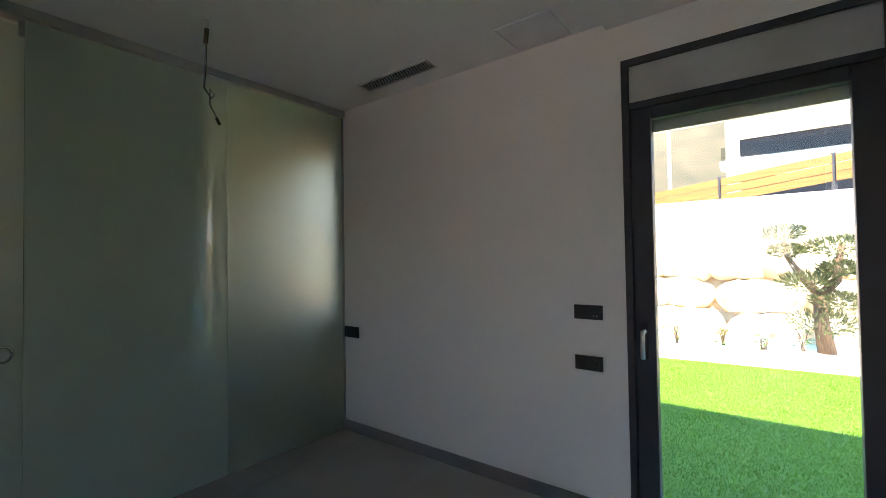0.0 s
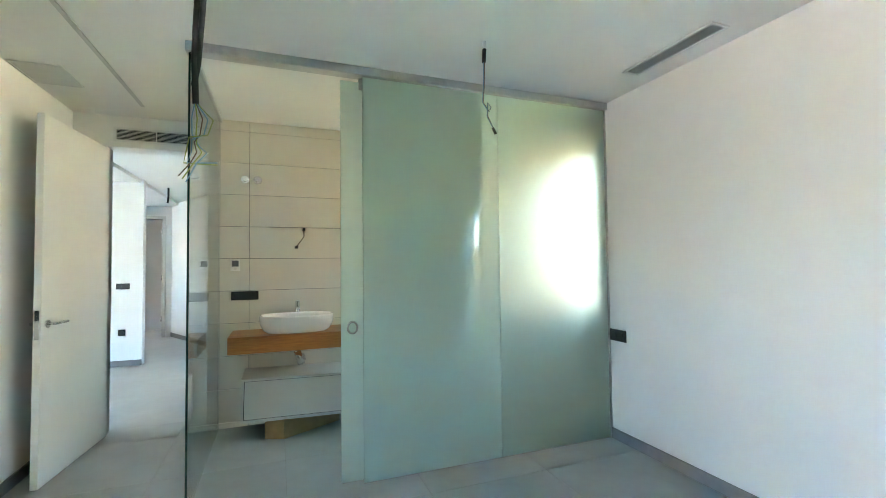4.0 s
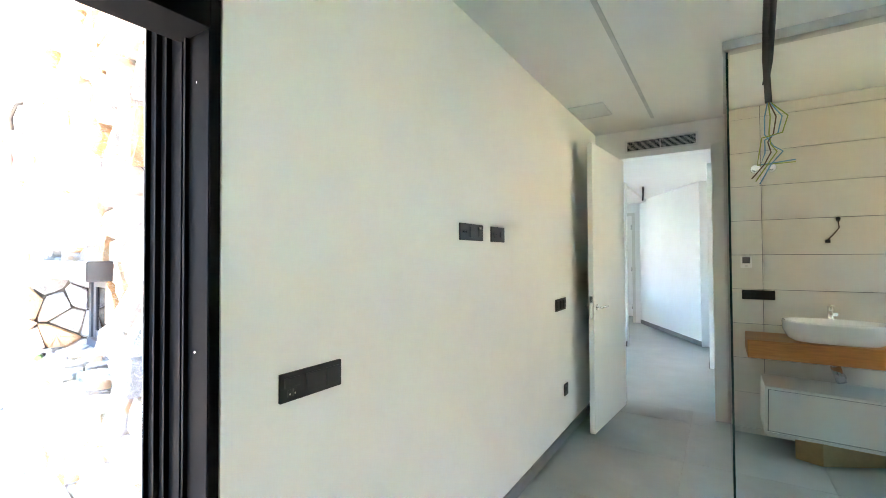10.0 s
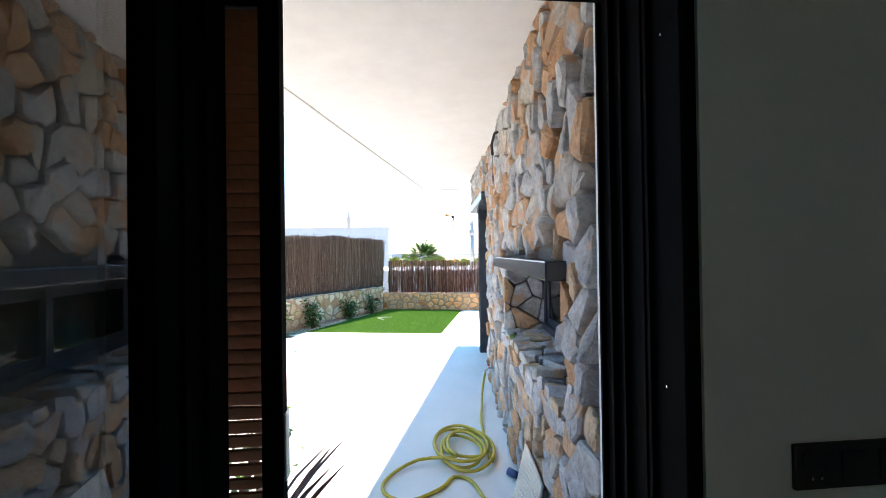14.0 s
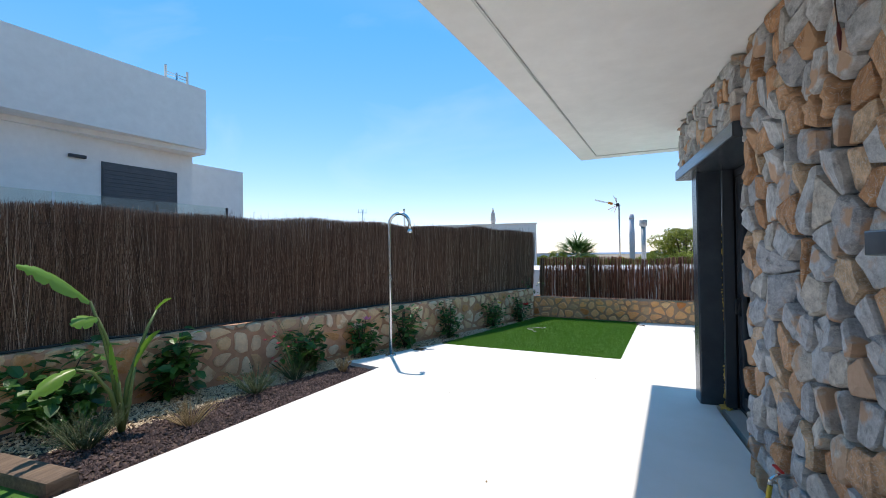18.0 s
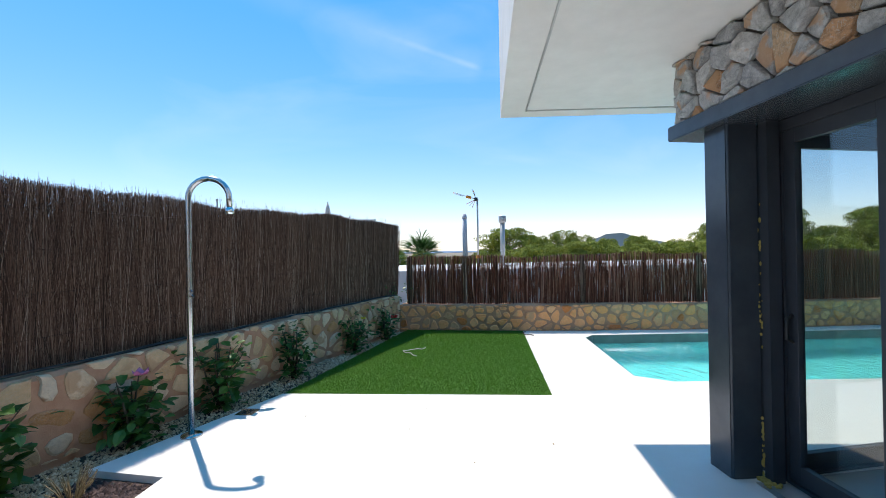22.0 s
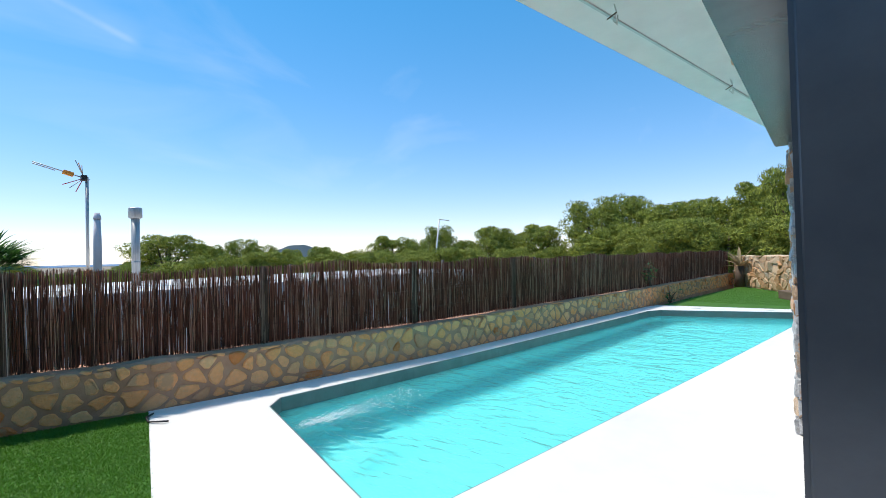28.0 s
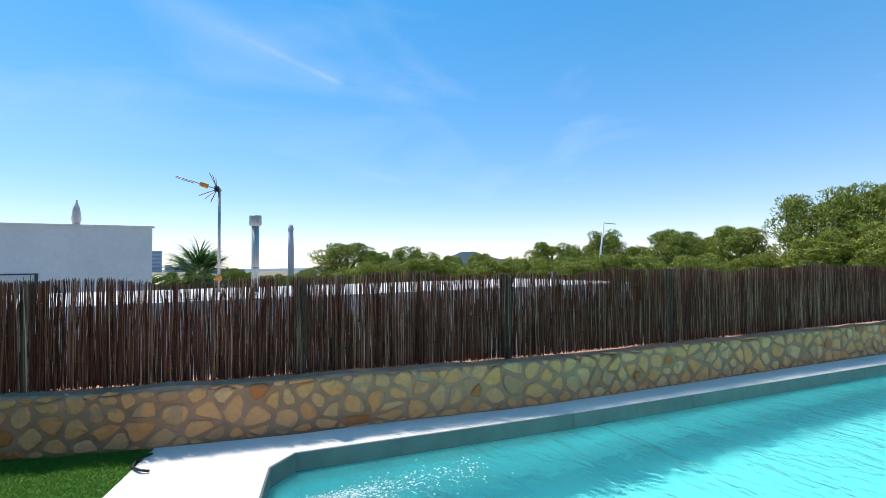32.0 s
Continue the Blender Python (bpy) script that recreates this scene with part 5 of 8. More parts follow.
# cordyline and rosemary in a little bed beside the door
structure("small_bed", prism([(-1.62, -1.75), (-2.50, -1.60), (-2.86, -1.38), (-2.82, -0.98), (-2.1, -0.86), (-1.62, -0.82)], -0.002, 0.012), M_soil, "brown soil of a little bed beside the door", "planting bed")
cord = empty("cordyline_plant", (-1.86, -0.98, 0.0), "dark red-brown cordyline with long pointed leaves", "plant")
rg = random.Random(61)
for i in range(26):
    a, el = rg.uniform(0, 6.28), rg.uniform(0.45, 1.3)
    way = Vector((math.cos(a) * math.cos(el), math.sin(a) * math.cos(el), math.sin(el)))
    bm = bmesh.new()
    leaf(bm, Vector((-1.86, -0.98, 0.16)), way, way.cross(Vector((0, 0, 1))), rg.uniform(0.62, 0.92), 0.036, rg.uniform(0.1, 0.35), 0.5)
    part("leaf", bm, M_cordyline, cord)
part("trunk", tube([(-1.86, -0.98, 0), (-1.86, -0.98, 0.18)], [0.03, 0.025], sides=8), M_bark, cord)
tuft("rosemary_shrub", 62, 0.74, 0.30, 14, M_rosemary, "upright rosemary sprigs beside the terrace door", needles=170).matrix_basis = pose(-2.70, -1.30, 0.01)
tagged(shrub(63, 0.76, 0.24, 170, 0.045), "small sparse shrub with yellowish leaves", "shrub").matrix_basis = pose(-2.70, -1.06, 0.01)

# ---- terrace doors, steel, stone niche ----
def fbox(m, x0, x1, y0, y1, z0, z1, bevel=0.003):
    return merge(None, box(x0, x1, y0, y1, z0, z1, bevel=bevel), m)


def sliding_door(name, m, w, z1, leaves, label, glass, z0=0.0, depth=0.12, handle_side=None):
    """An anthracite aluminium sliding door in the frame m (x along, y out). leaves: (x0, x1, track)."""
    root = empty(name, m @ Vector((w / 2, 0, z0)), label, "sliding door", kind="structure")
    part("jamb", fbox(m, 0, 0.06, -depth / 2, depth / 2, z0, z1), M_anthracite, root)
    part("jamb", fbox(m, w - 0.06, w, -depth / 2, depth / 2, z0, z1), M_anthracite, root)
    part("head_rail", fbox(m, 0.06, w - 0.06, -depth / 2, depth / 2, z1 - 0.06, z1), M_anthracite, root)
    bm = fbox(m, 0.06, w - 0.06, -depth / 2, depth / 2, z0, z0 + 0.018)
    for y in (-0.035, 0.0, 0.035):
        merge(bm, fbox(m, 0.06, w - 0.06, y - 0.004, y + 0.004, z0 + 0.018, z0 + 0.03, 0.001))
    part("track", bm, M_anthracite, root)
    for x0, x1, track in leaves:
        y = -0.03 + 0.055 * track
        lf = part("leaf", fbox(m, x0, x0 + 0.075, y - 0.02, y + 0.02, z0 + 0.03, z1 - 0.06), M_anthracite, root, "dark aluminium leaf frame")
        part("stile", fbox(m, x1 - 0.075, x1, y - 0.02, y + 0.02, z0 + 0.03, z1 - 0.06), M_anthracite, lf)
        part("rail", fbox(m, x0 + 0.075, x1 - 0.075, y - 0.02, y + 0.02, z0 + 0.03, z0 + 0.12), M_anthracite, lf)
        part("rail", fbox(m, x0 + 0.075, x1 - 0.075, y - 0.02, y + 0.02, z1 - 0.135, z1 - 0.06), M_anthracite, lf)
        part("pane", fbox(m, x0 + 0.07, x1 - 0.07, y - 0.004, y + 0.004, z0 + 0.115, z1 - 0.13, 0), glass, lf)
        if handle_side == (x0, x1):
            bm = tube([m @ Vector((x1 - 0.04, y + 0.02, z0 + 0.80)), m @ Vector((x1 - 0.04, y + 0.055, z0 + 0.82)), m @ Vector((x1 - 0.04, y + 0.055, z0 + 0.93)), m @ Vector((x1 - 0.04, y + 0.02, z0 + 0.95))], 0.010, sides=8)
            part("handle", bm, M_black_plastic, lf)
    return root


s_dir = Vector((-6.45 + 5.2, 1.08 - 0.92, 0)).normalized()
s_out = Vector((s_dir.y, -s_dir.x, 0))
s_out = s_out if s_out.y < 0 else -s_out
SM = local_frame(Vector((-5.2, 0.98, 0)), s_dir, s_out)
sliding_door("sliding_door", SM, 1.27, 2.045, [(0.05, 0.66, 0), (0.62, 1.21, 1)], "dark aluminium sliding glass door in the stone wall", M_window_glass, handle_side=(0.62, 1.21))
d2 = Vector((-0.02, 1, 0)).normalized()
SM2 = local_frame(Vector((-6.50, 1.06, 0)), d2, Vector((-1, -0.02, 0)).normalized())
sliding_door("sliding_door", SM2, 2.80, 2.045, [(0.05, 1.42, 0), (1.38, 2.75, 1)], "wide dark aluminium sliding door facing the pool", M_window_glass)

# unseen glazing added in living_wall so that daylight brightens the hall
SM3 = local_frame(Vector((-6.56, 4.98, 0)), Vector((0, 1, 0)), Vector((-1, 0, 0)))
sliding_door("sliding_door", SM3, 1.90, 2.30, [(0.05, 0.98, 0), (0.92, 1.85, 1)], "unseen dark aluminium sliding door added to light the hall", M_window_glass)

corner_post = empty("steel_post", (-6.58, 0.92, 0), "square dark grey steel post at the house corner", "post")
bm = prism([(-6.49, 0.80), (-6.47, 0.99), (-6.66, 1.01), (-6.69, 0.82)], 0.0, 2.045)
bmesh.ops.bevel(bm, geom=[e for e in bm.edges if abs(e.verts[0].co.z - e.verts[1].co.z) > 1], offset=0.012, segments=3, affect="EDGES")
part("shaft", bm, M_lintel, corner_post)
bm = prism([(-6.462, 0.985), (-6.40, 0.975), (-6.395, 1.05), (-6.455, 1.06)], 0.0, 2.045)
part("cover_strip", bm, M_anthracite, corner_post)
rg = random.Random(71)
bm = bmesh.new()
for i in range(55):
    z = rg.choice((rg.uniform(0.0, 0.35), rg.uniform(0.75, 1.6)))
    own = bmesh.new()
    bmesh.ops.create_icosphere(own, subdivisions=1, radius=rg.uniform(0.003, 0.009))
    merge(bm, own, Matrix.Translation((-6.466 + rg.gauss(0, 0.004), 0.982 + rg.gauss(0, 0.004), z)) @ Matrix.Diagonal((1, 1, rg.uniform(1, 3), 1)))
for i in range(70):
    own = bmesh.new()
    bmesh.ops.create_icosphere(own, subdivisions=1, radius=rg.uniform(0.005, 0.014))
    merge(bm, own, Matrix.Translation((-6.44 + rg.gauss(0, 0.04), 0.965 + rg.gauss(0, 0.018), 0.004)))
tagged(part("foam_bead", bm, M_foam, corner_post, "yellow mounting foam squeezed out of the joint"), kind="stuff")

# steel lintel over both doors
LINTEL = [(-5.16, 0.595), (-6.913, 0.742), (-6.88, 4.00), (-6.36, 4.00), (-6.38, 1.16), (-5.16, 1.06)]
bm = prism(LINTEL, 2.045, 2.14)
bmesh.ops.bevel(bm, geom=bm.edges[:], offset=0.006, segments=2, affect="EDGES")
structure("steel_lintel", bm, M_lintel, "dark grey steel lintel plate above the sliding doors", "lintel")

structure("plaster_reveal", fbox(STONE_M, -0.03, 0.118, -0.30, -0.012, 0, 2.55, 0.004), M_render, "white rendered strip beside the terrace door frame", "wall")
# niche window and its steel head
niche = empty("niche_window", STONE_M @ Vector((1.4, -0.36, 0.84)), "low dark aluminium sliding window set deep in the stone niche", "window", kind="structure")
part("head_plate", fbox(STONE_M, 0.42, 2.345, -0.36, 0.085, 1.335, 1.41, 0.006), M_lintel, niche, "dark grey steel head plate")
part("window_frame", fbox(STONE_M, 0.55, 0.60, -0.39, -0.31, 0.835, 1.335), M_anthracite, niche)
part("window_frame", fbox(STONE_M, 2.24, 2.30, -0.39, -0.31, 0.835, 1.335), M_anthracite, niche)
part("window_frame", fbox(STONE_M, 0.60, 2.24, -0.39, -0.31, 1.28, 1.335), M_anthracite, niche)
part("window_sill", fbox(STONE_M, 0.60, 2.24, -0.39, -0.29, 0.835, 0.885), M_anthracite, niche)
for x0, x1, y in ((0.60, 1.46, -0.365), (1.38, 2.24, -0.335)):
    sash = part("sash", fbox(STONE_M, x0, x0 + 0.06, y - 0.012, y + 0.012, 0.885, 1.28), M_anthracite, niche)
    part("stile", fbox(STONE_M, x1 - 0.06, x1, y - 0.012, y + 0.012, 0.885, 1.28), M_anthracite, sash)
    part("rail", fbox(STONE_M, x0 + 0.06, x1 - 0.06, y - 0.012, y + 0.012, 0.885, 0.935), M_anthracite, sash)
    part("rail", fbox(STONE_M, x0 + 0.06, x1 - 0.06, y - 0.012, y + 0.012, 1.23, 1.28), M_anthracite, sash)
    part("pane", fbox(STONE_M, x0 + 0.055, x1 - 0.055, y - 0.003, y + 0.003, 0.93, 1.235, 0), M_niche_glass, sash)

# loose green hose coupling on the niche sill
coup = empty("hose_coupling", STONE_M @ Vector((1.85, 0.0, 0.845)), "green plastic hose coupling lying in the niche", "hose fitting")
p0 = STONE_M @ Vector((1.90, -0.02, 0.862))
p1 = STONE_M @ Vector((1.80, 0.02, 0.862))
part("body", tube([p0, p0.lerp(p1, 0.55)], 0.013, sides=12), M_black_pipe, coup)
part("nut", tube([p0.lerp(p1, 0.5), p1], 0.016, sides=8), M_green_plastic, coup)

# wall tap with the yellow hose
tap = empty("garden_tap", (-4.55, 0.585, 0.26), "small metal garden tap on the stone wall", "tap")
part("spout", tube([(-4.56, 0.66, 0.30), (-4.56, 0.53, 0.30), (-4.56, 0.50, 0.28), (-4.56, 0.495, 0.25)], 0.011, sides=8), M_steel, tap)
part("lever", fbox(Matrix.Translation((-4.56, 0.53, 0.33)), -0.04, 0.04, -0.008, 0.008, -0.004, 0.004, 0.002), M_red, tap, "red lever handle")
pts = [Vector((-4.56, 0.495, 0.25)), Vector((-4.53, 0.47, 0.16)), Vector((-4.45, 0.44, 0.07)), Vector((-4.25, 0.40, 0.02)), Vector((-3.95, 0.34, 0.014))]
cx, cy = -3.45, 0.12
for i in range(66):
    a = 0.9 + i * 0.46
    r = 0.25 + 0.065 * math.sin(i * 0.29) - 0.0004 * i
    pts.append(Vector((cx + math.cos(a) * r * 1.15 + 0.02 * math.sin(i * 0.8), cy + math.sin(a) * r * 0.72 + 0.015 * math.cos(i * 0.6), 0.012 + 0.0009 * i + 0.004 * math.sin(i))))
pts += [Vector(p) for p in [(-3.30, -0.22, 0.03), (-3.12, -0.42, 0.014), (-2.95, -0.44, 0.012), (-2.84, -0.30, 0.012), (-2.95, -0.10, 0.012), (-3.08, 0.0, 0.012), (-3.02, 0.10, 0.012), (-2.84, 0.14, 0.012), (-2.80, 0.15, 0.012)]]
smooth = []
for a, b2, c, d in zip([pts[0]] + pts, pts, pts[1:], pts[2:] + [pts[-1]]):
    for t in (0, 0.34, 0.67):
        smooth.append(0.5 * ((2 * b2) + (c - a) * t + (2 * a - 5 * b2 + 4 * c - d) * t * t + (3 * b2 - a - 3 * c + d) * t ** 3))
thing("garden_hose", tube(smooth, 0.0115, sides=8), M_hose, "yellow garden hose coiled on the terrace", "hose")
cap = empty("pipe_cap", (-3.05, 0.38, 0.0), "small blue plastic pipe cap on the terrace", "cap")
part("cap", tube([(-3.08, 0.36, 0.025), (-3.02, 0.40, 0.025)], [0.026, 0.022], sides=14), M_blue_plastic, cap)
# white tile leaning on the wall
lt = local_frame(Vector((-2.62, 0.24, 0)), STONE_DIR * -1, STONE_OUT)
bm = box(0, 0.42, -0.006, 0.006, 0, 0.42, bevel=0.002)
for i in range(18):
    for j in range(18):
        box(0.012 + i * 0.0225, 0.028 + i * 0.0225, 0.006, 0.0085, 0.012 + j * 0.0225, 0.028 + j * 0.0225, bm)
thing("loose_tile", merge(None, bm, lt @ Matrix.Rotation(radians(14), 4, "X")), M_wall_tile, "spare white ribbed tile leaning on the stone wall", "tile")

# conduit with loose cable ends high on the stone wall
con = empty("cable_conduit", STONE_M @ Vector((2.45, 0.03, 2.3)), "black cable conduit with loose wire ends on the wall", "conduit")
P = lambda u, o, z: STONE_M @ Vector((u, o, z))
part("conduit", tube([P(2.38, -0.02, 2.46), P(2.44, 0.05, 2.44), P(2.50, 0.07, 2.36), P(2.52, 0.06, 2.28)], 0.012, sides=8), M_black_pipe, con)
part("wire", tube([P(2.52, 0.06, 2.29), P(2.525, 0.065, 2.20), P(2.52, 0.06, 2.12)], 0.0025, sides=5), M_wire_brown, con)
part("connector", tube([P(2.52, 0.06, 2.13), P(2.515, 0.06, 2.09), P(2.51, 0.06, 2.03)], [0.003, 0.008, 0.003], sides=6), M_dark_red, con, "dark red cable connector")

# light slot in the soffit, with spot wires
slot = empty("soffit_light_slot", (-7.86, 0.09, 2.55), "thin aluminium light profile sunk in the white soffit", "light profile")
for a, b2 in (((-7.89, 0.112), (-1.35, -1.555)), ((-7.89, 0.112), (-6.38, 7.8))):
    d = Vector((b2[0] - a[0], b2[1] - a[1], 0))
    m = local_frame(Vector((a[0], a[1], 2.543)), d.normalized(), Vector((-d.y, d.x, 0)).normalized())
    part("profile", fbox(m, 0, d.length, -0.007, 0.007, 0.0, 0.012, 0.002), M_aluminium, slot)
rg = random.Random(72)
for p in [(-7.11, 3.77), (-6.88, 4.97), (-7.40, 2.2)]:
    w = empty("hanging_wire", (p[0], p[1], 2.54), "loose lamp wire hanging from the soffit slot", "wire")
    part("wire", tube([(p[0], p[1], 2.545), (p[0] + 0.01, p[1], 2.50), (p[0] - 0.012, p[1] + 0.015, 2.47), (p[0] + 0.01, p[1] + 0.01, 2.44), (p[0] + 0.02, p[1] - 0.012, 2.475), (p[0], p[1] + 0.012, 2.45)], 0.0035, sides=5), M_cabinet, w)
    part("clip", tube([(p[0] + 0.01, p[1], 2.50), (p[0] - 0.03, p[1] - 0.02, 2.47)], 0.004, sides=5), M_wire_brown, w)

# ---- outdoor shower, drain, loose things ----
shower = empty("outdoor_shower", (-7.77, -2.58, 0), "tall stainless steel outdoor shower with a curved head", "shower")
pts = [(-7.77, -2.58, 0.01), (-7.77, -2.58, 1.0), (-7.77, -2.58, 1.765)]
h = Vector((0.10, 0.99, 0)).normalized()
for i in range(1, 13):
    a = math.pi * i / 12
    c = Vector((-7.77, -2.58, 1.765)) + h * (0.15 - 0.15 * math.cos(a)) + Vector((0, 0, 0.15 * math.sin(a)))
    pts.append(tuple(c))
e = Vector(pts[-1])
part("pipe", tube(pts + [tuple(e - Vector((0, 0, 0.06)))], 0.021, sides=14), M_steel, shower)
part("shower_head", tube([e - Vector((0, 0, 0.06)), e - Vector((0, 0, 0.085)), e - Vector((0, 0, 0.12))], [0.016, 0.03, 0.036], sides=14), M_chrome, shower)
bm = tube([(-7.77, -2.58, 0.0), (-7.77, -2.58, 0.012), (-7.77, -2.58, 0.02)], [0.075, 0.072, 0.03], sides=24)
part("base_plate", bm, M_steel, shower)
part("lever", tube([(-7.77, -2.58, 1.04), (-7.72, -2.54, 1.04), (-7.695, -2.52, 1.045)], [0.013, 0.012, 0.008], sides=8), M_chrome, shower)
part("outlet", tube([(-7.77, -2.58, 1.08), (-7.71, -2.535, 1.075)], 0.008, sides=8), M_chrome, shower)

drain = empty("floor_drain", (-8.19, -2.30, 0.0), "square steel floor drain in the terrace", "drain")
dm = local_frame(Vector((-8.19, -2.30, 0)), Vector((-0.97, 0.242, 0)), Vector((0.242, 0.97, 0)))
part("frame", fbox(dm, -0.075, 0.075, -0.075, 0.075, 0.0, 0.004, 0.001), M_steel, drain)
# slots are not cut: raised bars whose near-black colour gives the shade
bm = bmesh.new()
for i in range(12):
    a = i * math.pi / 6
    own = fbox(Matrix.Rotation(a, 4, "Z"), 0.018, 0.058, -0.004, 0.004, 0.004, 0.0055, 0)
    merge(bm, own, dm)
part("slots", bm, M_gap_shade, drain, "radial drain slots drawn as raised near-black bars")

strap = [(-10.16, -0.55, 0.03), (-10.12, -0.60, 0.02), (-10.14, -0.66, 0.025), (-10.10, -0.80, 0.02), (-10.05, -0.86, 0.025), (-9.97, -0.83, 0.02), (-9.90, -0.77, 0.03), (-9.80, -0.75, 0.02), (-9.78, -0.70, 0.02)]
thing("plastic_strap", tube(strap, 0.005, sides=5), M_cabinet, "crumpled strip of clear plastic on the turf", "litter")
thing("loose_cable", tube([(-11.02, 1.18, 0.01), (-10.92, 1.10, 0.02), (-10.82, 1.09, 0.012), (-10.72, 1.15, 0.02), (-10.70, 1.2, 0.012)], 0.008, sides=6), M_black_pipe, "black cable end lying on the terrace edge", "cable")
rg = random.Random(73)
bm = bmesh.new()
for i in range(12):
    x, y = rg.uniform(-9.5, -4.0), rg.uniform(-1.9, 0.3)
    own = bmesh.new()
    bmesh.ops.create_icosphere(own, subdivisions=1, radius=rg.uniform(0.003, 0.007))
    merge(bm, own, Matrix.Translation((x, y, 0.003)) @ Matrix.Diagonal((1.6, 1, 0.5, 1)))
tagged(thing("crumbs", bm, M_dry, "scattered dry crumbs and petals on the terrace", "litter"), kind="stuff")

# glass balustrade beside the terrace door
rail = empty("glass_balustrade", (-2.57, -1.55, 0), "smoked glass balustrade with a dark steel post", "balustrade")
rd = Vector((-0.50, -0.86, 0)).normalized()
rm = local_frame(Vector((-2.57, -1.55, 0)), rd, Vector((-rd.y, rd.x, 0)))
part("post", fbox(rm, -0.025, 0.025, -0.028, 0.028, 0, 1.22, 0.006), M_anthracite, rail)
part("channel", fbox(rm, 0.025, 2.3, -0.012, 0.012, 0, 0.02, 0.002), M_anthracite, rail)
part("pane", fbox(rm, 0.02, 2.3, -0.006, 0.006, 0.08, 1.21, 0), M_smoked_glass, rail)
part("pane_edge", fbox(rm, 0.02, 2.3, -0.006, 0.006, 1.21, 1.214, 0), M_glass_edge, rail)
km = local_frame(Vector((-2.66, -1.90, 0)), Vector((0.79, -0.61, 0)).normalized(), Vector((0.61, 0.79, 0)).normalized())
structure("white_kerb_wall", fbox(km, 0.0, 0.9, -0.15, 0.0, 0, 1.09, 0.008), M_render, "low white rendered wall beside the balustrade", "wall")
# timber sleeper at the end of the bed
thing("timber_sleeper", merge(None, box(0, 0.80, -0.09, 0.09, -0.04, 0.12, bevel=0.02), pose(-4.22, -3.34, -0.06, 0, 0, -96)), M_sleeper, "weathered wooden sleeper edging the planting bed", "sleeper")

# sleepers, flowers and a dry palm beyond the pool; boundary stone wall
thing("timber_sleeper", merge(None, box(-0.9, 0.9, -0.13, 0.13, 0, 0.22, bevel=0.02), pose(-6.95, 13.75, -0.03, 0, 0, -62)), M_sleeper, "weathered wooden sleeper beyond the pool", "sleeper")
thing("timber_sleeper", merge(None, box(-0.35, 0.35, -0.12, 0.12, 0, 0.20, bevel=0.02), pose(-6.95, 14.55, -0.03, 0, 0, -50)), M_sleeper, "second wooden sleeper lying beyond the pool", "sleeper")
WALL_E = [(-9.0, 19.1), (-7.5, 16.5), (-6.75, 14.9), (-6.1, 13.4), (-5.5, 11.95)]
wall_e = structure("boundary_stone_wall", strip(WALL_E, 0.0, 0.4, -0.35, 1.06, 0.03, 7), M_pale_wall, "pale dry-stone boundary wall beyond the far turf", "stone wall")
masonry(wall_e, length(WALL_E), 1.06, 0.24, 0.17, 0.05, 0.012, facing(WALL_E, 0.0), M_pale_wall, M_pale_wall, 23, near=2, limit=0)
palm_dry = empty("dry_palm", (-8.75, 18.3, -0.03), "small palm with dry straw-coloured fronds", "palm")
rg = random.Random(74)
part("trunk", tube([(-8.75, 18.3, -0.03), (-8.75, 18.3, 0.7)], [0.16, 0.12], sides=10), M_bark, palm_dry)
for i in range(16):
    a, el = rg.uniform(0, 6.28), rg.uniform(0.1, 1.3)
    way = Vector((math.cos(a) * math.cos(el), math.sin(a) * math.cos(el), math.sin(el)))
    bm = bmesh.new()
    leaf(bm, Vector((-8.75, 18.3, 0.68)), way, way.cross(Vector((0, 0, 1))), rg.uniform(0.5, 0.9), 0.12, 0.35, 0.4)
    part("frond", bm, M_dry, palm_dry)
ob = tagged(shrub(75, 0.35, 0.5, 60, 0.06), "low flowering shrub at the pool's far corner", "shrub")
ob.matrix_basis = pose(-9.55, 12.2, -0.03)
for k in range(3):
    flower((0.1 * k - 0.1, -0.1, 0.3), M_mauve, 0.06, "flower", ob)

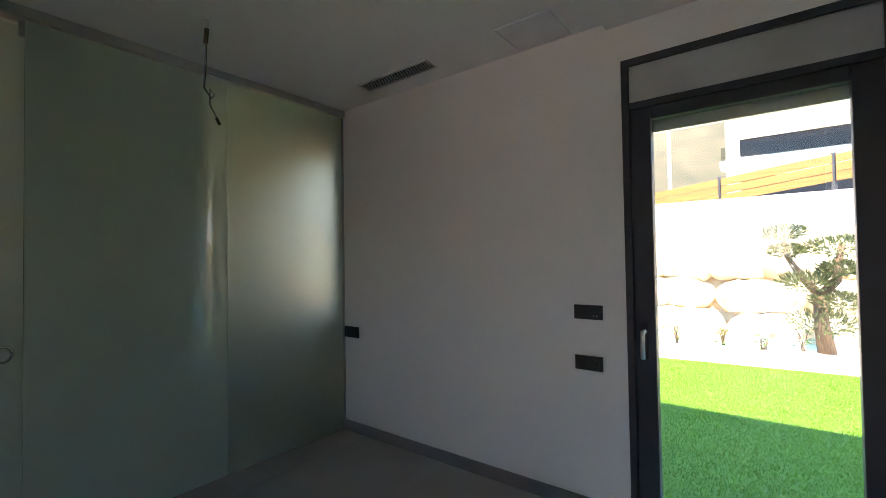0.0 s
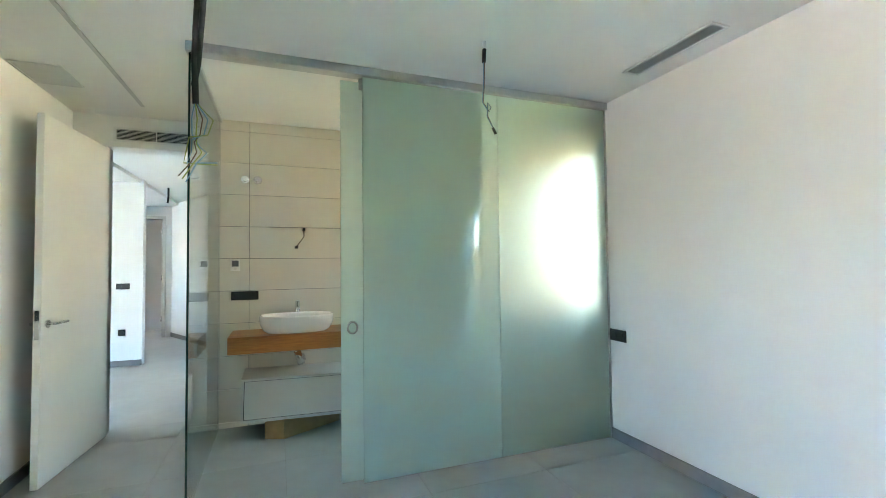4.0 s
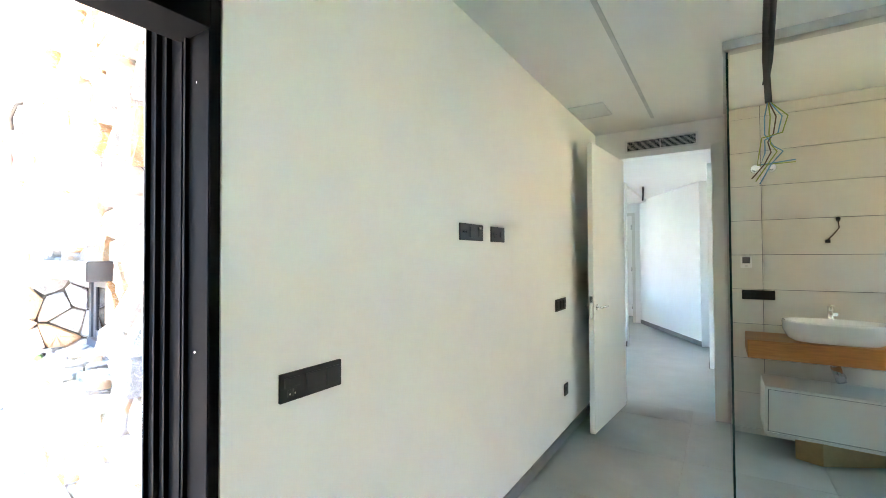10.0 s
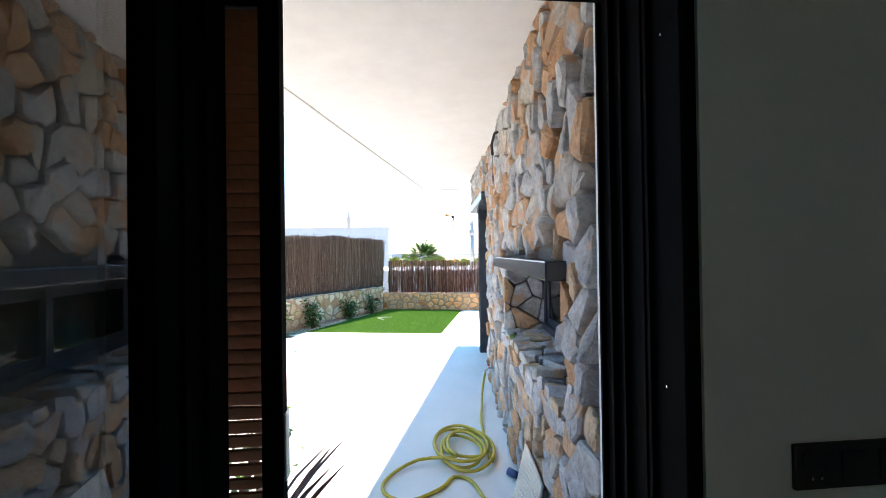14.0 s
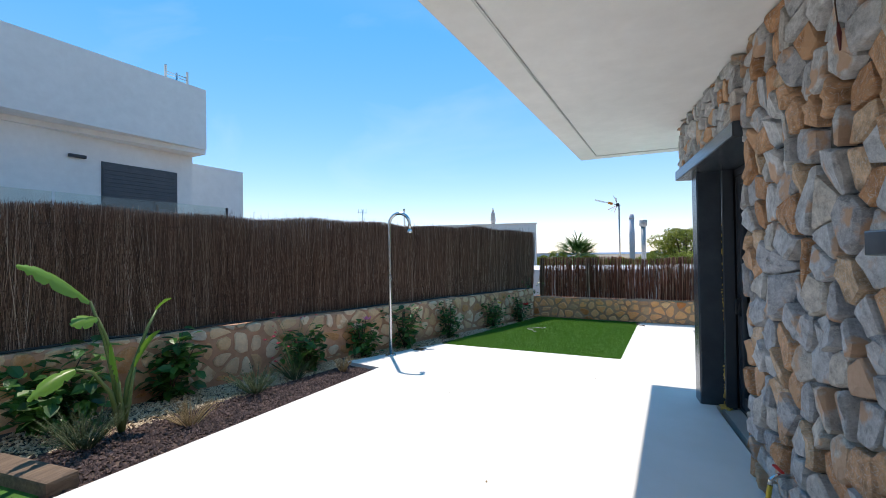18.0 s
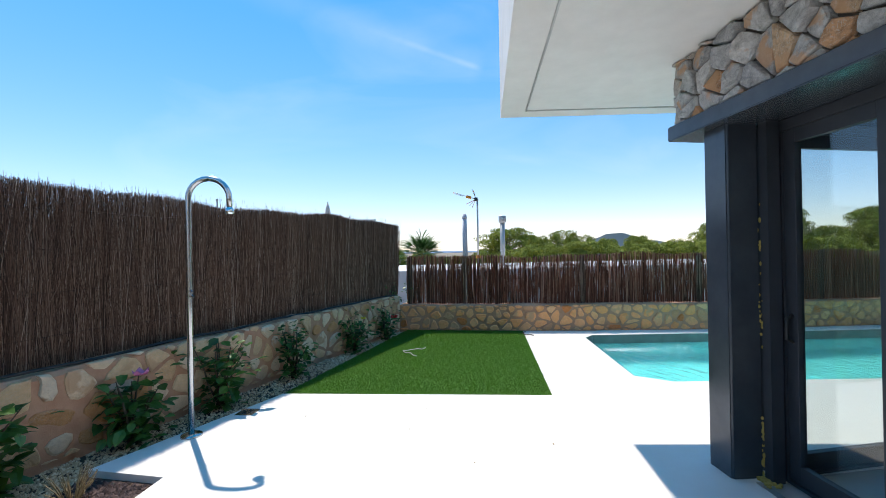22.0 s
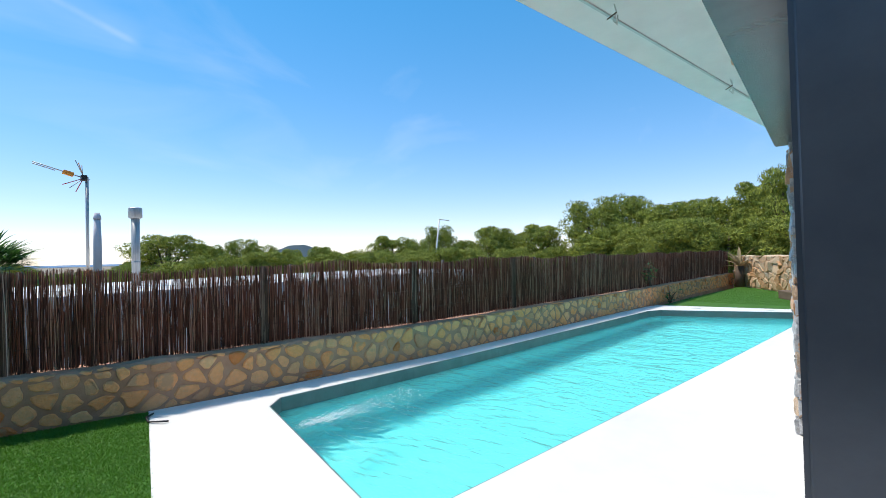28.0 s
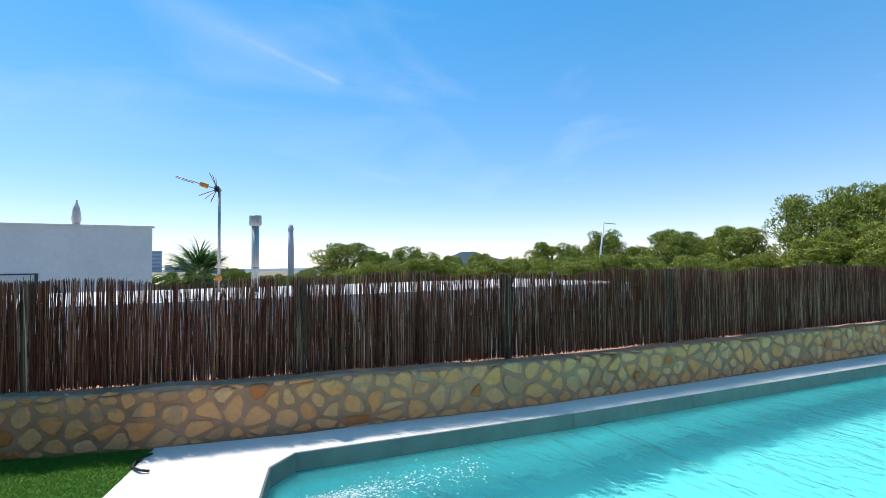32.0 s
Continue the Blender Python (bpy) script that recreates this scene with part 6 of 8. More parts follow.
# ---- neighbours and the distance ----
def house_left():
    """White two-storey neighbour: upper block over a recessed front, roller shutter, glass balustrade."""
    h = empty("neighbour_house", (-8.5, -9.0, -3.0), "white modern neighbouring house with a dark roller shutter", "house")
    part("upper_block", box(-10.55, -3.0, -13.0, -8.0, 3.80, 5.17), M_render, h)
    sl = prism([(-10.54, -8.02), (-3.0, -9.0), (-3.0, -13), (-10.54, -13)], 3.70, 3.80)
    part("soffit_step", sl, M_render, h)
    part("lower_wall", box(-10.53, -3.0, -13.0, -8.5, -3.0, 3.70), M_render, h)
    wn2 = part("window", box(-10.17, -8.71, -8.53, -8.485, 0.9, 3.27), M_shutter, h, "closed dark roller shutter")
    for i in range(28):
        part("slat", box(-10.15, -8.73, -8.485, -8.472, 0.95 + i * 0.08, 1.026 + i * 0.08, bevel=0.004), M_shutter, wn2)
    part("wall_lamp", box(-8.45, -8.18, -8.50, -8.43, 3.26, 3.32, bevel=0.01), M_anthracite, h, "dark wall lamp")
    part("side_block", box(-12.2, -10.56, -12.5, -8.95, -3.0, 3.65), M_render, h)
    part("terrace_slab", box(-10.53, -3.0, -8.47, -7.2, 0.9, 1.3), M_render, h)
    for x in (-10.5, -9.0, -7.5, -6.0):
        part("balustrade_pane", box(x, x + 1.46, -7.25, -7.235, 1.3, 2.43), M_rail_glass, h)
        if x < -10:
            part("balustrade_post", box(x - 0.02, x + 0.0, -7.27, -7.21, 1.3, 2.43), M_anthracite, h)
    mast = part("roof_antenna", tube([(-10.15, -8.45, 5.1), (-10.15, -8.45, 5.52)], 0.02, sides=8), M_steel, h)
    for dx in (-0.24, 0.24):
        part("reflector", box(-10.15 + dx - 0.018, -10.15 + dx + 0.018, -8.47, -8.43, 5.16, 5.62), M_cabinet, mast)
    for z in (5.34, 5.42, 5.48):
        part("element", tube([(-10.39, -8.45, z), (-9.91, -8.45, z)], 0.008, sides=5), M_steel, mast)
    return h


nb = house_left()
nb.matrix_basis = Matrix.Translation((-10.55, -8.0, 0)) @ Matrix.Rotation(radians(-15), 4, "Z") @ Matrix.Translation((10.55, 8.0, 0)) @ nb.matrix_basis


def house_far():
    """Low white neighbour beyond the fences, with a closed parasol on its roof."""
    h = empty("neighbour_house", (-31, -5, -3.0), "low white neighbouring house with a flat roof", "house")
    part("wall", prism([(-31.1, -1.13), (-31.1, -17.0), (-40.0, -17.0), (-40.0, -5.5)], -3.0, 3.27), M_render, h)
    win = part("window", box(-31.12, -31.06, -9.0, -5.1, -1.5, 1.24), M_shutter, h)
    part("shutter_panel", box(-31.055, -31.0, -6.3, -5.2, -1.5, 1.18), M_cabinet, win)
    part("coping", prism([(-31.05, -1.08), (-31.05, -17.0), (-31.5, -17.0), (-31.5, -1.08)], 3.27, 3.33), M_render, h)
    w2 = part("low_wing", box(-17.6, -13.6, -1.6, 9.5, -3.0, 0.92), M_render, h)
    return h


house_far()
par = empty("closed_parasol", (-31.6, -4.0, 3.27), "closed cream parasol standing on a flat roof", "parasol")
part("pole", tube([(-31.6, -4.0, 3.27), (-31.6, -4.0, 4.45)], 0.03, sides=8), M_steel, par)
part("canopy", tube([(-31.6, -4.0, 3.33), (-31.6, -4.0, 3.6), (-31.6, -4.0, 4.05), (-31.6, -4.0, 4.4)], [0.12, 0.18, 0.13, 0.03], sides=12), M_umbrella, par)

ant = empty("tv_antenna", (-15.9, 1.60, 0.92), "television antenna on a grey mast with an orange amplifier", "antenna")
part("mast", tube([(-15.9, 1.60, 0.92), (-15.9, 1.60, 2.76)], 0.024, sides=10), M_flue, ant)
part("boom", tube([(-15.9, 1.64, 2.72), (-15.9, 1.20, 2.85), (-15.9, 0.93, 2.93)], 0.010, sides=6), M_flue, ant)
part("boom", tube([(-15.93, 1.20, 2.83), (-15.93, 0.93, 2.91)], 0.008, sides=6), M_flue, ant)
part("amplifier", merge(None, box(-0.035, 0.035, -0.07, 0.07, -0.035, 0.035, bevel=0.012), pose(-15.9, 1.36, 2.80, -16)), M_orange, ant, "orange antenna amplifier")
for k in range(3):
    part("reflector", tube([(-15.9 - 0.03 * k, 1.56, 2.76), (-15.84 - 0.05 * k, 1.44 + 0.05 * k, 3.02 - 0.03 * k)], 0.007, sides=5), M_orange if k == 1 else M_flue, ant)
    part("reflector", tube([(-15.9 - 0.03 * k, 1.56, 2.74), (-15.84 - 0.05 * k, 1.28 + 0.09 * k, 2.60 - 0.045 * k)], 0.007, sides=5), M_red if k != 1 else M_flue, ant)
part("junction_box", box(-15.95, -15.85, 1.52, 1.60, 2.70, 2.79, bevel=0.01), M_black_plastic, ant)
part("foot_clamp", box(-15.96, -15.84, 1.55, 1.65, 1.12, 1.2, bevel=0.01), M_orange, ant)

flue = empty("chimney_flue", (-15.43, 2.16, 0.92), "shiny stainless steel chimney flue with a rain cap", "chimney")
part("pipe", tube([(-15.43, 2.16, 0.92), (-15.43, 2.16, 2.08)], 0.062, sides=18), M_flue, flue)
part("sleeve", tube([(-15.43, 2.16, 1.30), (-15.43, 2.16, 1.34)], 0.066, sides=18), M_flue, flue)
part("rain_cap", tube([(-15.43, 2.16, 2.06), (-15.43, 2.16, 2.08), (-15.43, 2.16, 2.23), (-15.43, 2.16, 2.245)], [0.075, 0.10, 0.10, 0.09], sides=20), M_flue, flue)
pole2 = empty("vent_pole", (-31.8, -10.4, 3.2), "thin metal vent pole on a roof", "pole")
part("pole", tube([(-31.8, -10.4, 3.2), (-31.8, -10.4, 4.5)], 0.04, sides=8), M_flue, pole2)
part("cap", tube([(-31.8, -10.4, 4.5), (-31.8, -10.4, 4.65)], 0.07, sides=10), M_flue, pole2)
ant2 = empty("tv_antenna", (-31.8, -13.6, 3.2), "small television antenna on a roof", "antenna")
part("mast", tube([(-31.8, -13.6, 3.2), (-31.8, -13.6, 4.7)], 0.02, sides=8), M_steel, ant2)
part("boom", tube([(-31.8, -14.0, 4.5), (-31.8, -13.2, 4.45)], 0.02, sides=5), M_steel, ant2)
for k in range(4):
    part("element", tube([(-31.8, -13.95 + k * 0.2, 4.3), (-31.8, -13.9 + k * 0.2, 4.75)], 0.012, sides=4), M_steel, ant2)

lamp = empty("street_lamp", (-30.0, 26.0, -3.0), "thin white leaning street lamp among the pines", "street lamp")
part("pole", tube([(-30.0, 25.6, -3.0), (-30.0, 26.04, 0.87), (-30.0, 26.65, 4.3)], [0.09, 0.07, 0.05], sides=8), M_cabinet, lamp)
part("arm", tube([(-30.0, 26.65, 4.3), (-30.0, 27.9, 4.25)], 0.035, sides=6), M_cabinet, lamp)


def pine(seed, h, spread, low):
    """A pine at the origin: leaning trunk, limbs, a crown of separate puffs of needle tufts with gaps between."""
    rg = random.Random(seed)
    root = empty("pine_tree", (0, 0, 0))
    tr = bmesh.new()
    top = Vector((rg.gauss(0, h * 0.05), rg.gauss(0, h * 0.05), h * 0.9))
    tube([(0, 0, -0.2), top * 0.45 + Vector((rg.gauss(0, 0.2), rg.gauss(0, 0.2), 0)), top], [h * 0.035, h * 0.026, h * 0.008], tr, 8)
    puffs = []
    for i in range(46):
        z = low + (0.95 - low) * (i + rg.random()) / 46
        r = spread * math.sqrt(max(0.05, 1 - ((z - 0.52) / 0.50) ** 2))
        a = i * 2.4 + rg.uniform(-0.5, 0.5)
        rr = r * rg.uniform(0.45, 0.88)
        puffs.append((Vector((math.cos(a) * rr, math.sin(a) * rr, h * z)), spread * rg.uniform(0.24, 0.42)))
    for c, s in puffs[::2]:
        f = rg.uniform(0.35, 0.75)
        tube([top * f, top * f * 0.4 + c * 0.6 + Vector((0, 0, -0.1)), c], [h * 0.012, h * 0.008, h * 0.003], tr, 5, caps=False)
    verts, faces = [], []
    for c, s in puffs:
        bumps = [Vector((rg.gauss(0, 1), rg.gauss(0, 1), rg.gauss(0, 0.7))).normalized() for _ in range(5)]
        for _ in range(420):
            d = Vector((rg.gauss(0, 1), rg.gauss(0, 1), rg.gauss(0.25, 0.9))).normalized()
            swell = 0.72 + 0.38 * max(0.0, max(d.dot(q) for q in bumps)) ** 3
            p = c + Vector((d.x, d.y, d.z * 0.72)) * s * swell * rg.uniform(0.72, 1.04)
            tang = d.cross(Vector((rg.gauss(0, 1), rg.gauss(0, 1), rg.gauss(0, 1)))).normalized()
            way = (tang + d * 0.35 + Vector((0, 0, 0.5))).normalized()
            side = way.cross(d + Vector((rg.gauss(0, 0.3), rg.gauss(0, 0.3), rg.gauss(0, 0.3)))).normalized()
            ln, w = h * rg.uniform(0.020, 0.036), h * 0.0050
            k = len(verts)
            verts += [tuple(p - side * w), tuple(p + side * w), tuple(p + way * ln)]
            faces.append((k, k + 1, k + 2))
    part("trunk", tr, M_bark, root)
    me = bpy.data.meshes.new("crown")
    me.from_pydata(verts, [], faces)
    me.materials.append(M_pine)
    cr = new("crown", me)
    cr.parent = root
    return tagged(root, "rounded green Aleppo pine beyond the fence", "tree", "pines beyond the fence")


PINE_H, PINE_R = (6.0, 7.0, 6.5, 8.0), (2.1, 2.0, 2.4, 2.2)
pines = [pine(81 + i, PINE_H[i], PINE_R[i], (0.30, 0.26, 0.34, 0.22)[i]) for i in range(4)]
# place, height and crown radius of the tall pines, then of the lower growth before them
TALL = [(-44.0, 11.4, 6.6, 3.3), (-41.3, 13.3, 5.8, 1.4), (-44.2, 16.9, 6.2, 1.9), (-45.1, 19.7, 5.7, 1.5), (-46.0, 22.5, 5.5, 1.6), (-46.1, 26.1, 5.8, 1.9), (-43.5, 28.2, 5.1, 1.8), (-37.3, 28.0, 6.5, 2.4),
        (-38.5, 32.6, 6.2, 1.9), (-32.7, 29.8, 7.1, 1.9), (-33.4, 34.5, 6.0, 2.0), (-28.9, 32.8, 7.1, 2.5), (-29.4, 37.3, 6.7, 1.9), (-25.5, 34.9, 7.2, 2.5), (-20.1, 34.5, 8.7, 2.9), (-18.4, 37.2, 9.1, 2.6)]
TALL += [(-15.2, 35.0, 8.0, 2.4), (-13.5, 37.3, 8.5, 2.7), (-11.5, 38.7, 8.2, 2.5), (-9.5, 36.8, 9.2, 2.3), (-7.9, 34.9, 9.6, 2.5), (-6.2, 36.9, 8.3, 2.5), (-4.9, 34.8, 8.3, 2.8), (-2.0, 36.0, 8.8, 2.8), (1.0, 34.0, 9.0, 2.8)]
rg = random.Random(85)
LOW = []
for i in range(18):
    f = i / 17
    LOW.append((-39.5 + 16.5 * f + rg.uniform(-1.5, 1.5), 11.0 + 23.0 * f + rg.uniform(-1.0, 1.0), 4.9 + rg.uniform(-0.4, 0.25), 2.1))
for i in range(12):
    f = i / 11
    LOW.append((-19.2 + 14.5 * f, 31.0 + 2.5 * f + rg.uniform(-1.5, 1.5), 6.1 + rg.uniform(-0.5, 0.5), 2.4))
LOW += [(-36.1, -1.0, 4.31, 1.1), (-41.2, -0.5, 3.99, 1.1), (-39.2, 0.5, 4.57, 1.1), (-37.2, 2.3, 4.53, 1.1), (-42.2, 3.4, 4.22, 1.1), (-40.1, 4.5, 3.97, 1.1), (-38.0, 5.4, 4.04, 1.1), (-35.8, 6.6, 4.32, 1.1)]
first = {}
for i, (x, y, hh, rr) in enumerate(TALL + LOW):
    k = (i * 7 + i // 3) % 4
    wide = rr / PINE_R[k] * 0.97
    m = pose(x, y, -3.0, 0, 0, rg.uniform(0, 360)) @ Matrix.Diagonal((wide, wide, hh / PINE_H[k] / 1.03, 1))
    if k in first:
        copy_thing(pines[k], m)
    else:
        first[k] = m
for k, m in first.items():
    pines[k].matrix_basis = m

palm = empty("palm_tree", (-25.0, 0.95, -3.0), "green fan palm beyond the white roof", "palm")
part("trunk", tube([(-25, 0.95, -3), (-25, 0.95, 1.0)], [0.22, 0.17], sides=10), M_bark, palm)
rg = random.Random(86)
for i in range(64):
    a, el = rg.uniform(0, 6.28), rg.uniform(-0.6, 1.45)
    way = Vector((math.cos(a) * math.cos(el), math.sin(a) * math.cos(el), math.sin(el)))
    side = way.cross(Vector((0, 0, 1))).normalized()
    bm = bmesh.new()
    c = Vector((-25, 0.95, 1.0)) + way * rg.uniform(0.25, 0.85)
    for k in range(11):
        b2 = (k - 5) * 0.2
        w2 = (way * math.cos(b2) + side * math.sin(b2)).normalized()
        leaf(bm, c, w2, w2.cross(Vector((0.1, 0.2, 1))), rg.uniform(0.6, 0.85), 0.06, 0.35, 0.3)
    part("frond", bm, M_leaf, palm)

def tower(x, y, w, h, label):
    t = empty("tower_block", (x, y, -2.6), label, "building")
    part("wall", box(x - w / 2, x + w / 2, y - w / 2, y + w / 2, -2.6, h), M_far_tower, t)
    floors = max(4, int(h / 6))
    for i in range(floors):
        z = h * (i + 0.3) / floors
        part("window_band", box(x + w / 2 - 0.1, x + w / 2 + 0.25, y - w * 0.42, y + w * 0.42, z, z + h / floors * 0.5), M_far_window, t)
    return t


tower(-800, -83, 13, 30, "slim far-off high-rise tower in haze")
tower(-796, -94, 9, 26, "far-off tower block in haze")
for x, y, w, h in [(-780, -66, 9, 8), (-800, -58, 12, 6), (-790, -48, 10, 14), (-800, -40, 13, 11), (-770, -30, 10, 9)]:
    tower(x, y, w, h, "pale far-off apartment block in haze")
stack = empty("chimney_stack", (-38.4, 5.97, -3.0), "slender pale mauve-grey chimney stack beyond the fence", "chimney")
part("shaft", tube([(-38.4, 5.97, -3.0), (-38.4, 5.97, 2.6), (-38.4, 5.97, 3.9)], [0.22, 0.20, 0.16], sides=10), M_stack, stack)
part("cap", tube([(-38.4, 5.97, 3.9), (-38.4, 5.97, 4.0), (-38.4, 5.97, 4.28)], [0.19, 0.19, 0.13], sides=10), M_stack, stack)
bm = bmesh.new()
prev = None
for i in range(31):
    y = 230 + i * 8.5
    z = 3 + 21 * math.exp(-((y - 366) / 52) ** 2) + 5 * math.exp(-((y - 450) / 40) ** 2) + 0.7 * math.sin(i * 1.9)
    ring2 = [bm.verts.new((-600, y, -3)), bm.verts.new((-620, y, z)), bm.verts.new((-700, y, -3))]
    if prev:
        for a, b2 in ((0, 1), (1, 2)):
            bm.faces.new((prev[a], ring2[a], ring2[b2], prev[b2]))
    prev = ring2
structure("far_hill", flip(bm), M_far_hill, "hazy wooded hill on the horizon", "hill")
tower(-420, 6, 30, 1.0, "long low pale building near the sea")

# ---- bedroom: glass bathroom screen ----
screen = empty("glass_screen", (0.05, Y_G, 0), "frosted and clear glass screen round the bathroom with a steel top rail", "glass screen", kind="structure")
part("top_rail", box(0.03, X_E, Y_G - 0.03, Y_G + 0.055, CEIL - 0.055, CEIL - 0.001, bevel=0.004), M_aluminium, screen, "satin steel top rail")
part("side_pane", box(0.045, 0.055, Y_G, Y_B, 0.004, CEIL - 0.03), M_clear_glass, screen, "clear glass side pane")
part("pane_edge", box(0.0445, 0.0555, Y_G - 0.004, Y_G, 0.004, CEIL - 0.055), M_glass_edge, screen)
part("side_rail", box(0.035, 0.065, Y_G + 0.055, Y_B, CEIL - 0.03, CEIL - 0.001), M_aluminium, screen)
part("fixed_pane", box(1.99, X_E - 0.012, Y_G + 0.004, Y_G + 0.014, 0.004, CEIL - 0.055), M_frosted, screen, "fixed frosted glass pane")
part("middle_pane", box(1.02, 1.986, Y_G + 0.004, Y_G + 0.014, 0.004, CEIL - 0.055), M_frosted_slide, screen, "second frosted glass pane")
slide = part("sliding_pane", box(0.885, 1.88, Y_G + 0.036, Y_G + 0.046, 0.012, CEIL - 0.08), M_frosted_slide, screen, "sliding frosted glass pane")
ringp = [(0.955 + 0.030 * math.cos(a), Y_G + 0.030, 0.965 + 0.036 * math.sin(a)) for a in [i * math.pi / 14 for i in range(29)]]
part("finger_ring", tube(ringp, 0.007, sides=8), M_chrome, slide, "round chrome finger pull")
for x in (1.06, 1.72):
    part("roller_clamp", box(x - 0.06, x + 0.06, Y_G + 0.030, Y_G + 0.052, CEIL - 0.13, CEIL - 0.056, bevel=0.004), M_aluminium, slide)
part("wall_profile", box(X_E - 0.014, X_E - 0.001, Y_G - 0.008, Y_G + 0.022, 0.0, CEIL - 0.055, bevel=0.002), M_aluminium, screen)

# ---- bathroom things ----
vanity = empty("vanity_shelf", (0.62, Y_B, 0.75), "thick orange oak vanity shelf fixed to the tiled wall", "vanity shelf")
part("shelf", box(0.155, 1.06, 3.44, Y_B - 0.002, 0.685, 0.815, bevel=0.004), M_oak, vanity)
part("front_edge_line", box(0.157, 1.058, 3.4385, 3.4405, 0.809, 0.8135), M_oak, vanity)


def basin():
    """An oval countertop bowl."""
    bm = bmesh.new()
    rows = [(0.80, 0.0), (0.90, 0.02), (0.985, 0.07), (1.0, 0.125), (0.99, 0.14), (0.955, 0.14), (0.93, 0.12), (0.85, 0.05), (0.6, 0.025), (0.0, 0.02)]
    prev = None
    for f, z in rows:
        r2 = [bm.verts.new((math.copysign(abs(math.cos(a)) ** 0.75, math.cos(a)) * 0.295 * f, math.copysign(abs(math.sin(a)) ** 0.8, math.sin(a)) * 0.18 * f, z)) for a in [k * math.pi / 20 for k in range(40)]]
        if prev:
            for k in range(40):
                bm.faces.new((prev[k], prev[(k + 1) % 40], r2[(k + 1) % 40], r2[k])).smooth = True
        prev = r2
    bmesh.ops.remove_doubles(bm, verts=bm.verts, dist=1e-4)
    bmesh.ops.recalc_face_normals(bm, faces=bm.faces)
    return bm


sink = empty("wash_basin", (0.665, 3.63, 0.815), "oval white ceramic countertop wash basin", "wash basin")
part("bowl", merge(None, basin(), Matrix.Translation((0.665, 3.63, 0.815))), M_ceramic, sink)
part("waste", tube([(0.665, 3.63, 0.8345), (0.665, 3.63, 0.839)], 0.022, sides=16), M_chrome, sink)
tap2 = empty("basin_tap", (0.675, 3.835, 0.815), "tall chrome basin tap on the oak shelf", "tap")
part("body", tube([(0.675, 3.83, 0.815), (0.675, 3.83, 1.045)], [0.022, 0.020], sides=14), M_chrome, tap2)
part("spout", merge(None, box(-0.017, 0.017, -0.15, 0.0, -0.011, 0.011, bevel=0.004), Matrix.Translation((0.675, 3.83, 1.0))), M_chrome, tap2)
part("lever", merge(None, box(-0.013, 0.013, -0.07, 0.01, -0.004, 0.004, bevel=0.002), Matrix.Translation((0.675, 3.82, 1.055))), M_chrome, tap2)
trap = empty("basin_trap", (0.70, 3.72, 0.55), "chrome siphon under the vanity shelf", "siphon")
part("pipe", tube([(0.665, 3.66, 0.69), (0.665, 3.66, 0.60), (0.69, 3.68, 0.56), (0.72, 3.74, 0.555), (0.72, Y_B, 0.56)], 0.019, sides=12), M_chrome, trap)
part("bottle", tube([(0.665, 3.66, 0.64), (0.70, 3.67, 0.53)], 0.030, sides=12), M_chrome, trap)

cab = empty("drawer_cabinet", (0.60, 3.65, 0.16), "pale lacquered vanity drawer cabinet leaning under the shelf", "drawer cabinet")
cabm = Matrix.Translation((0.245, 3.46, 0.155)) @ Matrix.Rotation(radians(1.2), 4, "Y")
part("carcass", merge(None, box(0, 0.79, 0.02, 0.40, 0, 0.335, bevel=0.003), cabm), M_cabinet, cab)
bm = bmesh.new()
for a in ((0, 0.79, 0, 0.018), (0, 0.79, 0.317, 0.335), (0, 0.018, 0.018, 0.317), (0.772, 0.79, 0.018, 0.317)):
    box(a[0], a[1], -0.004, 0.018, a[2], a[3], bm)
part("front_frame", merge(None, bm, cabm), M_cabinet, cab)
part("drawer_front", merge(None, box(0.024, 0.766, 0.002, 0.018, 0.024, 0.311, bevel=0.003), cabm), M_cabinet, cab)
# near-black sheet that paints the shade in the joint round the drawer
part("gap_shade_panel", merge(None, box(0.019, 0.771, 0.012, 0.0185, 0.019, 0.316), cabm), M_gap_shade, cab)
wedge = bmesh.new()
prism([(0.42, 3.50), (0.56, 3.44), (1.02, 3.70), (0.95, 3.82)], 0.004, 0.15, wedge)
for v in wedge.verts:
    if v.co.z > 0.1 and v.co.x < 0.7:
        v.co.z = 0.15
    if v.co.z < 0.1 and v.co.x < 0.7:
        v.co.z = 0.004
thing("cardboard_box", wedge, M_cardboard, "flat brown cardboard box propping up the drawer cabinet", "box")


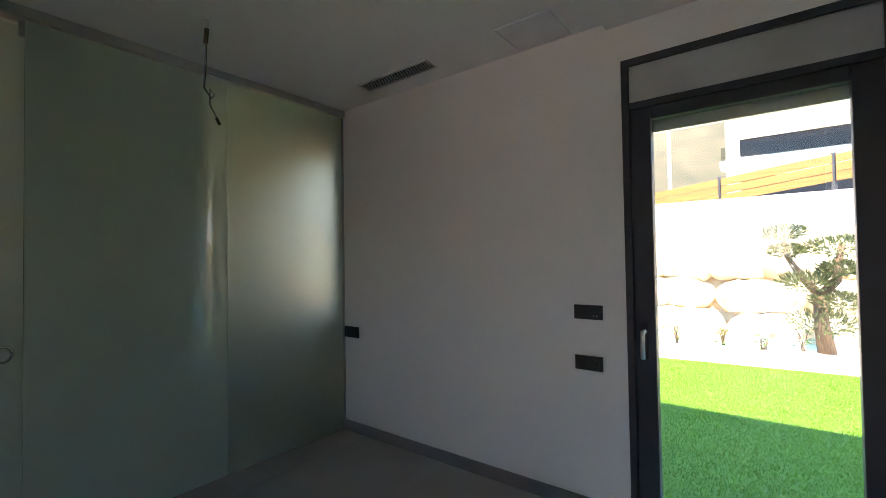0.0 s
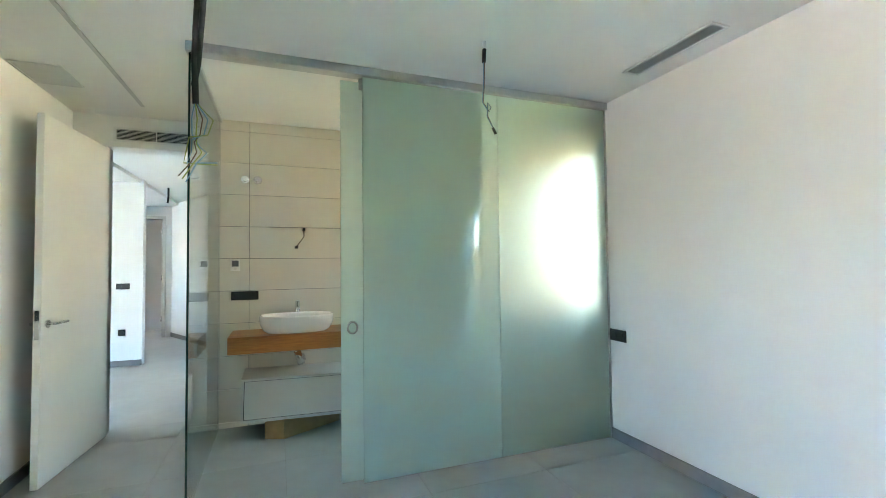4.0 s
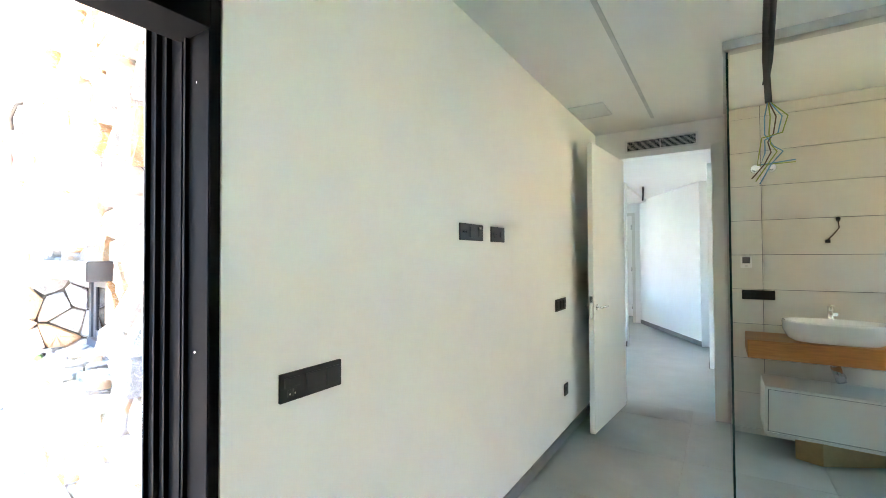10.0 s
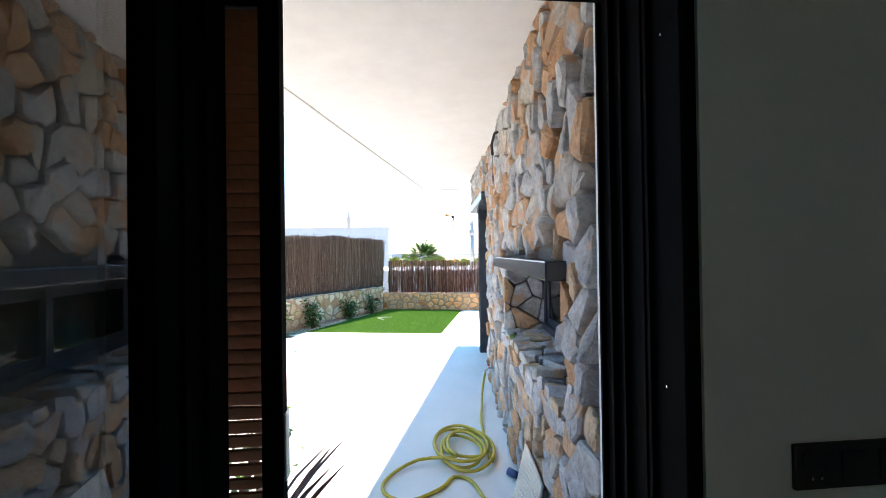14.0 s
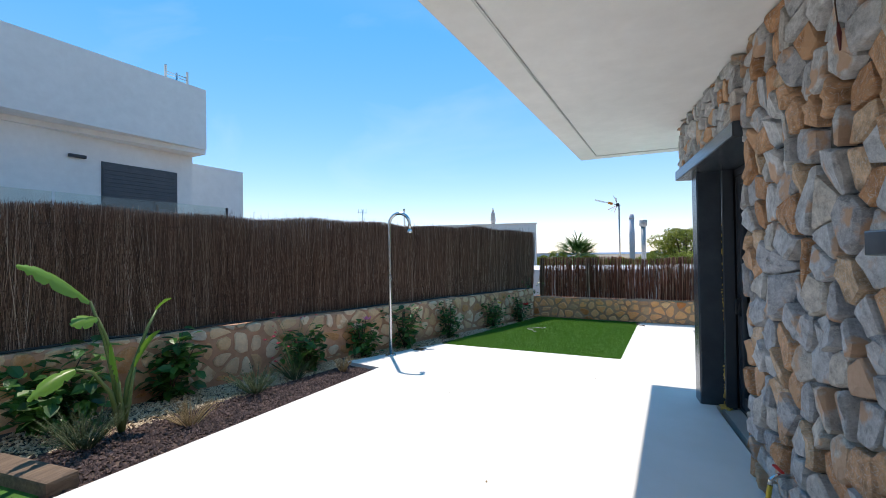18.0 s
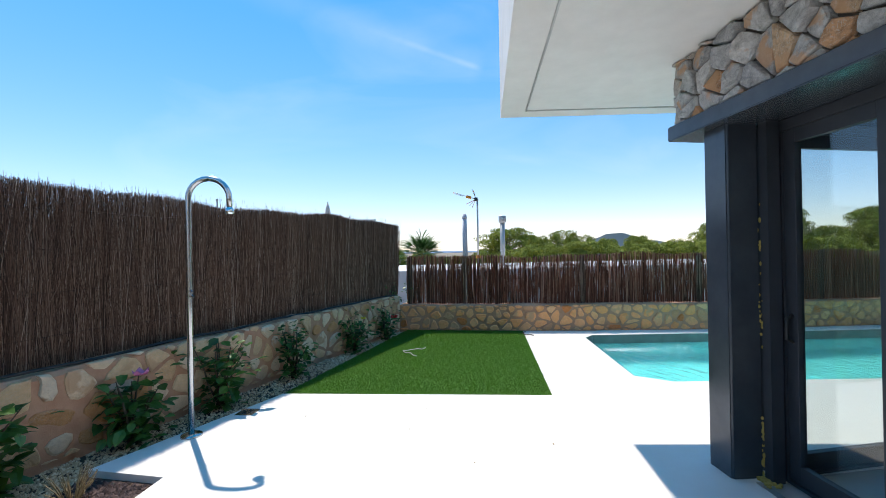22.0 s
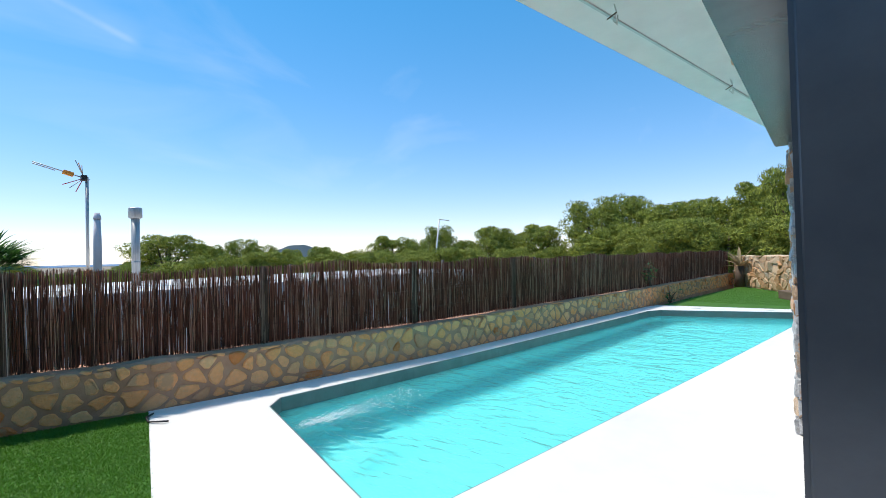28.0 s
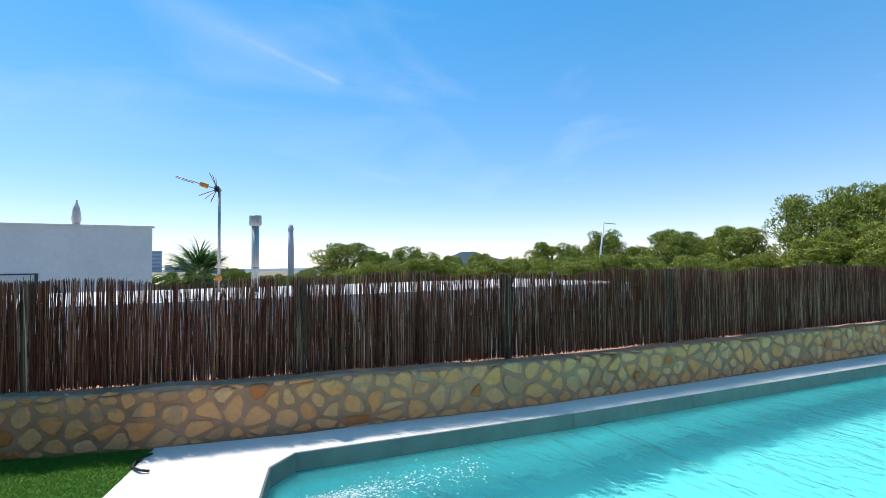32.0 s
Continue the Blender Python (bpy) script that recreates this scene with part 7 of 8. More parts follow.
def plate(name, m, w, h, mods, label, category="switch"):
    """A black switch or socket plate; m: x along, y out, z up, origin at the plate's lower corner. mods: kinds."""
    root = empty(name, m @ Vector((0, 0, 0)), label, category)
    part("frame", fbox(m, 0, w, 0, 0.009, 0, h, 0.0025), M_black_plastic, root)
    n = len(mods)
    for i, k in enumerate(mods):
        a, b2 = w * i / n + 0.012, w * (i + 1) / n - 0.012
        c = (a + b2) / 2
        if k == "rocker":
            part("rocker", merge(None, box(a, b2, 0.009, 0.014, 0.014, h - 0.014, bevel=0.0015), m), M_black_plastic, root)
        elif k == "socket":
            bm = tube([m @ Vector((c, 0.009, h / 2)), m @ Vector((c, 0.013, h / 2))], min(0.021, h * 0.33), sides=20)
            s = part("socket", bm, M_black_plastic, root)
            # pin holes are solid discs, with the shade of a hole as their colour
            for d in (-0.0095, 0.0095):
                part("pin_hole_disc", tube([m @ Vector((c + d, 0.0125, h / 2)), m @ Vector((c + d, 0.0135, h / 2))], 0.0028, sides=8), M_gap_shade, s)
        elif k == "blind":
            s = part("rocker", merge(None, box(a, b2, 0.009, 0.014, h * 0.5, h - 0.014, bevel=0.0015), m), M_black_plastic, root)
            for q in (0.33, 0.67):
                part("arrow_key", merge(None, box(a + (b2 - a) * q - 0.006, a + (b2 - a) * q + 0.006, 0.009, 0.013, 0.014, h * 0.42, bevel=0.001), m), M_black_plastic, s)
                part("arrow_mark", merge(None, box(a + (b2 - a) * q - 0.002, a + (b2 - a) * q + 0.002, 0.013, 0.0136, h * 0.24, h * 0.30), m), M_cabinet, s)
        elif k == "data":
            part("data_port", merge(None, box(c - 0.012, c + 0.012, 0.009, 0.0125, h * 0.25, h * 0.75, bevel=0.001), m), M_black_plastic, root)
            part("paper_tag", merge(None, box(c - 0.012, c + 0.012, 0.0125, 0.0130, h * 0.72, h * 0.84), m), M_cabinet, root)
        elif k == "coax":
            for d in (-0.012, 0.012):
                part("coax_port", tube([m @ Vector((c + d, 0.009, h / 2)), m @ Vector((c + d, 0.018, h / 2))], 0.0055, sides=10), M_black_plastic, root)
    return root


def on_west(y, z):
    return Matrix(((0, 1, 0, X_W), (1, 0, 0, y), (0, 0, 1, z), (0, 0, 0, 1)))


def on_east(y, z):
    return Matrix(((0, -1, 0, X_E), (-1, 0, 0, y), (0, 0, 1, z), (0, 0, 0, 1)))


def on_south_face(x, y, z):
    return Matrix(((1, 0, 0, x), (0, -1, 0, y), (0, 0, 1, z), (0, 0, 0, 1)))


plate("switch_plate", on_west(0.38, 1.01), 0.23, 0.082, ["blind", "rocker", "rocker"], "black triple switch with a blind control on the white wall")
plate("socket_plate", on_west(1.37, 1.50), 0.232, 0.082, ["coax", "rocker", "data"], "black television and data outlet on the white wall", "socket")
plate("socket_plate", on_west(1.70, 1.50), 0.165, 0.082, ["socket", "socket"], "black double power socket on the white wall", "socket")
plate("switch_plate", on_west(2.76, 1.01), 0.235, 0.09, ["rocker", "rocker", "rocker"], "black triple light switch beside the open door")
plate("socket_plate", on_west(2.95, 0.34), 0.085, 0.09, ["socket"], "single black power socket low on the wall", "socket")
plate("switch_plate", on_east(0.565, 1.04), 0.155, 0.078, ["rocker", "blind"], "black double switch beside the garden door")
plate("socket_plate", on_east(0.565, 0.765), 0.150, 0.078, ["rocker", "socket"], "black switch and socket beside the garden door", "socket")
plate("socket_plate", on_east(2.505, 0.755), 0.165, 0.088, ["rocker", "socket"], "black switch and socket beside the glass screen", "socket")
plate("switch_plate", on_south_face(0.14, Y_B, 1.07), 0.215, 0.075, ["rocker", "socket", "socket"], "black switch and socket strip on the tiled wall")
plate("switch_plate", on_south_face(-1.58, 6.97, 1.06), 0.16, 0.08, ["rocker", "rocker"], "black double switch on the hall wall")
plate("socket_plate", on_south_face(-1.55, 6.97, 0.42), 0.085, 0.085, ["socket"], "single black power socket on the hall wall", "socket")
plate("switch_plate", on_south_face(-1.86, 6.97, 1.06), 0.05, 0.085, ["rocker"], "narrow black switch near the hall corner")


def thermostat(m, label):
    root = empty("thermostat", m @ Vector((0, 0, 0)), label, "thermostat")
    part("body", fbox(m, 0, 0.075, 0, 0.018, 0, 0.10, 0.004), M_white_lacquer, root)
    part("display", fbox(m, 0.012, 0.063, 0.018, 0.0195, 0.038, 0.088, 0.001), M_shutter, root, "dark grey display")
    part("button", fbox(m, 0.028, 0.047, 0.018, 0.0205, 0.012, 0.022, 0.001), M_cabinet, root)


thermostat(on_south_face(0.135, Y_B, 1.32), "white thermostat with a dark display on the tiles")
thermostat(on_south_face(-1.72, 6.97, 1.44), "white thermostat on the hall wall")
for x in (0.245, 0.345):
    v = empty("shutoff_valve", (x, Y_B, 2.11), "round chrome shut-off valve on the tiled wall", "valve")
    part("rosette", tube([(x, Y_B - 0.001, 2.11), (x, Y_B - 0.012, 2.11)], [0.036, 0.032], sides=20), M_chrome, v)
    part("knob", tube([(x, Y_B - 0.012, 2.11), (x, Y_B - 0.045, 2.11)], [0.016, 0.019], sides=12), M_chrome, v)
w = empty("wall_lamp_wire", (0.72, Y_B, 1.69), "loose lamp wires coming out of the tiled wall", "wire")
part("sleeve", tube([(0.73, Y_B, 1.69), (0.73, Y_B - 0.04, 1.69), (0.725, Y_B - 0.05, 1.67)], 0.011, sides=8), M_black_pipe, w)
part("wire", tube([(0.725, Y_B - 0.05, 1.675), (0.73, Y_B - 0.05, 1.62), (0.70, Y_B - 0.06, 1.575), (0.665, Y_B - 0.05, 1.53)], 0.004, sides=6), M_wire_brown, w)
part("connector", box(0.65, 0.68, Y_B - 0.06, Y_B - 0.04, 1.51, 1.535, bevel=0.003), M_black_plastic, w)
# concealed cistern plate and wall toilet glimpsed behind the screen
wc = empty("wall_toilet", (1.55, Y_B, 0.2), "white wall-hung toilet behind the frosted glass", "toilet")
bmw = merge(None, basin(), Matrix.Translation((1.55, 3.60, 0.28)) @ Matrix.Diagonal((0.62, 1.4, 1.0, 1)))
part("bowl", bmw, M_ceramic, wc)
part("rim_fixing", box(1.38, 1.72, Y_B - 0.06, Y_B - 0.001, 0.12, 0.40, bevel=0.02), M_ceramic, wc)
part("flush_plate", box(1.44, 1.68, Y_B - 0.012, Y_B, 0.98, 1.14, bevel=0.003), M_cabinet, wc)

# ---- bedroom door ----
door = empty("door_1", (-0.80, 4.05, 0), "white flush bedroom door standing open with a chrome handle", "door", kind="structure")
hinge = Matrix.Translation((-0.80, 4.045, 0)) @ Matrix.Rotation(radians(-95), 4, "Z")
part("leaf", merge(None, box(0.0, 0.875, -0.02, 0.02, 0.008, 2.335, bevel=0.002), hinge), M_white_lacquer, door)
for s in (-1, 1):
    hn = part("handle", merge(None, tube([(0.81, 0.02 * s, 1.01), (0.81, 0.065 * s, 1.01), (0.80, 0.07 * s, 1.01), (0.68, 0.07 * s, 1.01)], 0.009, sides=10), hinge), M_chrome, door, "chrome lever handle")
    part("rosette", merge(None, tube([(0.81, 0.019 * s, 1.01), (0.81, 0.028 * s, 1.01)], 0.025, sides=18), hinge), M_chrome, hn)
part("lock_plate", merge(None, box(0.8745, 0.8765, -0.012, 0.012, 0.92, 1.10), hinge), M_chrome, door, "chrome lock plate on the door edge")
for z in (0.25, 1.15, 2.1):
    part("hinge", tube([(-0.805, 4.03, z), (-0.805, 4.03, z + 0.09)], 0.009, sides=8), M_chrome, door)
frame_d = empty("door_frame", (-0.43, 4.05, 0), "white lacquered frame of the bedroom door", "door frame", kind="structure")
part("jamb", box(-0.845, -0.80, 4.035, 4.185, 0, 2.40, bevel=0.003), M_white_lacquer, frame_d)
part("jamb", box(-0.06, 0.035, 4.035, 4.185, 0, 2.40, bevel=0.003), M_white_lacquer, frame_d)
part("head", box(-0.80, -0.06, 4.035, 4.185, 2.355, 2.40, bevel=0.003), M_white_lacquer, frame_d)
part("latch_plate", box(-0.062, -0.0585, 4.06, 4.09, 0.95, 1.10), M_chrome, frame_d)
far_door = empty("door_frame", (-2.0, 9.68, 0), "pale wooden frame of a far doorway", "door frame", kind="structure")
part("jamb", box(-2.40, -2.35, 9.66, 9.82, 0, 2.34, bevel=0.003), M_cabinet, far_door)
part("jamb", box(-1.62, -1.56, 9.66, 9.82, 0, 2.34, bevel=0.003), M_cabinet, far_door)
part("head", box(-2.40, -1.56, 9.66, 9.82, 2.30, 2.36, bevel=0.003), M_cabinet, far_door)
part("leaf", merge(None, box(0, 0.72, -0.02, 0.02, 0.01, 2.29, bevel=0.002), Matrix.Translation((-2.34, 9.83, 0)) @ Matrix.Rotation(radians(80), 4, "Z")), M_white_lacquer, far_door)
for z in (0.3, 1.1, 2.0):
    part("hinge", tube([(-1.63, 9.66, z), (-1.63, 9.66, z + 0.1)], 0.010, sides=8), M_chrome, far_door)

# ---- ceiling fittings ----
def vent(name, m, w, h, slats, label, two=False):
    """A slatted air grille; m: x along, y across, z out of the surface."""
    root = empty(name, m @ Vector((0, 0, 0)), label, "air vent")
    # near-black sheet in place of the shaded duct behind the slats
    part("backing", fbox(m, 0.012, w - 0.012, 0.012, h - 0.012, 0.0005, 0.002, 0), M_gap_shade, root)
    for a in ((0, w, 0, 0.016), (0, w, h - 0.016, h), (0, 0.016, 0.016, h - 0.016), (w - 0.016, w, 0.016, h - 0.016)):
        part("frame", fbox(m, *a, 0, 0.009, 0.002), M_vent_white, root)
    for i in range(slats):
        y = 0.016 + (h - 0.032) * (i + 0.5) / slats
        part("slat", fbox(m, 0.016, w - 0.016, y - 0.0014, y + 0.0014, 0.001, 0.004, 0), M_vent_white, root)
    if two:
        for f in (0.03, 0.5, 0.97):
            part("divider", fbox(m, w * f - 0.003, w * f + 0.003, 0.016, h - 0.016, 0.002, 0.009, 0), M_vent_white, root)
    return root


cm_down = lambda x, y, along_y=True: Matrix(((0, 1, 0, x), (1, 0, 0, y), (0, 0, -1, CEIL), (0, 0, 0, 1)))
vent("ceiling_vent", cm_down(2.65, 1.36), 0.64, 0.135, 7, "long slatted grey air vent in the ceiling")
vent("wall_vent", on_south_face(-0.76, 4.05, 2.405) @ Matrix(((1, 0, 0, 0), (0, 0, 1, 0), (0, 1, 0, 0), (0, 0, 0, 1))), 0.61, 0.12, 8, "white slatted air vent above the doorway", True)
for x0, x1, y0, y1 in ((-1.02, -0.75, 3.09, 3.44), (2.62, 2.92, 0.54, 0.86)):
    z = CEIL
    h2 = empty("ceiling_hatch", (x0, y0, z), "flush white access hatch in the ceiling", "hatch")
    part("panel", box(x0 + 0.012, x1 - 0.012, y0 + 0.012, y1 - 0.012, z - 0.006, z - 0.0005, bevel=0.001), M_vent_white, h2)
    for a in ((x0, x1, y0, y0 + 0.01), (x0, x1, y1 - 0.01, y1), (x0, x0 + 0.01, y0 + 0.01, y1 - 0.01), (x1 - 0.01, x1, y0 + 0.01, y1 - 0.01)):
        part("rim", box(*a, z - 0.008, z - 0.0005), M_vent_white, h2)
part("profile", box(-0.49, -0.465, 0.36, 3.735, CEIL - 0.006, CEIL - 0.0005), M_aluminium, empty("ceiling_light_slot", (-0.48, 2.0, CEIL), "thin aluminium light slot in the bedroom ceiling", "light profile"))

w1 = empty("ceiling_cable", (0.20, 1.87, CEIL), "thick black cable bundle with loose coloured wires", "cable")
rg = random.Random(91)
for dx in (-0.012, 0.016):
    part("white_sleeve", tube([(0.20 + dx, 1.87, CEIL + 0.01), (0.20 + dx, 1.87, CEIL - 0.07)], 0.011, sides=10), M_white_lacquer, w1)
part("black_tube", tube([(0.19, 1.87, CEIL - 0.06), (0.182, 1.875, 2.40), (0.178, 1.87, 2.25), (0.185, 1.87, 2.06)], 0.013, sides=10), M_black_pipe, w1)
part("black_tube", tube([(0.214, 1.87, CEIL - 0.05), (0.205, 1.87, 2.42), (0.192, 1.875, 2.24), (0.176, 1.875, 2.14)], 0.012, sides=10), M_black_pipe, w1)
for k, m in enumerate((M_wire_blue, M_wire_green, M_wire_brown, M_wire_blue, M_wire_green)):
    pts = [(0.183, 1.87, 2.07), (0.17 + 0.02 * k, 1.87 + 0.005 * k, 2.00), (0.17 + 0.015 * k, 1.88, 1.93), (0.20 - 0.01 * k, 1.875, 1.875 + 0.01 * k), (0.23 - 0.02 * k, 1.87, 1.85), (0.19 - 0.012 * k, 1.865, 1.80), (0.15 - 0.014 * k, 1.87, 1.72 + 0.012 * k)]
    if k > 2:
        pts[-1] = (0.27, 1.87, 1.84 - 0.01 * k)
    part("wire", tube(pts, 0.0028, sides=5), m, w1)
bm = tube([(0.2 + 0.05 * math.cos(a), 1.87 + 0.05 * math.sin(a), CEIL - 0.0015) for a in [i * 0.5 for i in range(13)]], 0.002, sides=4)
part("hole_rim", bm, M_grout, w1)
w2 = empty("ceiling_cable", (1.61, 1.95, CEIL), "thin loose lamp cable hanging from the ceiling", "cable")
part("white_sleeve", tube([(1.61, 1.95, CEIL + 0.01), (1.61, 1.95, CEIL - 0.05)], 0.011, sides=10), M_white_lacquer, w2)
part("black_tube", tube([(1.61, 1.95, CEIL - 0.045), (1.605, 1.95, 2.50)], 0.012, sides=8), M_black_pipe, w2)
for dx, m in ((0.0, M_wire_blue), (0.006, M_wire_brown)):
    part("wire", tube([(1.605 + dx, 1.95, 2.51), (1.60 + dx, 1.95, 2.36), (1.595 + dx, 1.955, 2.27), (1.63 + dx, 1.95, 2.22), (1.65, 1.955, 2.25), (1.625, 1.95, 2.27), (1.62 + dx, 1.95, 2.19), (1.66, 1.95, 2.125)], 0.0026, sides=5), m, w2)
part("connector", tube([(1.655, 1.95, 2.13), (1.675, 1.95, 2.095)], 0.008, sides=8), M_black_plastic, w2)
w3 = empty("hall_ceiling_cable", (-1.10, 7.6, 2.6), "short black cable end hanging in the hall", "cable")
part("cable", tube([(-1.10, 7.6, 2.6), (-1.10, 7.6, 2.45), (-1.11, 7.6, 2.36)], 0.014, sides=8), M_black_pipe, w3)

# ---- garden door ----
def garden_door():
    root = empty("door_2", (X_E + 0.1, -0.22, 0), "dark aluminium glazed garden door with a grey shutter box", "door", kind="structure")
    y0, y1 = -0.72, 0.29
    part("jamb", box(X_E - 0.006, X_E + 0.16, y1 - 0.035, y1, 0, 2.395, bevel=0.003), M_anthracite, root)
    part("jamb", box(X_E - 0.006, X_E + 0.16, y0, y0 + 0.035, 0, 2.395, bevel=0.003), M_anthracite, root)
    part("head", box(X_E - 0.006, X_E + 0.16, y0 + 0.035, y1 - 0.035, 2.36, 2.395, bevel=0.003), M_anthracite, root)
    part("shutter_box", box(X_E + 0.012, X_E + 0.16, y0 + 0.035, y1 - 0.035, 2.17, 2.36, bevel=0.004), M_concrete_grey, root, "grey shutter box cover")
    part("transom", box(X_E + 0.004, X_E + 0.12, y0 + 0.035, y1 - 0.035, 2.135, 2.17, bevel=0.003), M_anthracite, root)
    lf = part("leaf", box(X_E + 0.01, X_E + 0.075, y1 - 0.135, y1 - 0.037, 0.02, 2.133, bevel=0.006), M_anthracite, root)
    part("stile", box(X_E + 0.01, X_E + 0.075, y0 + 0.037, y0 + 0.135, 0.02, 2.133, bevel=0.006), M_anthracite, lf)
    part("rail", box(X_E + 0.01, X_E + 0.075, y0 + 0.135, y1 - 0.135, 2.07, 2.133, bevel=0.006), M_anthracite, lf)
    part("rail", box(X_E + 0.01, X_E + 0.075, y0 + 0.135, y1 - 0.135, 0.02, 0.12, bevel=0.006), M_anthracite, lf)
    part("pane", box(X_E + 0.040, X_E + 0.046, y0 + 0.13, y1 - 0.13, 0.115, 2.075), M_clear_glass, lf)
    part("shutter_edge", box(X_E + 0.10, X_E + 0.13, y0 + 0.04, y1 - 0.04, 2.02, 2.135), M_aluminium, root, "edge of the rolled-up shutter")
    part("handle_plate", box(X_E - 0.004, X_E + 0.012, y1 - 0.10, y1 - 0.07, 0.86, 1.04, bevel=0.004), M_black_plastic, lf)
    part("handle", tube([(X_E + 0.0, y1 - 0.085, 1.0), (X_E - 0.045, y1 - 0.085, 1.0), (X_E - 0.05, y1 - 0.085, 0.98), (X_E - 0.05, y1 - 0.085, 0.87)], 0.011, sides=8), M_aluminium, lf, "satin lever handle")
    part("threshold", box(X_E, X_E + 0.35, y0, y1, -0.03, 0.018, bevel=0.003), M_aluminium, root)


garden_door()

# ---- terrace door of the bedroom: frame, leaf swung into the room, louvred shutter ----
TM = local_frame(Vector((-1.20, 0.20, 0)), Vector((0, -1, 0)), Vector((-1, 0, 0)))
td = empty("door_3", (-1.2, -0.3, 0), "dark aluminium terrace door with its glazed leaf swung open into the room", "glazed door", kind="structure")
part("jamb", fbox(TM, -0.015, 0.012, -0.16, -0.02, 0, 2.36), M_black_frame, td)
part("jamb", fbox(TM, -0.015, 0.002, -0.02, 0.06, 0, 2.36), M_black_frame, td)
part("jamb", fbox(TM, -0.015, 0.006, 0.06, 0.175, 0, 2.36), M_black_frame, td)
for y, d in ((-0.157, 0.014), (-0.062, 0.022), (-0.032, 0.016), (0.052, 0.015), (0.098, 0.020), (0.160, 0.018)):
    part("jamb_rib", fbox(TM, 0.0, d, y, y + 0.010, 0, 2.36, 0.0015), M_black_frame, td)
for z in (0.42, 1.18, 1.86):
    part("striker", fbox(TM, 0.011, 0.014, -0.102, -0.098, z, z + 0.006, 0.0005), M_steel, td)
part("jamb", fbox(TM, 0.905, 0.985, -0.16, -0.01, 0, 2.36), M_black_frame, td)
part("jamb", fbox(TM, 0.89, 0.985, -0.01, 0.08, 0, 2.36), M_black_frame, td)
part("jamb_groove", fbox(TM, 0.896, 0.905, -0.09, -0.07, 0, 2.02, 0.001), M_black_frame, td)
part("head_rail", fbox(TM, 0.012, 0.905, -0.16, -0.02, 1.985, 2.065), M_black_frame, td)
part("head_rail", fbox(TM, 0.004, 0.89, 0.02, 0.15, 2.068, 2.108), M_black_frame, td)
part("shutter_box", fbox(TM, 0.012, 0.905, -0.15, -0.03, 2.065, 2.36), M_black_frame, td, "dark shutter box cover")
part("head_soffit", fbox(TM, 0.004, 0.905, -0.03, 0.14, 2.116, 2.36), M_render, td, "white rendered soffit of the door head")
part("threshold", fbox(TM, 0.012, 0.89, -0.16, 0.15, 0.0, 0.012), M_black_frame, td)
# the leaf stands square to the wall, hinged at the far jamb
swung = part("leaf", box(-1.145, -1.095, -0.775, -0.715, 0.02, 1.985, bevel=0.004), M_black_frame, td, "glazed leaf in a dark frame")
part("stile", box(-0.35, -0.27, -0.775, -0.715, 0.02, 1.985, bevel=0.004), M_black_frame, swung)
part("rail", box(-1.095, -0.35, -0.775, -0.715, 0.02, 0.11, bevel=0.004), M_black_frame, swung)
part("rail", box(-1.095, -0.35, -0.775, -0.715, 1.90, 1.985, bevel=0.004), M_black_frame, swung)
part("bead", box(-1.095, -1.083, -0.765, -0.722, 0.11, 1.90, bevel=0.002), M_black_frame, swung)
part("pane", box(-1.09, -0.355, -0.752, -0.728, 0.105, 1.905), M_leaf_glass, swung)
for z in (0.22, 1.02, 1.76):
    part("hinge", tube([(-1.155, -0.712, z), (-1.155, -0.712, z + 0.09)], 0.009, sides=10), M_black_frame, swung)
structure("wall_pier", box(-1.262, X_W, -1.75, -0.79, 0, 2.38), M_plaster, "white painted wall beside the terrace door", "wall")
shut = empty("louvre_shutter", TM @ Vector((1.2, 0.1, 0)), "brown stained wooden louvre shutter in a dark frame", "shutter")
part("stile", fbox(TM, 0.78, 0.825, 0.085, 0.125, 0.02, 2.05), M_black_frame, shut)
part("stile", fbox(TM, 1.80, 1.86, 0.085, 0.125, 0.02, 2.05), M_black_frame, shut)
part("rail", fbox(TM, 0.825, 1.80, 0.085, 0.125, 0.02, 0.09), M_black_frame, shut)
part("rail", fbox(TM, 0.825, 1.80, 0.085, 0.125, 1.99, 2.05), M_black_frame, shut)
slat_me = mesh("slat", box(-0.487, 0.487, -0.0225, 0.0225, -0.003, 0.003, bevel=0.001), M_wood_louvre)
for i in range(61):
    sl = new("slat", slat_me)
    sl.parent = shut
    sl.matrix_parent_inverse = parent_inverse(shut)
    sl.matrix_basis = TM @ Matrix.Translation((1.3125, 0.105, 0.108 + i * 0.031)) @ Matrix.Rotation(radians(-52), 4, "X")
part("keeper", fbox(TM, 0.774, 0.782, 0.09, 0.12, 0.95, 1.10, 0.002), M_steel, shut)

# bathroom window
bw = empty("window_1", (X_E + 0.2, 3.08, 0.98), "dark aluminium bathroom window with bronze-tinted glass", "window", kind="structure")
for a in ((2.66, 2.71, 0.94, 2.36), (3.77, 3.82, 0.94, 2.36), (2.71, 3.77, 0.94, 0.99), (2.71, 3.77, 2.31, 2.36)):
    part("window_frame", box(X_E + 0.12, X_E + 0.18, a[0], a[1], a[2], a[3], bevel=0.003), M_anthracite, bw)
part("pane", box(X_E + 0.147, X_E + 0.153, 2.705, 3.775, 0.985, 2.315), M_bath_glass, bw)

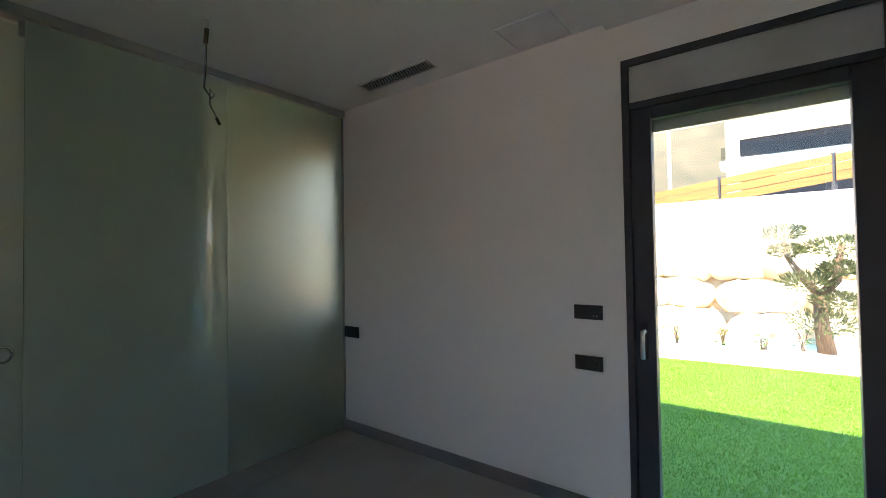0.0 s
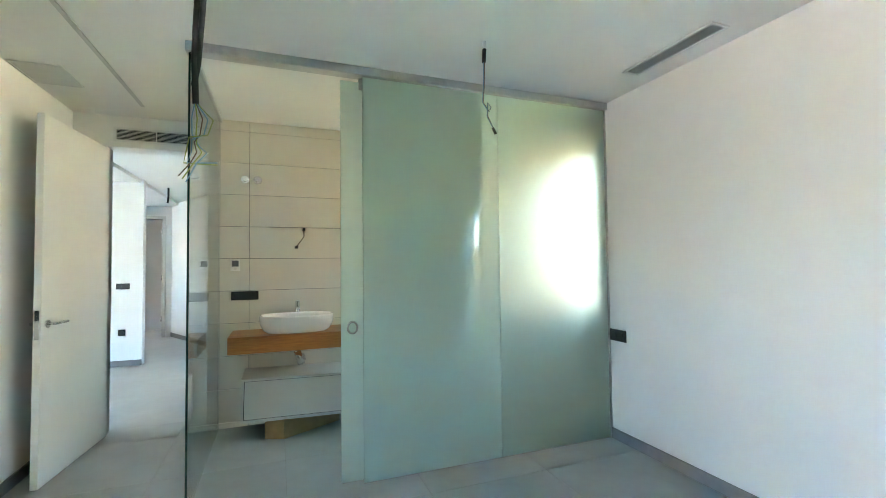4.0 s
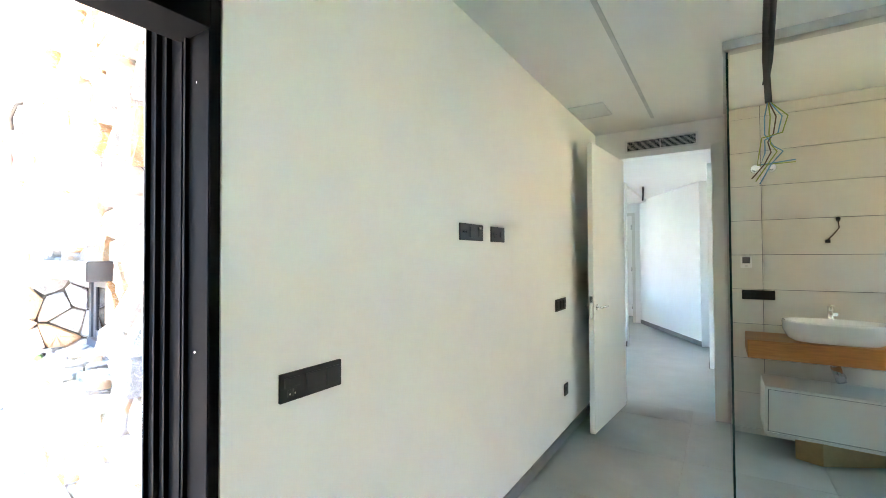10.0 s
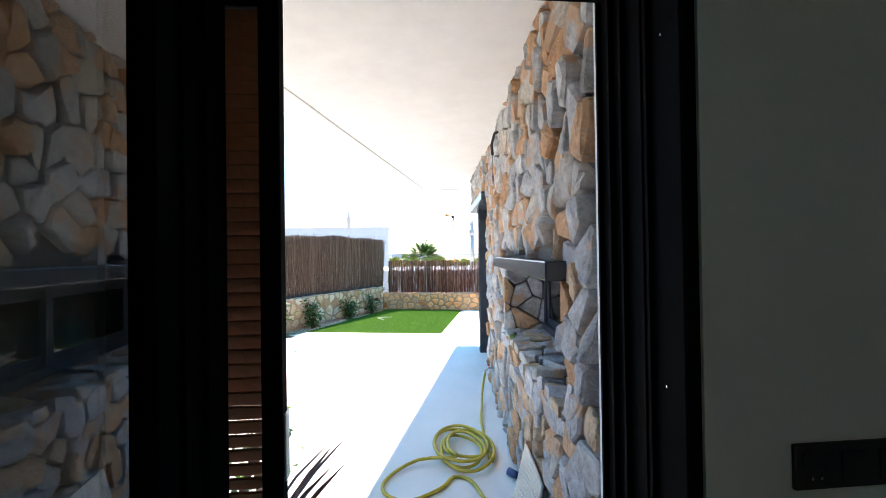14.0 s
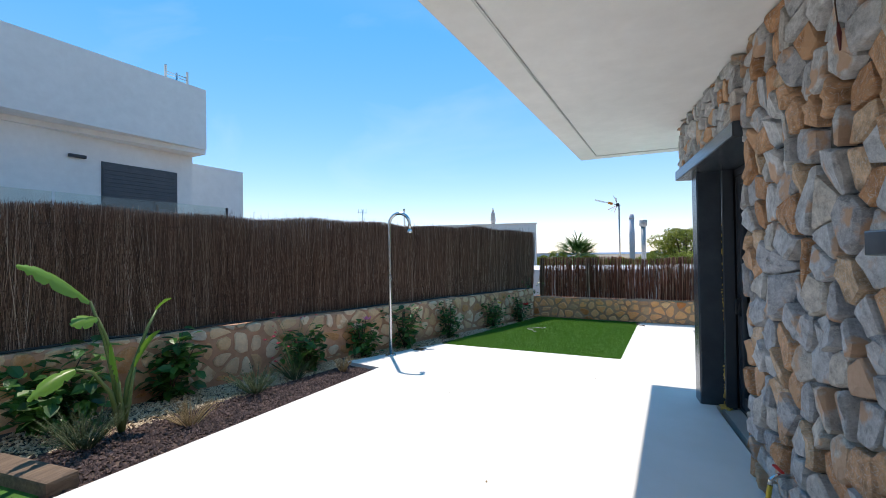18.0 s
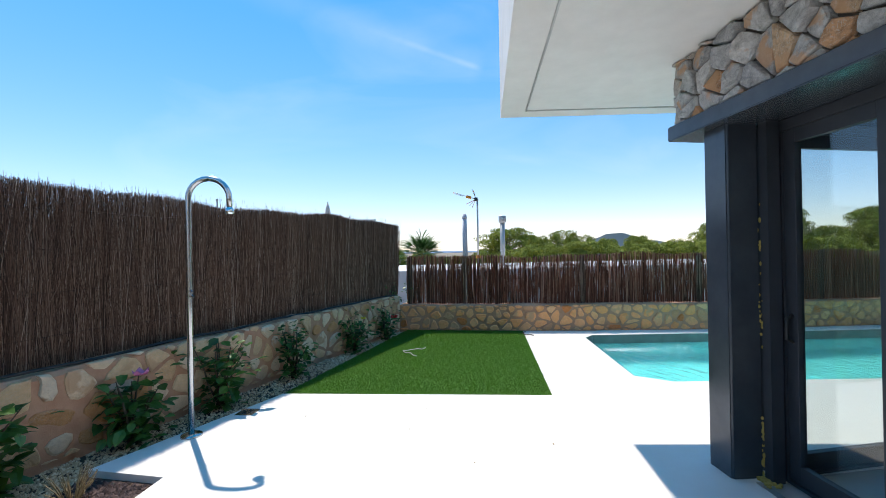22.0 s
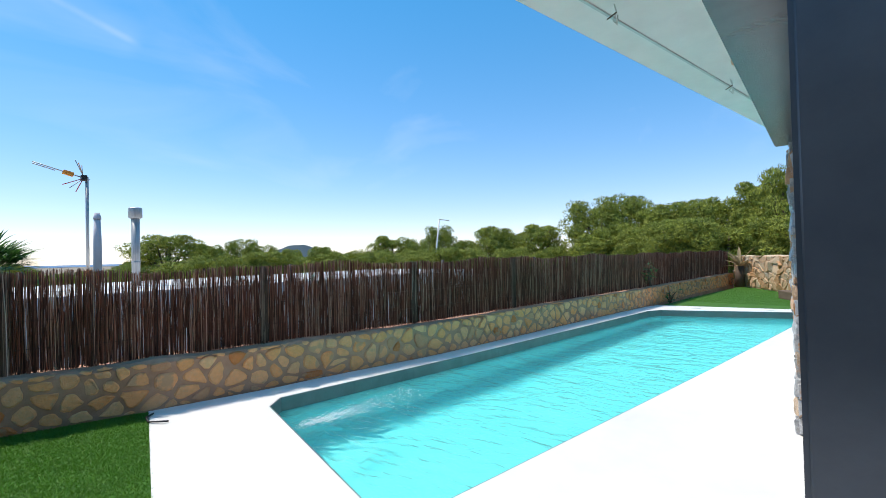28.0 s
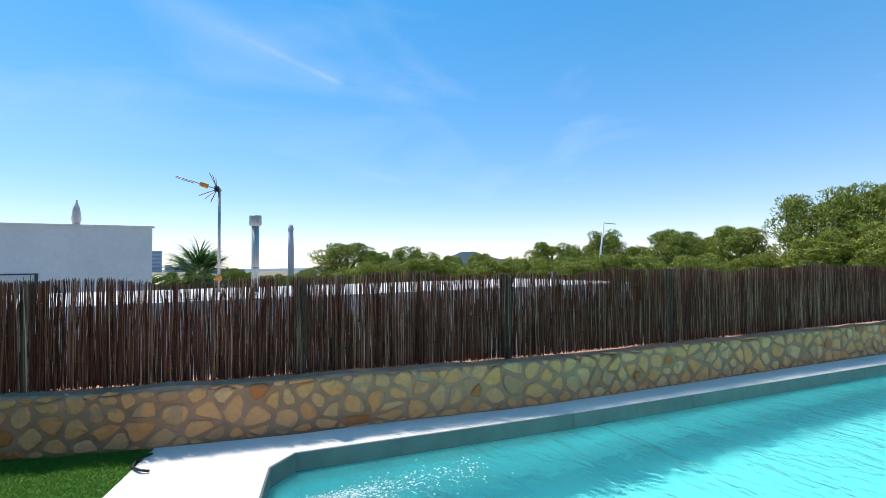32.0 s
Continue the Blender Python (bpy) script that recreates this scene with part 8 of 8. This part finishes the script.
# ---- garden outside the garden door ----
structure("gravel_bank", prism([(7.85, -6), (10.2, -6), (9.2, 7), (6.6, 7)], -0.35, -0.012), M_white_gravel, "pale gravel strip beyond the turf", "gravel")
rg = random.Random(95)
for i in range(26):
    y = -4.5 + i * 0.42 + rg.gauss(0, 0.1)
    for lev in range(3):
        bm = bmesh.new()
        bmesh.ops.create_icosphere(bm, subdivisions=2, radius=1.0)
        r = rg.uniform(0.28, 0.42)
        for v in bm.verts:
            v.co *= 1 + 0.22 * noise.noise(v.co * 1.3 + Vector((i, lev, 0)))
        bm.transform(Matrix.Translation((9.75 - 0.03 * y + lev * 0.42 + rg.gauss(0, 0.1), y + 0.2 * lev, 0.10 + lev * 0.52)) @ Matrix.Rotation(rg.uniform(0, 3), 4, "Z") @ Matrix.Diagonal((r * 1.1, r * 1.5, r * 0.9, 1)))
        thing("boulder", bm, M_boulder, "pale tan boulder in the rock bank", "boulder", "rock bank boulders")
structure("garden_back_wall", prism([(11.0, -8), (11.4, -8), (11.4, 9), (11.0, 9)], -3, 2.50), M_render, "white rendered retaining wall above the rocks", "wall")
bank = bmesh.new()
ends = [[bank.verts.new(p) for p in ((9.75, y, -0.1), (11.05, y, -0.1), (11.05, y, 1.75))] for y in (-8, 9)]
for k in range(3):
    bank.faces.new((ends[0][k], ends[0][(k + 1) % 3], ends[1][(k + 1) % 3], ends[1][k]))
for e in ends:
    bank.faces.new(e)
bmesh.ops.recalc_face_normals(bank, faces=bank.faces)
structure("rock_bank", bank, M_boulder, "pale tan earth between the boulders of the bank", "bank")
structure("upper_ground", box(11.4, 60, -40, 40, -3, 2.4), M_earth, "higher ground behind the retaining wall", "ground")
tf = empty("timber_fence", (12.9, 0.5, 2.4), "orange horizontal-board timber fence with dark posts", "fence")
SLANT = Matrix(((1, 0, 0, 0), (0, 1, 0, 0), (0, -0.131, 1, 0), (0, 0, 0, 1)))
for k in range(9):
    y = 6.89 - k * 2.06
    part("post", box(12.94, 13.0, y - 0.05, y + 0.05, 2.3, 3.34 - 0.131 * y, bevel=0.004), M_anthracite, tf)
    for j in range(3):
        part("board", merge(None, box(12.90, 12.935, y - 2.03, y - 0.03, 2.72 + j * 0.195, 2.90 + j * 0.195, bevel=0.004), SLANT), M_timber, tf)


def bonsai():
    """Olive pruned into pads: bent trunk, limbs, flat clouds of leaves."""
    root = empty("pruned_olive_tree", (8.6, -0.86, 0.0), "olive tree pruned into rounded leaf pads", "tree")
    V = Vector
    base = V((8.6, -0.86, -0.02))
    pads = [(V((8.6, -0.41, 1.68)), 0.27), (V((8.6, -0.45, 1.42)), 0.22), (V((8.6, -1.02, 1.47)), 0.36), (V((8.6, -0.65, 0.98)), 0.32), (V((8.6, -1.02, 1.16)), 0.25), (V((8.6, -0.98, 0.72)), 0.30), (V((8.6, -0.84, 0.40)), 0.42)]
    tr = bmesh.new()
    fork = V((8.6, -0.80, 0.78))
    tube([base, base + V((0, 0.05, 0.4)), fork], [0.11, 0.09, 0.075], tr, 9)
    tube([fork, V((8.6, -0.98, 1.0)), V((8.6, -1.04, 1.5))], [0.065, 0.06, 0.035], tr, 8)
    tube([fork, V((8.6, -0.60, 1.05)), V((8.6, -0.45, 1.35)), V((8.6, -0.42, 1.66))], [0.06, 0.05, 0.035, 0.02], tr, 8)
    for c in (pads[3][0], pads[5][0]):
        tube([fork, fork.lerp(c, 0.5), c], [0.03, 0.025, 0.015], tr, 6)
    part("trunk", tr, M_bark, root)
    rg2 = random.Random(96)
    for c, r in pads:
        bm = bmesh.new()
        for _ in range(620):
            d = V((rg2.gauss(0, 1), rg2.gauss(0, 1), rg2.gauss(0, 1))).normalized() * r * rg2.uniform(0.6, 1.05)
            p = c + V((d.x, d.y, d.z * 0.40))
            way = (d + V((0, 0, r * 0.6)) + V((rg2.gauss(0, 0.1), rg2.gauss(0, 0.1), 0))).normalized()
            s = way.cross(V((rg2.gauss(0, 1), rg2.gauss(0, 1), rg2.gauss(0, 1)))).normalized() * 0.012
            bm.faces.new([bm.verts.new(q) for q in (p - s, p + s, p + way * 0.06 + s * 0.3, p + way * 0.06 - s * 0.3)])
        part("leaf_pad", bm, M_olive, root)


bonsai()
for i, (x, y) in enumerate([(8.3, 0.95), (8.5, 0.35), (8.4, -0.15), (8.6, -0.6)]):
    ob = tagged(shrub(97 + i, 0.40 if i != 2 else 0.2, 0.25, 40, 0.06), "small young shrub in pale gravel", "shrub")
    ob.matrix_basis = pose(x, y, -0.02)


def apartments():
    h = empty("apartment_building", (34, -8, 2.4), "white apartment building with long dark windows and glass balconies", "building")
    part("body", flip(wall_with_openings("x", 30.0, 30.4, -20, 1.8, 2.4, 8.9, [(-18, 1.15, 6.80, 7.85), (-18, 1.15, 4.4, 5.65)])), M_render, h)
    part("core", box(30.9, 40, -20, 1.75, 2.4, 8.85), M_render, h)
    part("upper_body", flip(wall_with_openings("x", 30.0, 30.4, -20, -0.45, 8.9, 10.3, [(-18, -0.95, 8.95, 9.6)])), M_render, h)
    part("upper_core", box(30.9, 40, -20, -0.5, 8.9, 10.2), M_render, h)
    part("roof", box(29.8, 40, -20, -0.3, 10.3, 10.6), M_render, h)
    for y1, z0, z1 in ((1.15, 6.8, 7.85), (1.15, 4.4, 5.65), (-0.95, 8.95, 9.6)):
        wd = part("window", box(30.3, 30.36, -18, y1, z0, z1), M_dark_pane, h, "dark window glass")
        for j in range(6):
            part("mullion", box(30.24, 30.31, y1 - 1.3 - j * 2.4, y1 - 1.22 - j * 2.4, z0, z1), M_anthracite, wd)
    for z, y1 in ((6.5, 2.0), (8.72, -0.3)):
        sl = part("balcony_slab", box(28.9, 30.0, -20, y1, z - 0.42, z), M_render, h)
        part("balcony_pane", box(28.93, 28.95, -20, y1 - 0.05, z, z + 0.75), M_smoked_glass, sl)


apartments()
bm = bmesh.new()
grid = []
for i in range(24):
    row = []
    for j in range(24):
        x, y = 45 + i * 9, -60 + j * 9
        hz = 2 + 0.70 * max(0, x - 50) * (0.55 + 0.45 * math.sin((y + 30) * 0.02)) + 3 * noise.noise(Vector((x * 0.04, y * 0.04, 0)))
        row.append(bm.verts.new((x, y, min(hz, 60 + 4 * noise.noise(Vector((x * 0.05, y * 0.05, 3)))))))
    grid.append(row)
for i in range(23):
    for j in range(23):
        bm.faces.new((grid[i][j], grid[i + 1][j], grid[i + 1][j + 1], grid[i][j + 1])).smooth = True
structure("hillside", bm, M_hill, "dry scrubby hillside behind the buildings", "hill")
pole3 = empty("lamp_post", (14.5, 2.05, 2.4), "thin white lamp post beyond the fence", "lamp post")
part("pole", tube([(14.5, 2.05, 2.4), (14.5, 2.05, 6.0)], 0.05, sides=8), M_cabinet, pole3)

# ---- floor and wall tiles, stones: pieces last ----
floor = structure("floor", box(-1.45, X_E + 0.012, Y_S, 4.2, -0.3, -0.004), M_floor_joint, "grey porcelain tiled bedroom floor", "floor")


def tiles(parent, m, nx, ny, w, h, x0, y0, xmax, ymax, mtl, gap=0.0015, thick=0.011):
    """Rectangular tiles in rows, cut at the edges; alike tiles share a mesh."""
    made = {}
    for i in range(nx):
        for j in range(ny):
            a, b2 = max(0, x0 + i * w), min(xmax, x0 + (i + 1) * w)
            c, d = max(0, y0 + j * h), min(ymax, y0 + (j + 1) * h)
            if b2 - a < 0.02 or d - c < 0.02:
                continue
            key = (round(b2 - a, 4), round(d - c, 4))
            if key not in made:
                made[key] = mesh("tile", box(gap, key[0] - gap, gap, key[1] - gap, 0, thick, bevel=0.001), mtl)
            t = new("tile", made[key])
            t.parent = parent
            t.matrix_parent_inverse = parent_inverse(parent)
            t.matrix_basis = m @ Matrix.Translation((a, c, 0))


tiles(floor, Matrix.Translation((X_W, Y_S, -0.0105)), 6, 9, 0.80, 0.80, 0, -0.15, X_E - X_W, 4.2 - Y_S, M_porcelain_tile, gap=0.001)
wall_b = bpy.data.objects["wall_bathroom"]
WT = Matrix(((1, 0, 0, 0.05), (0, 0, -1, Y_B + 0.012), (0, 1, 0, 0), (0, 0, 0, 1)))
tiles(wall_b, WT, 5, 11, 0.90, 0.2755, 0.23 - 0.90, 0.048 - 0.2755, X_E - 0.05, CEIL, M_wall_tile, gap=0.002, thick=0.012)
for lay in LATE_PIECES:
    lay()
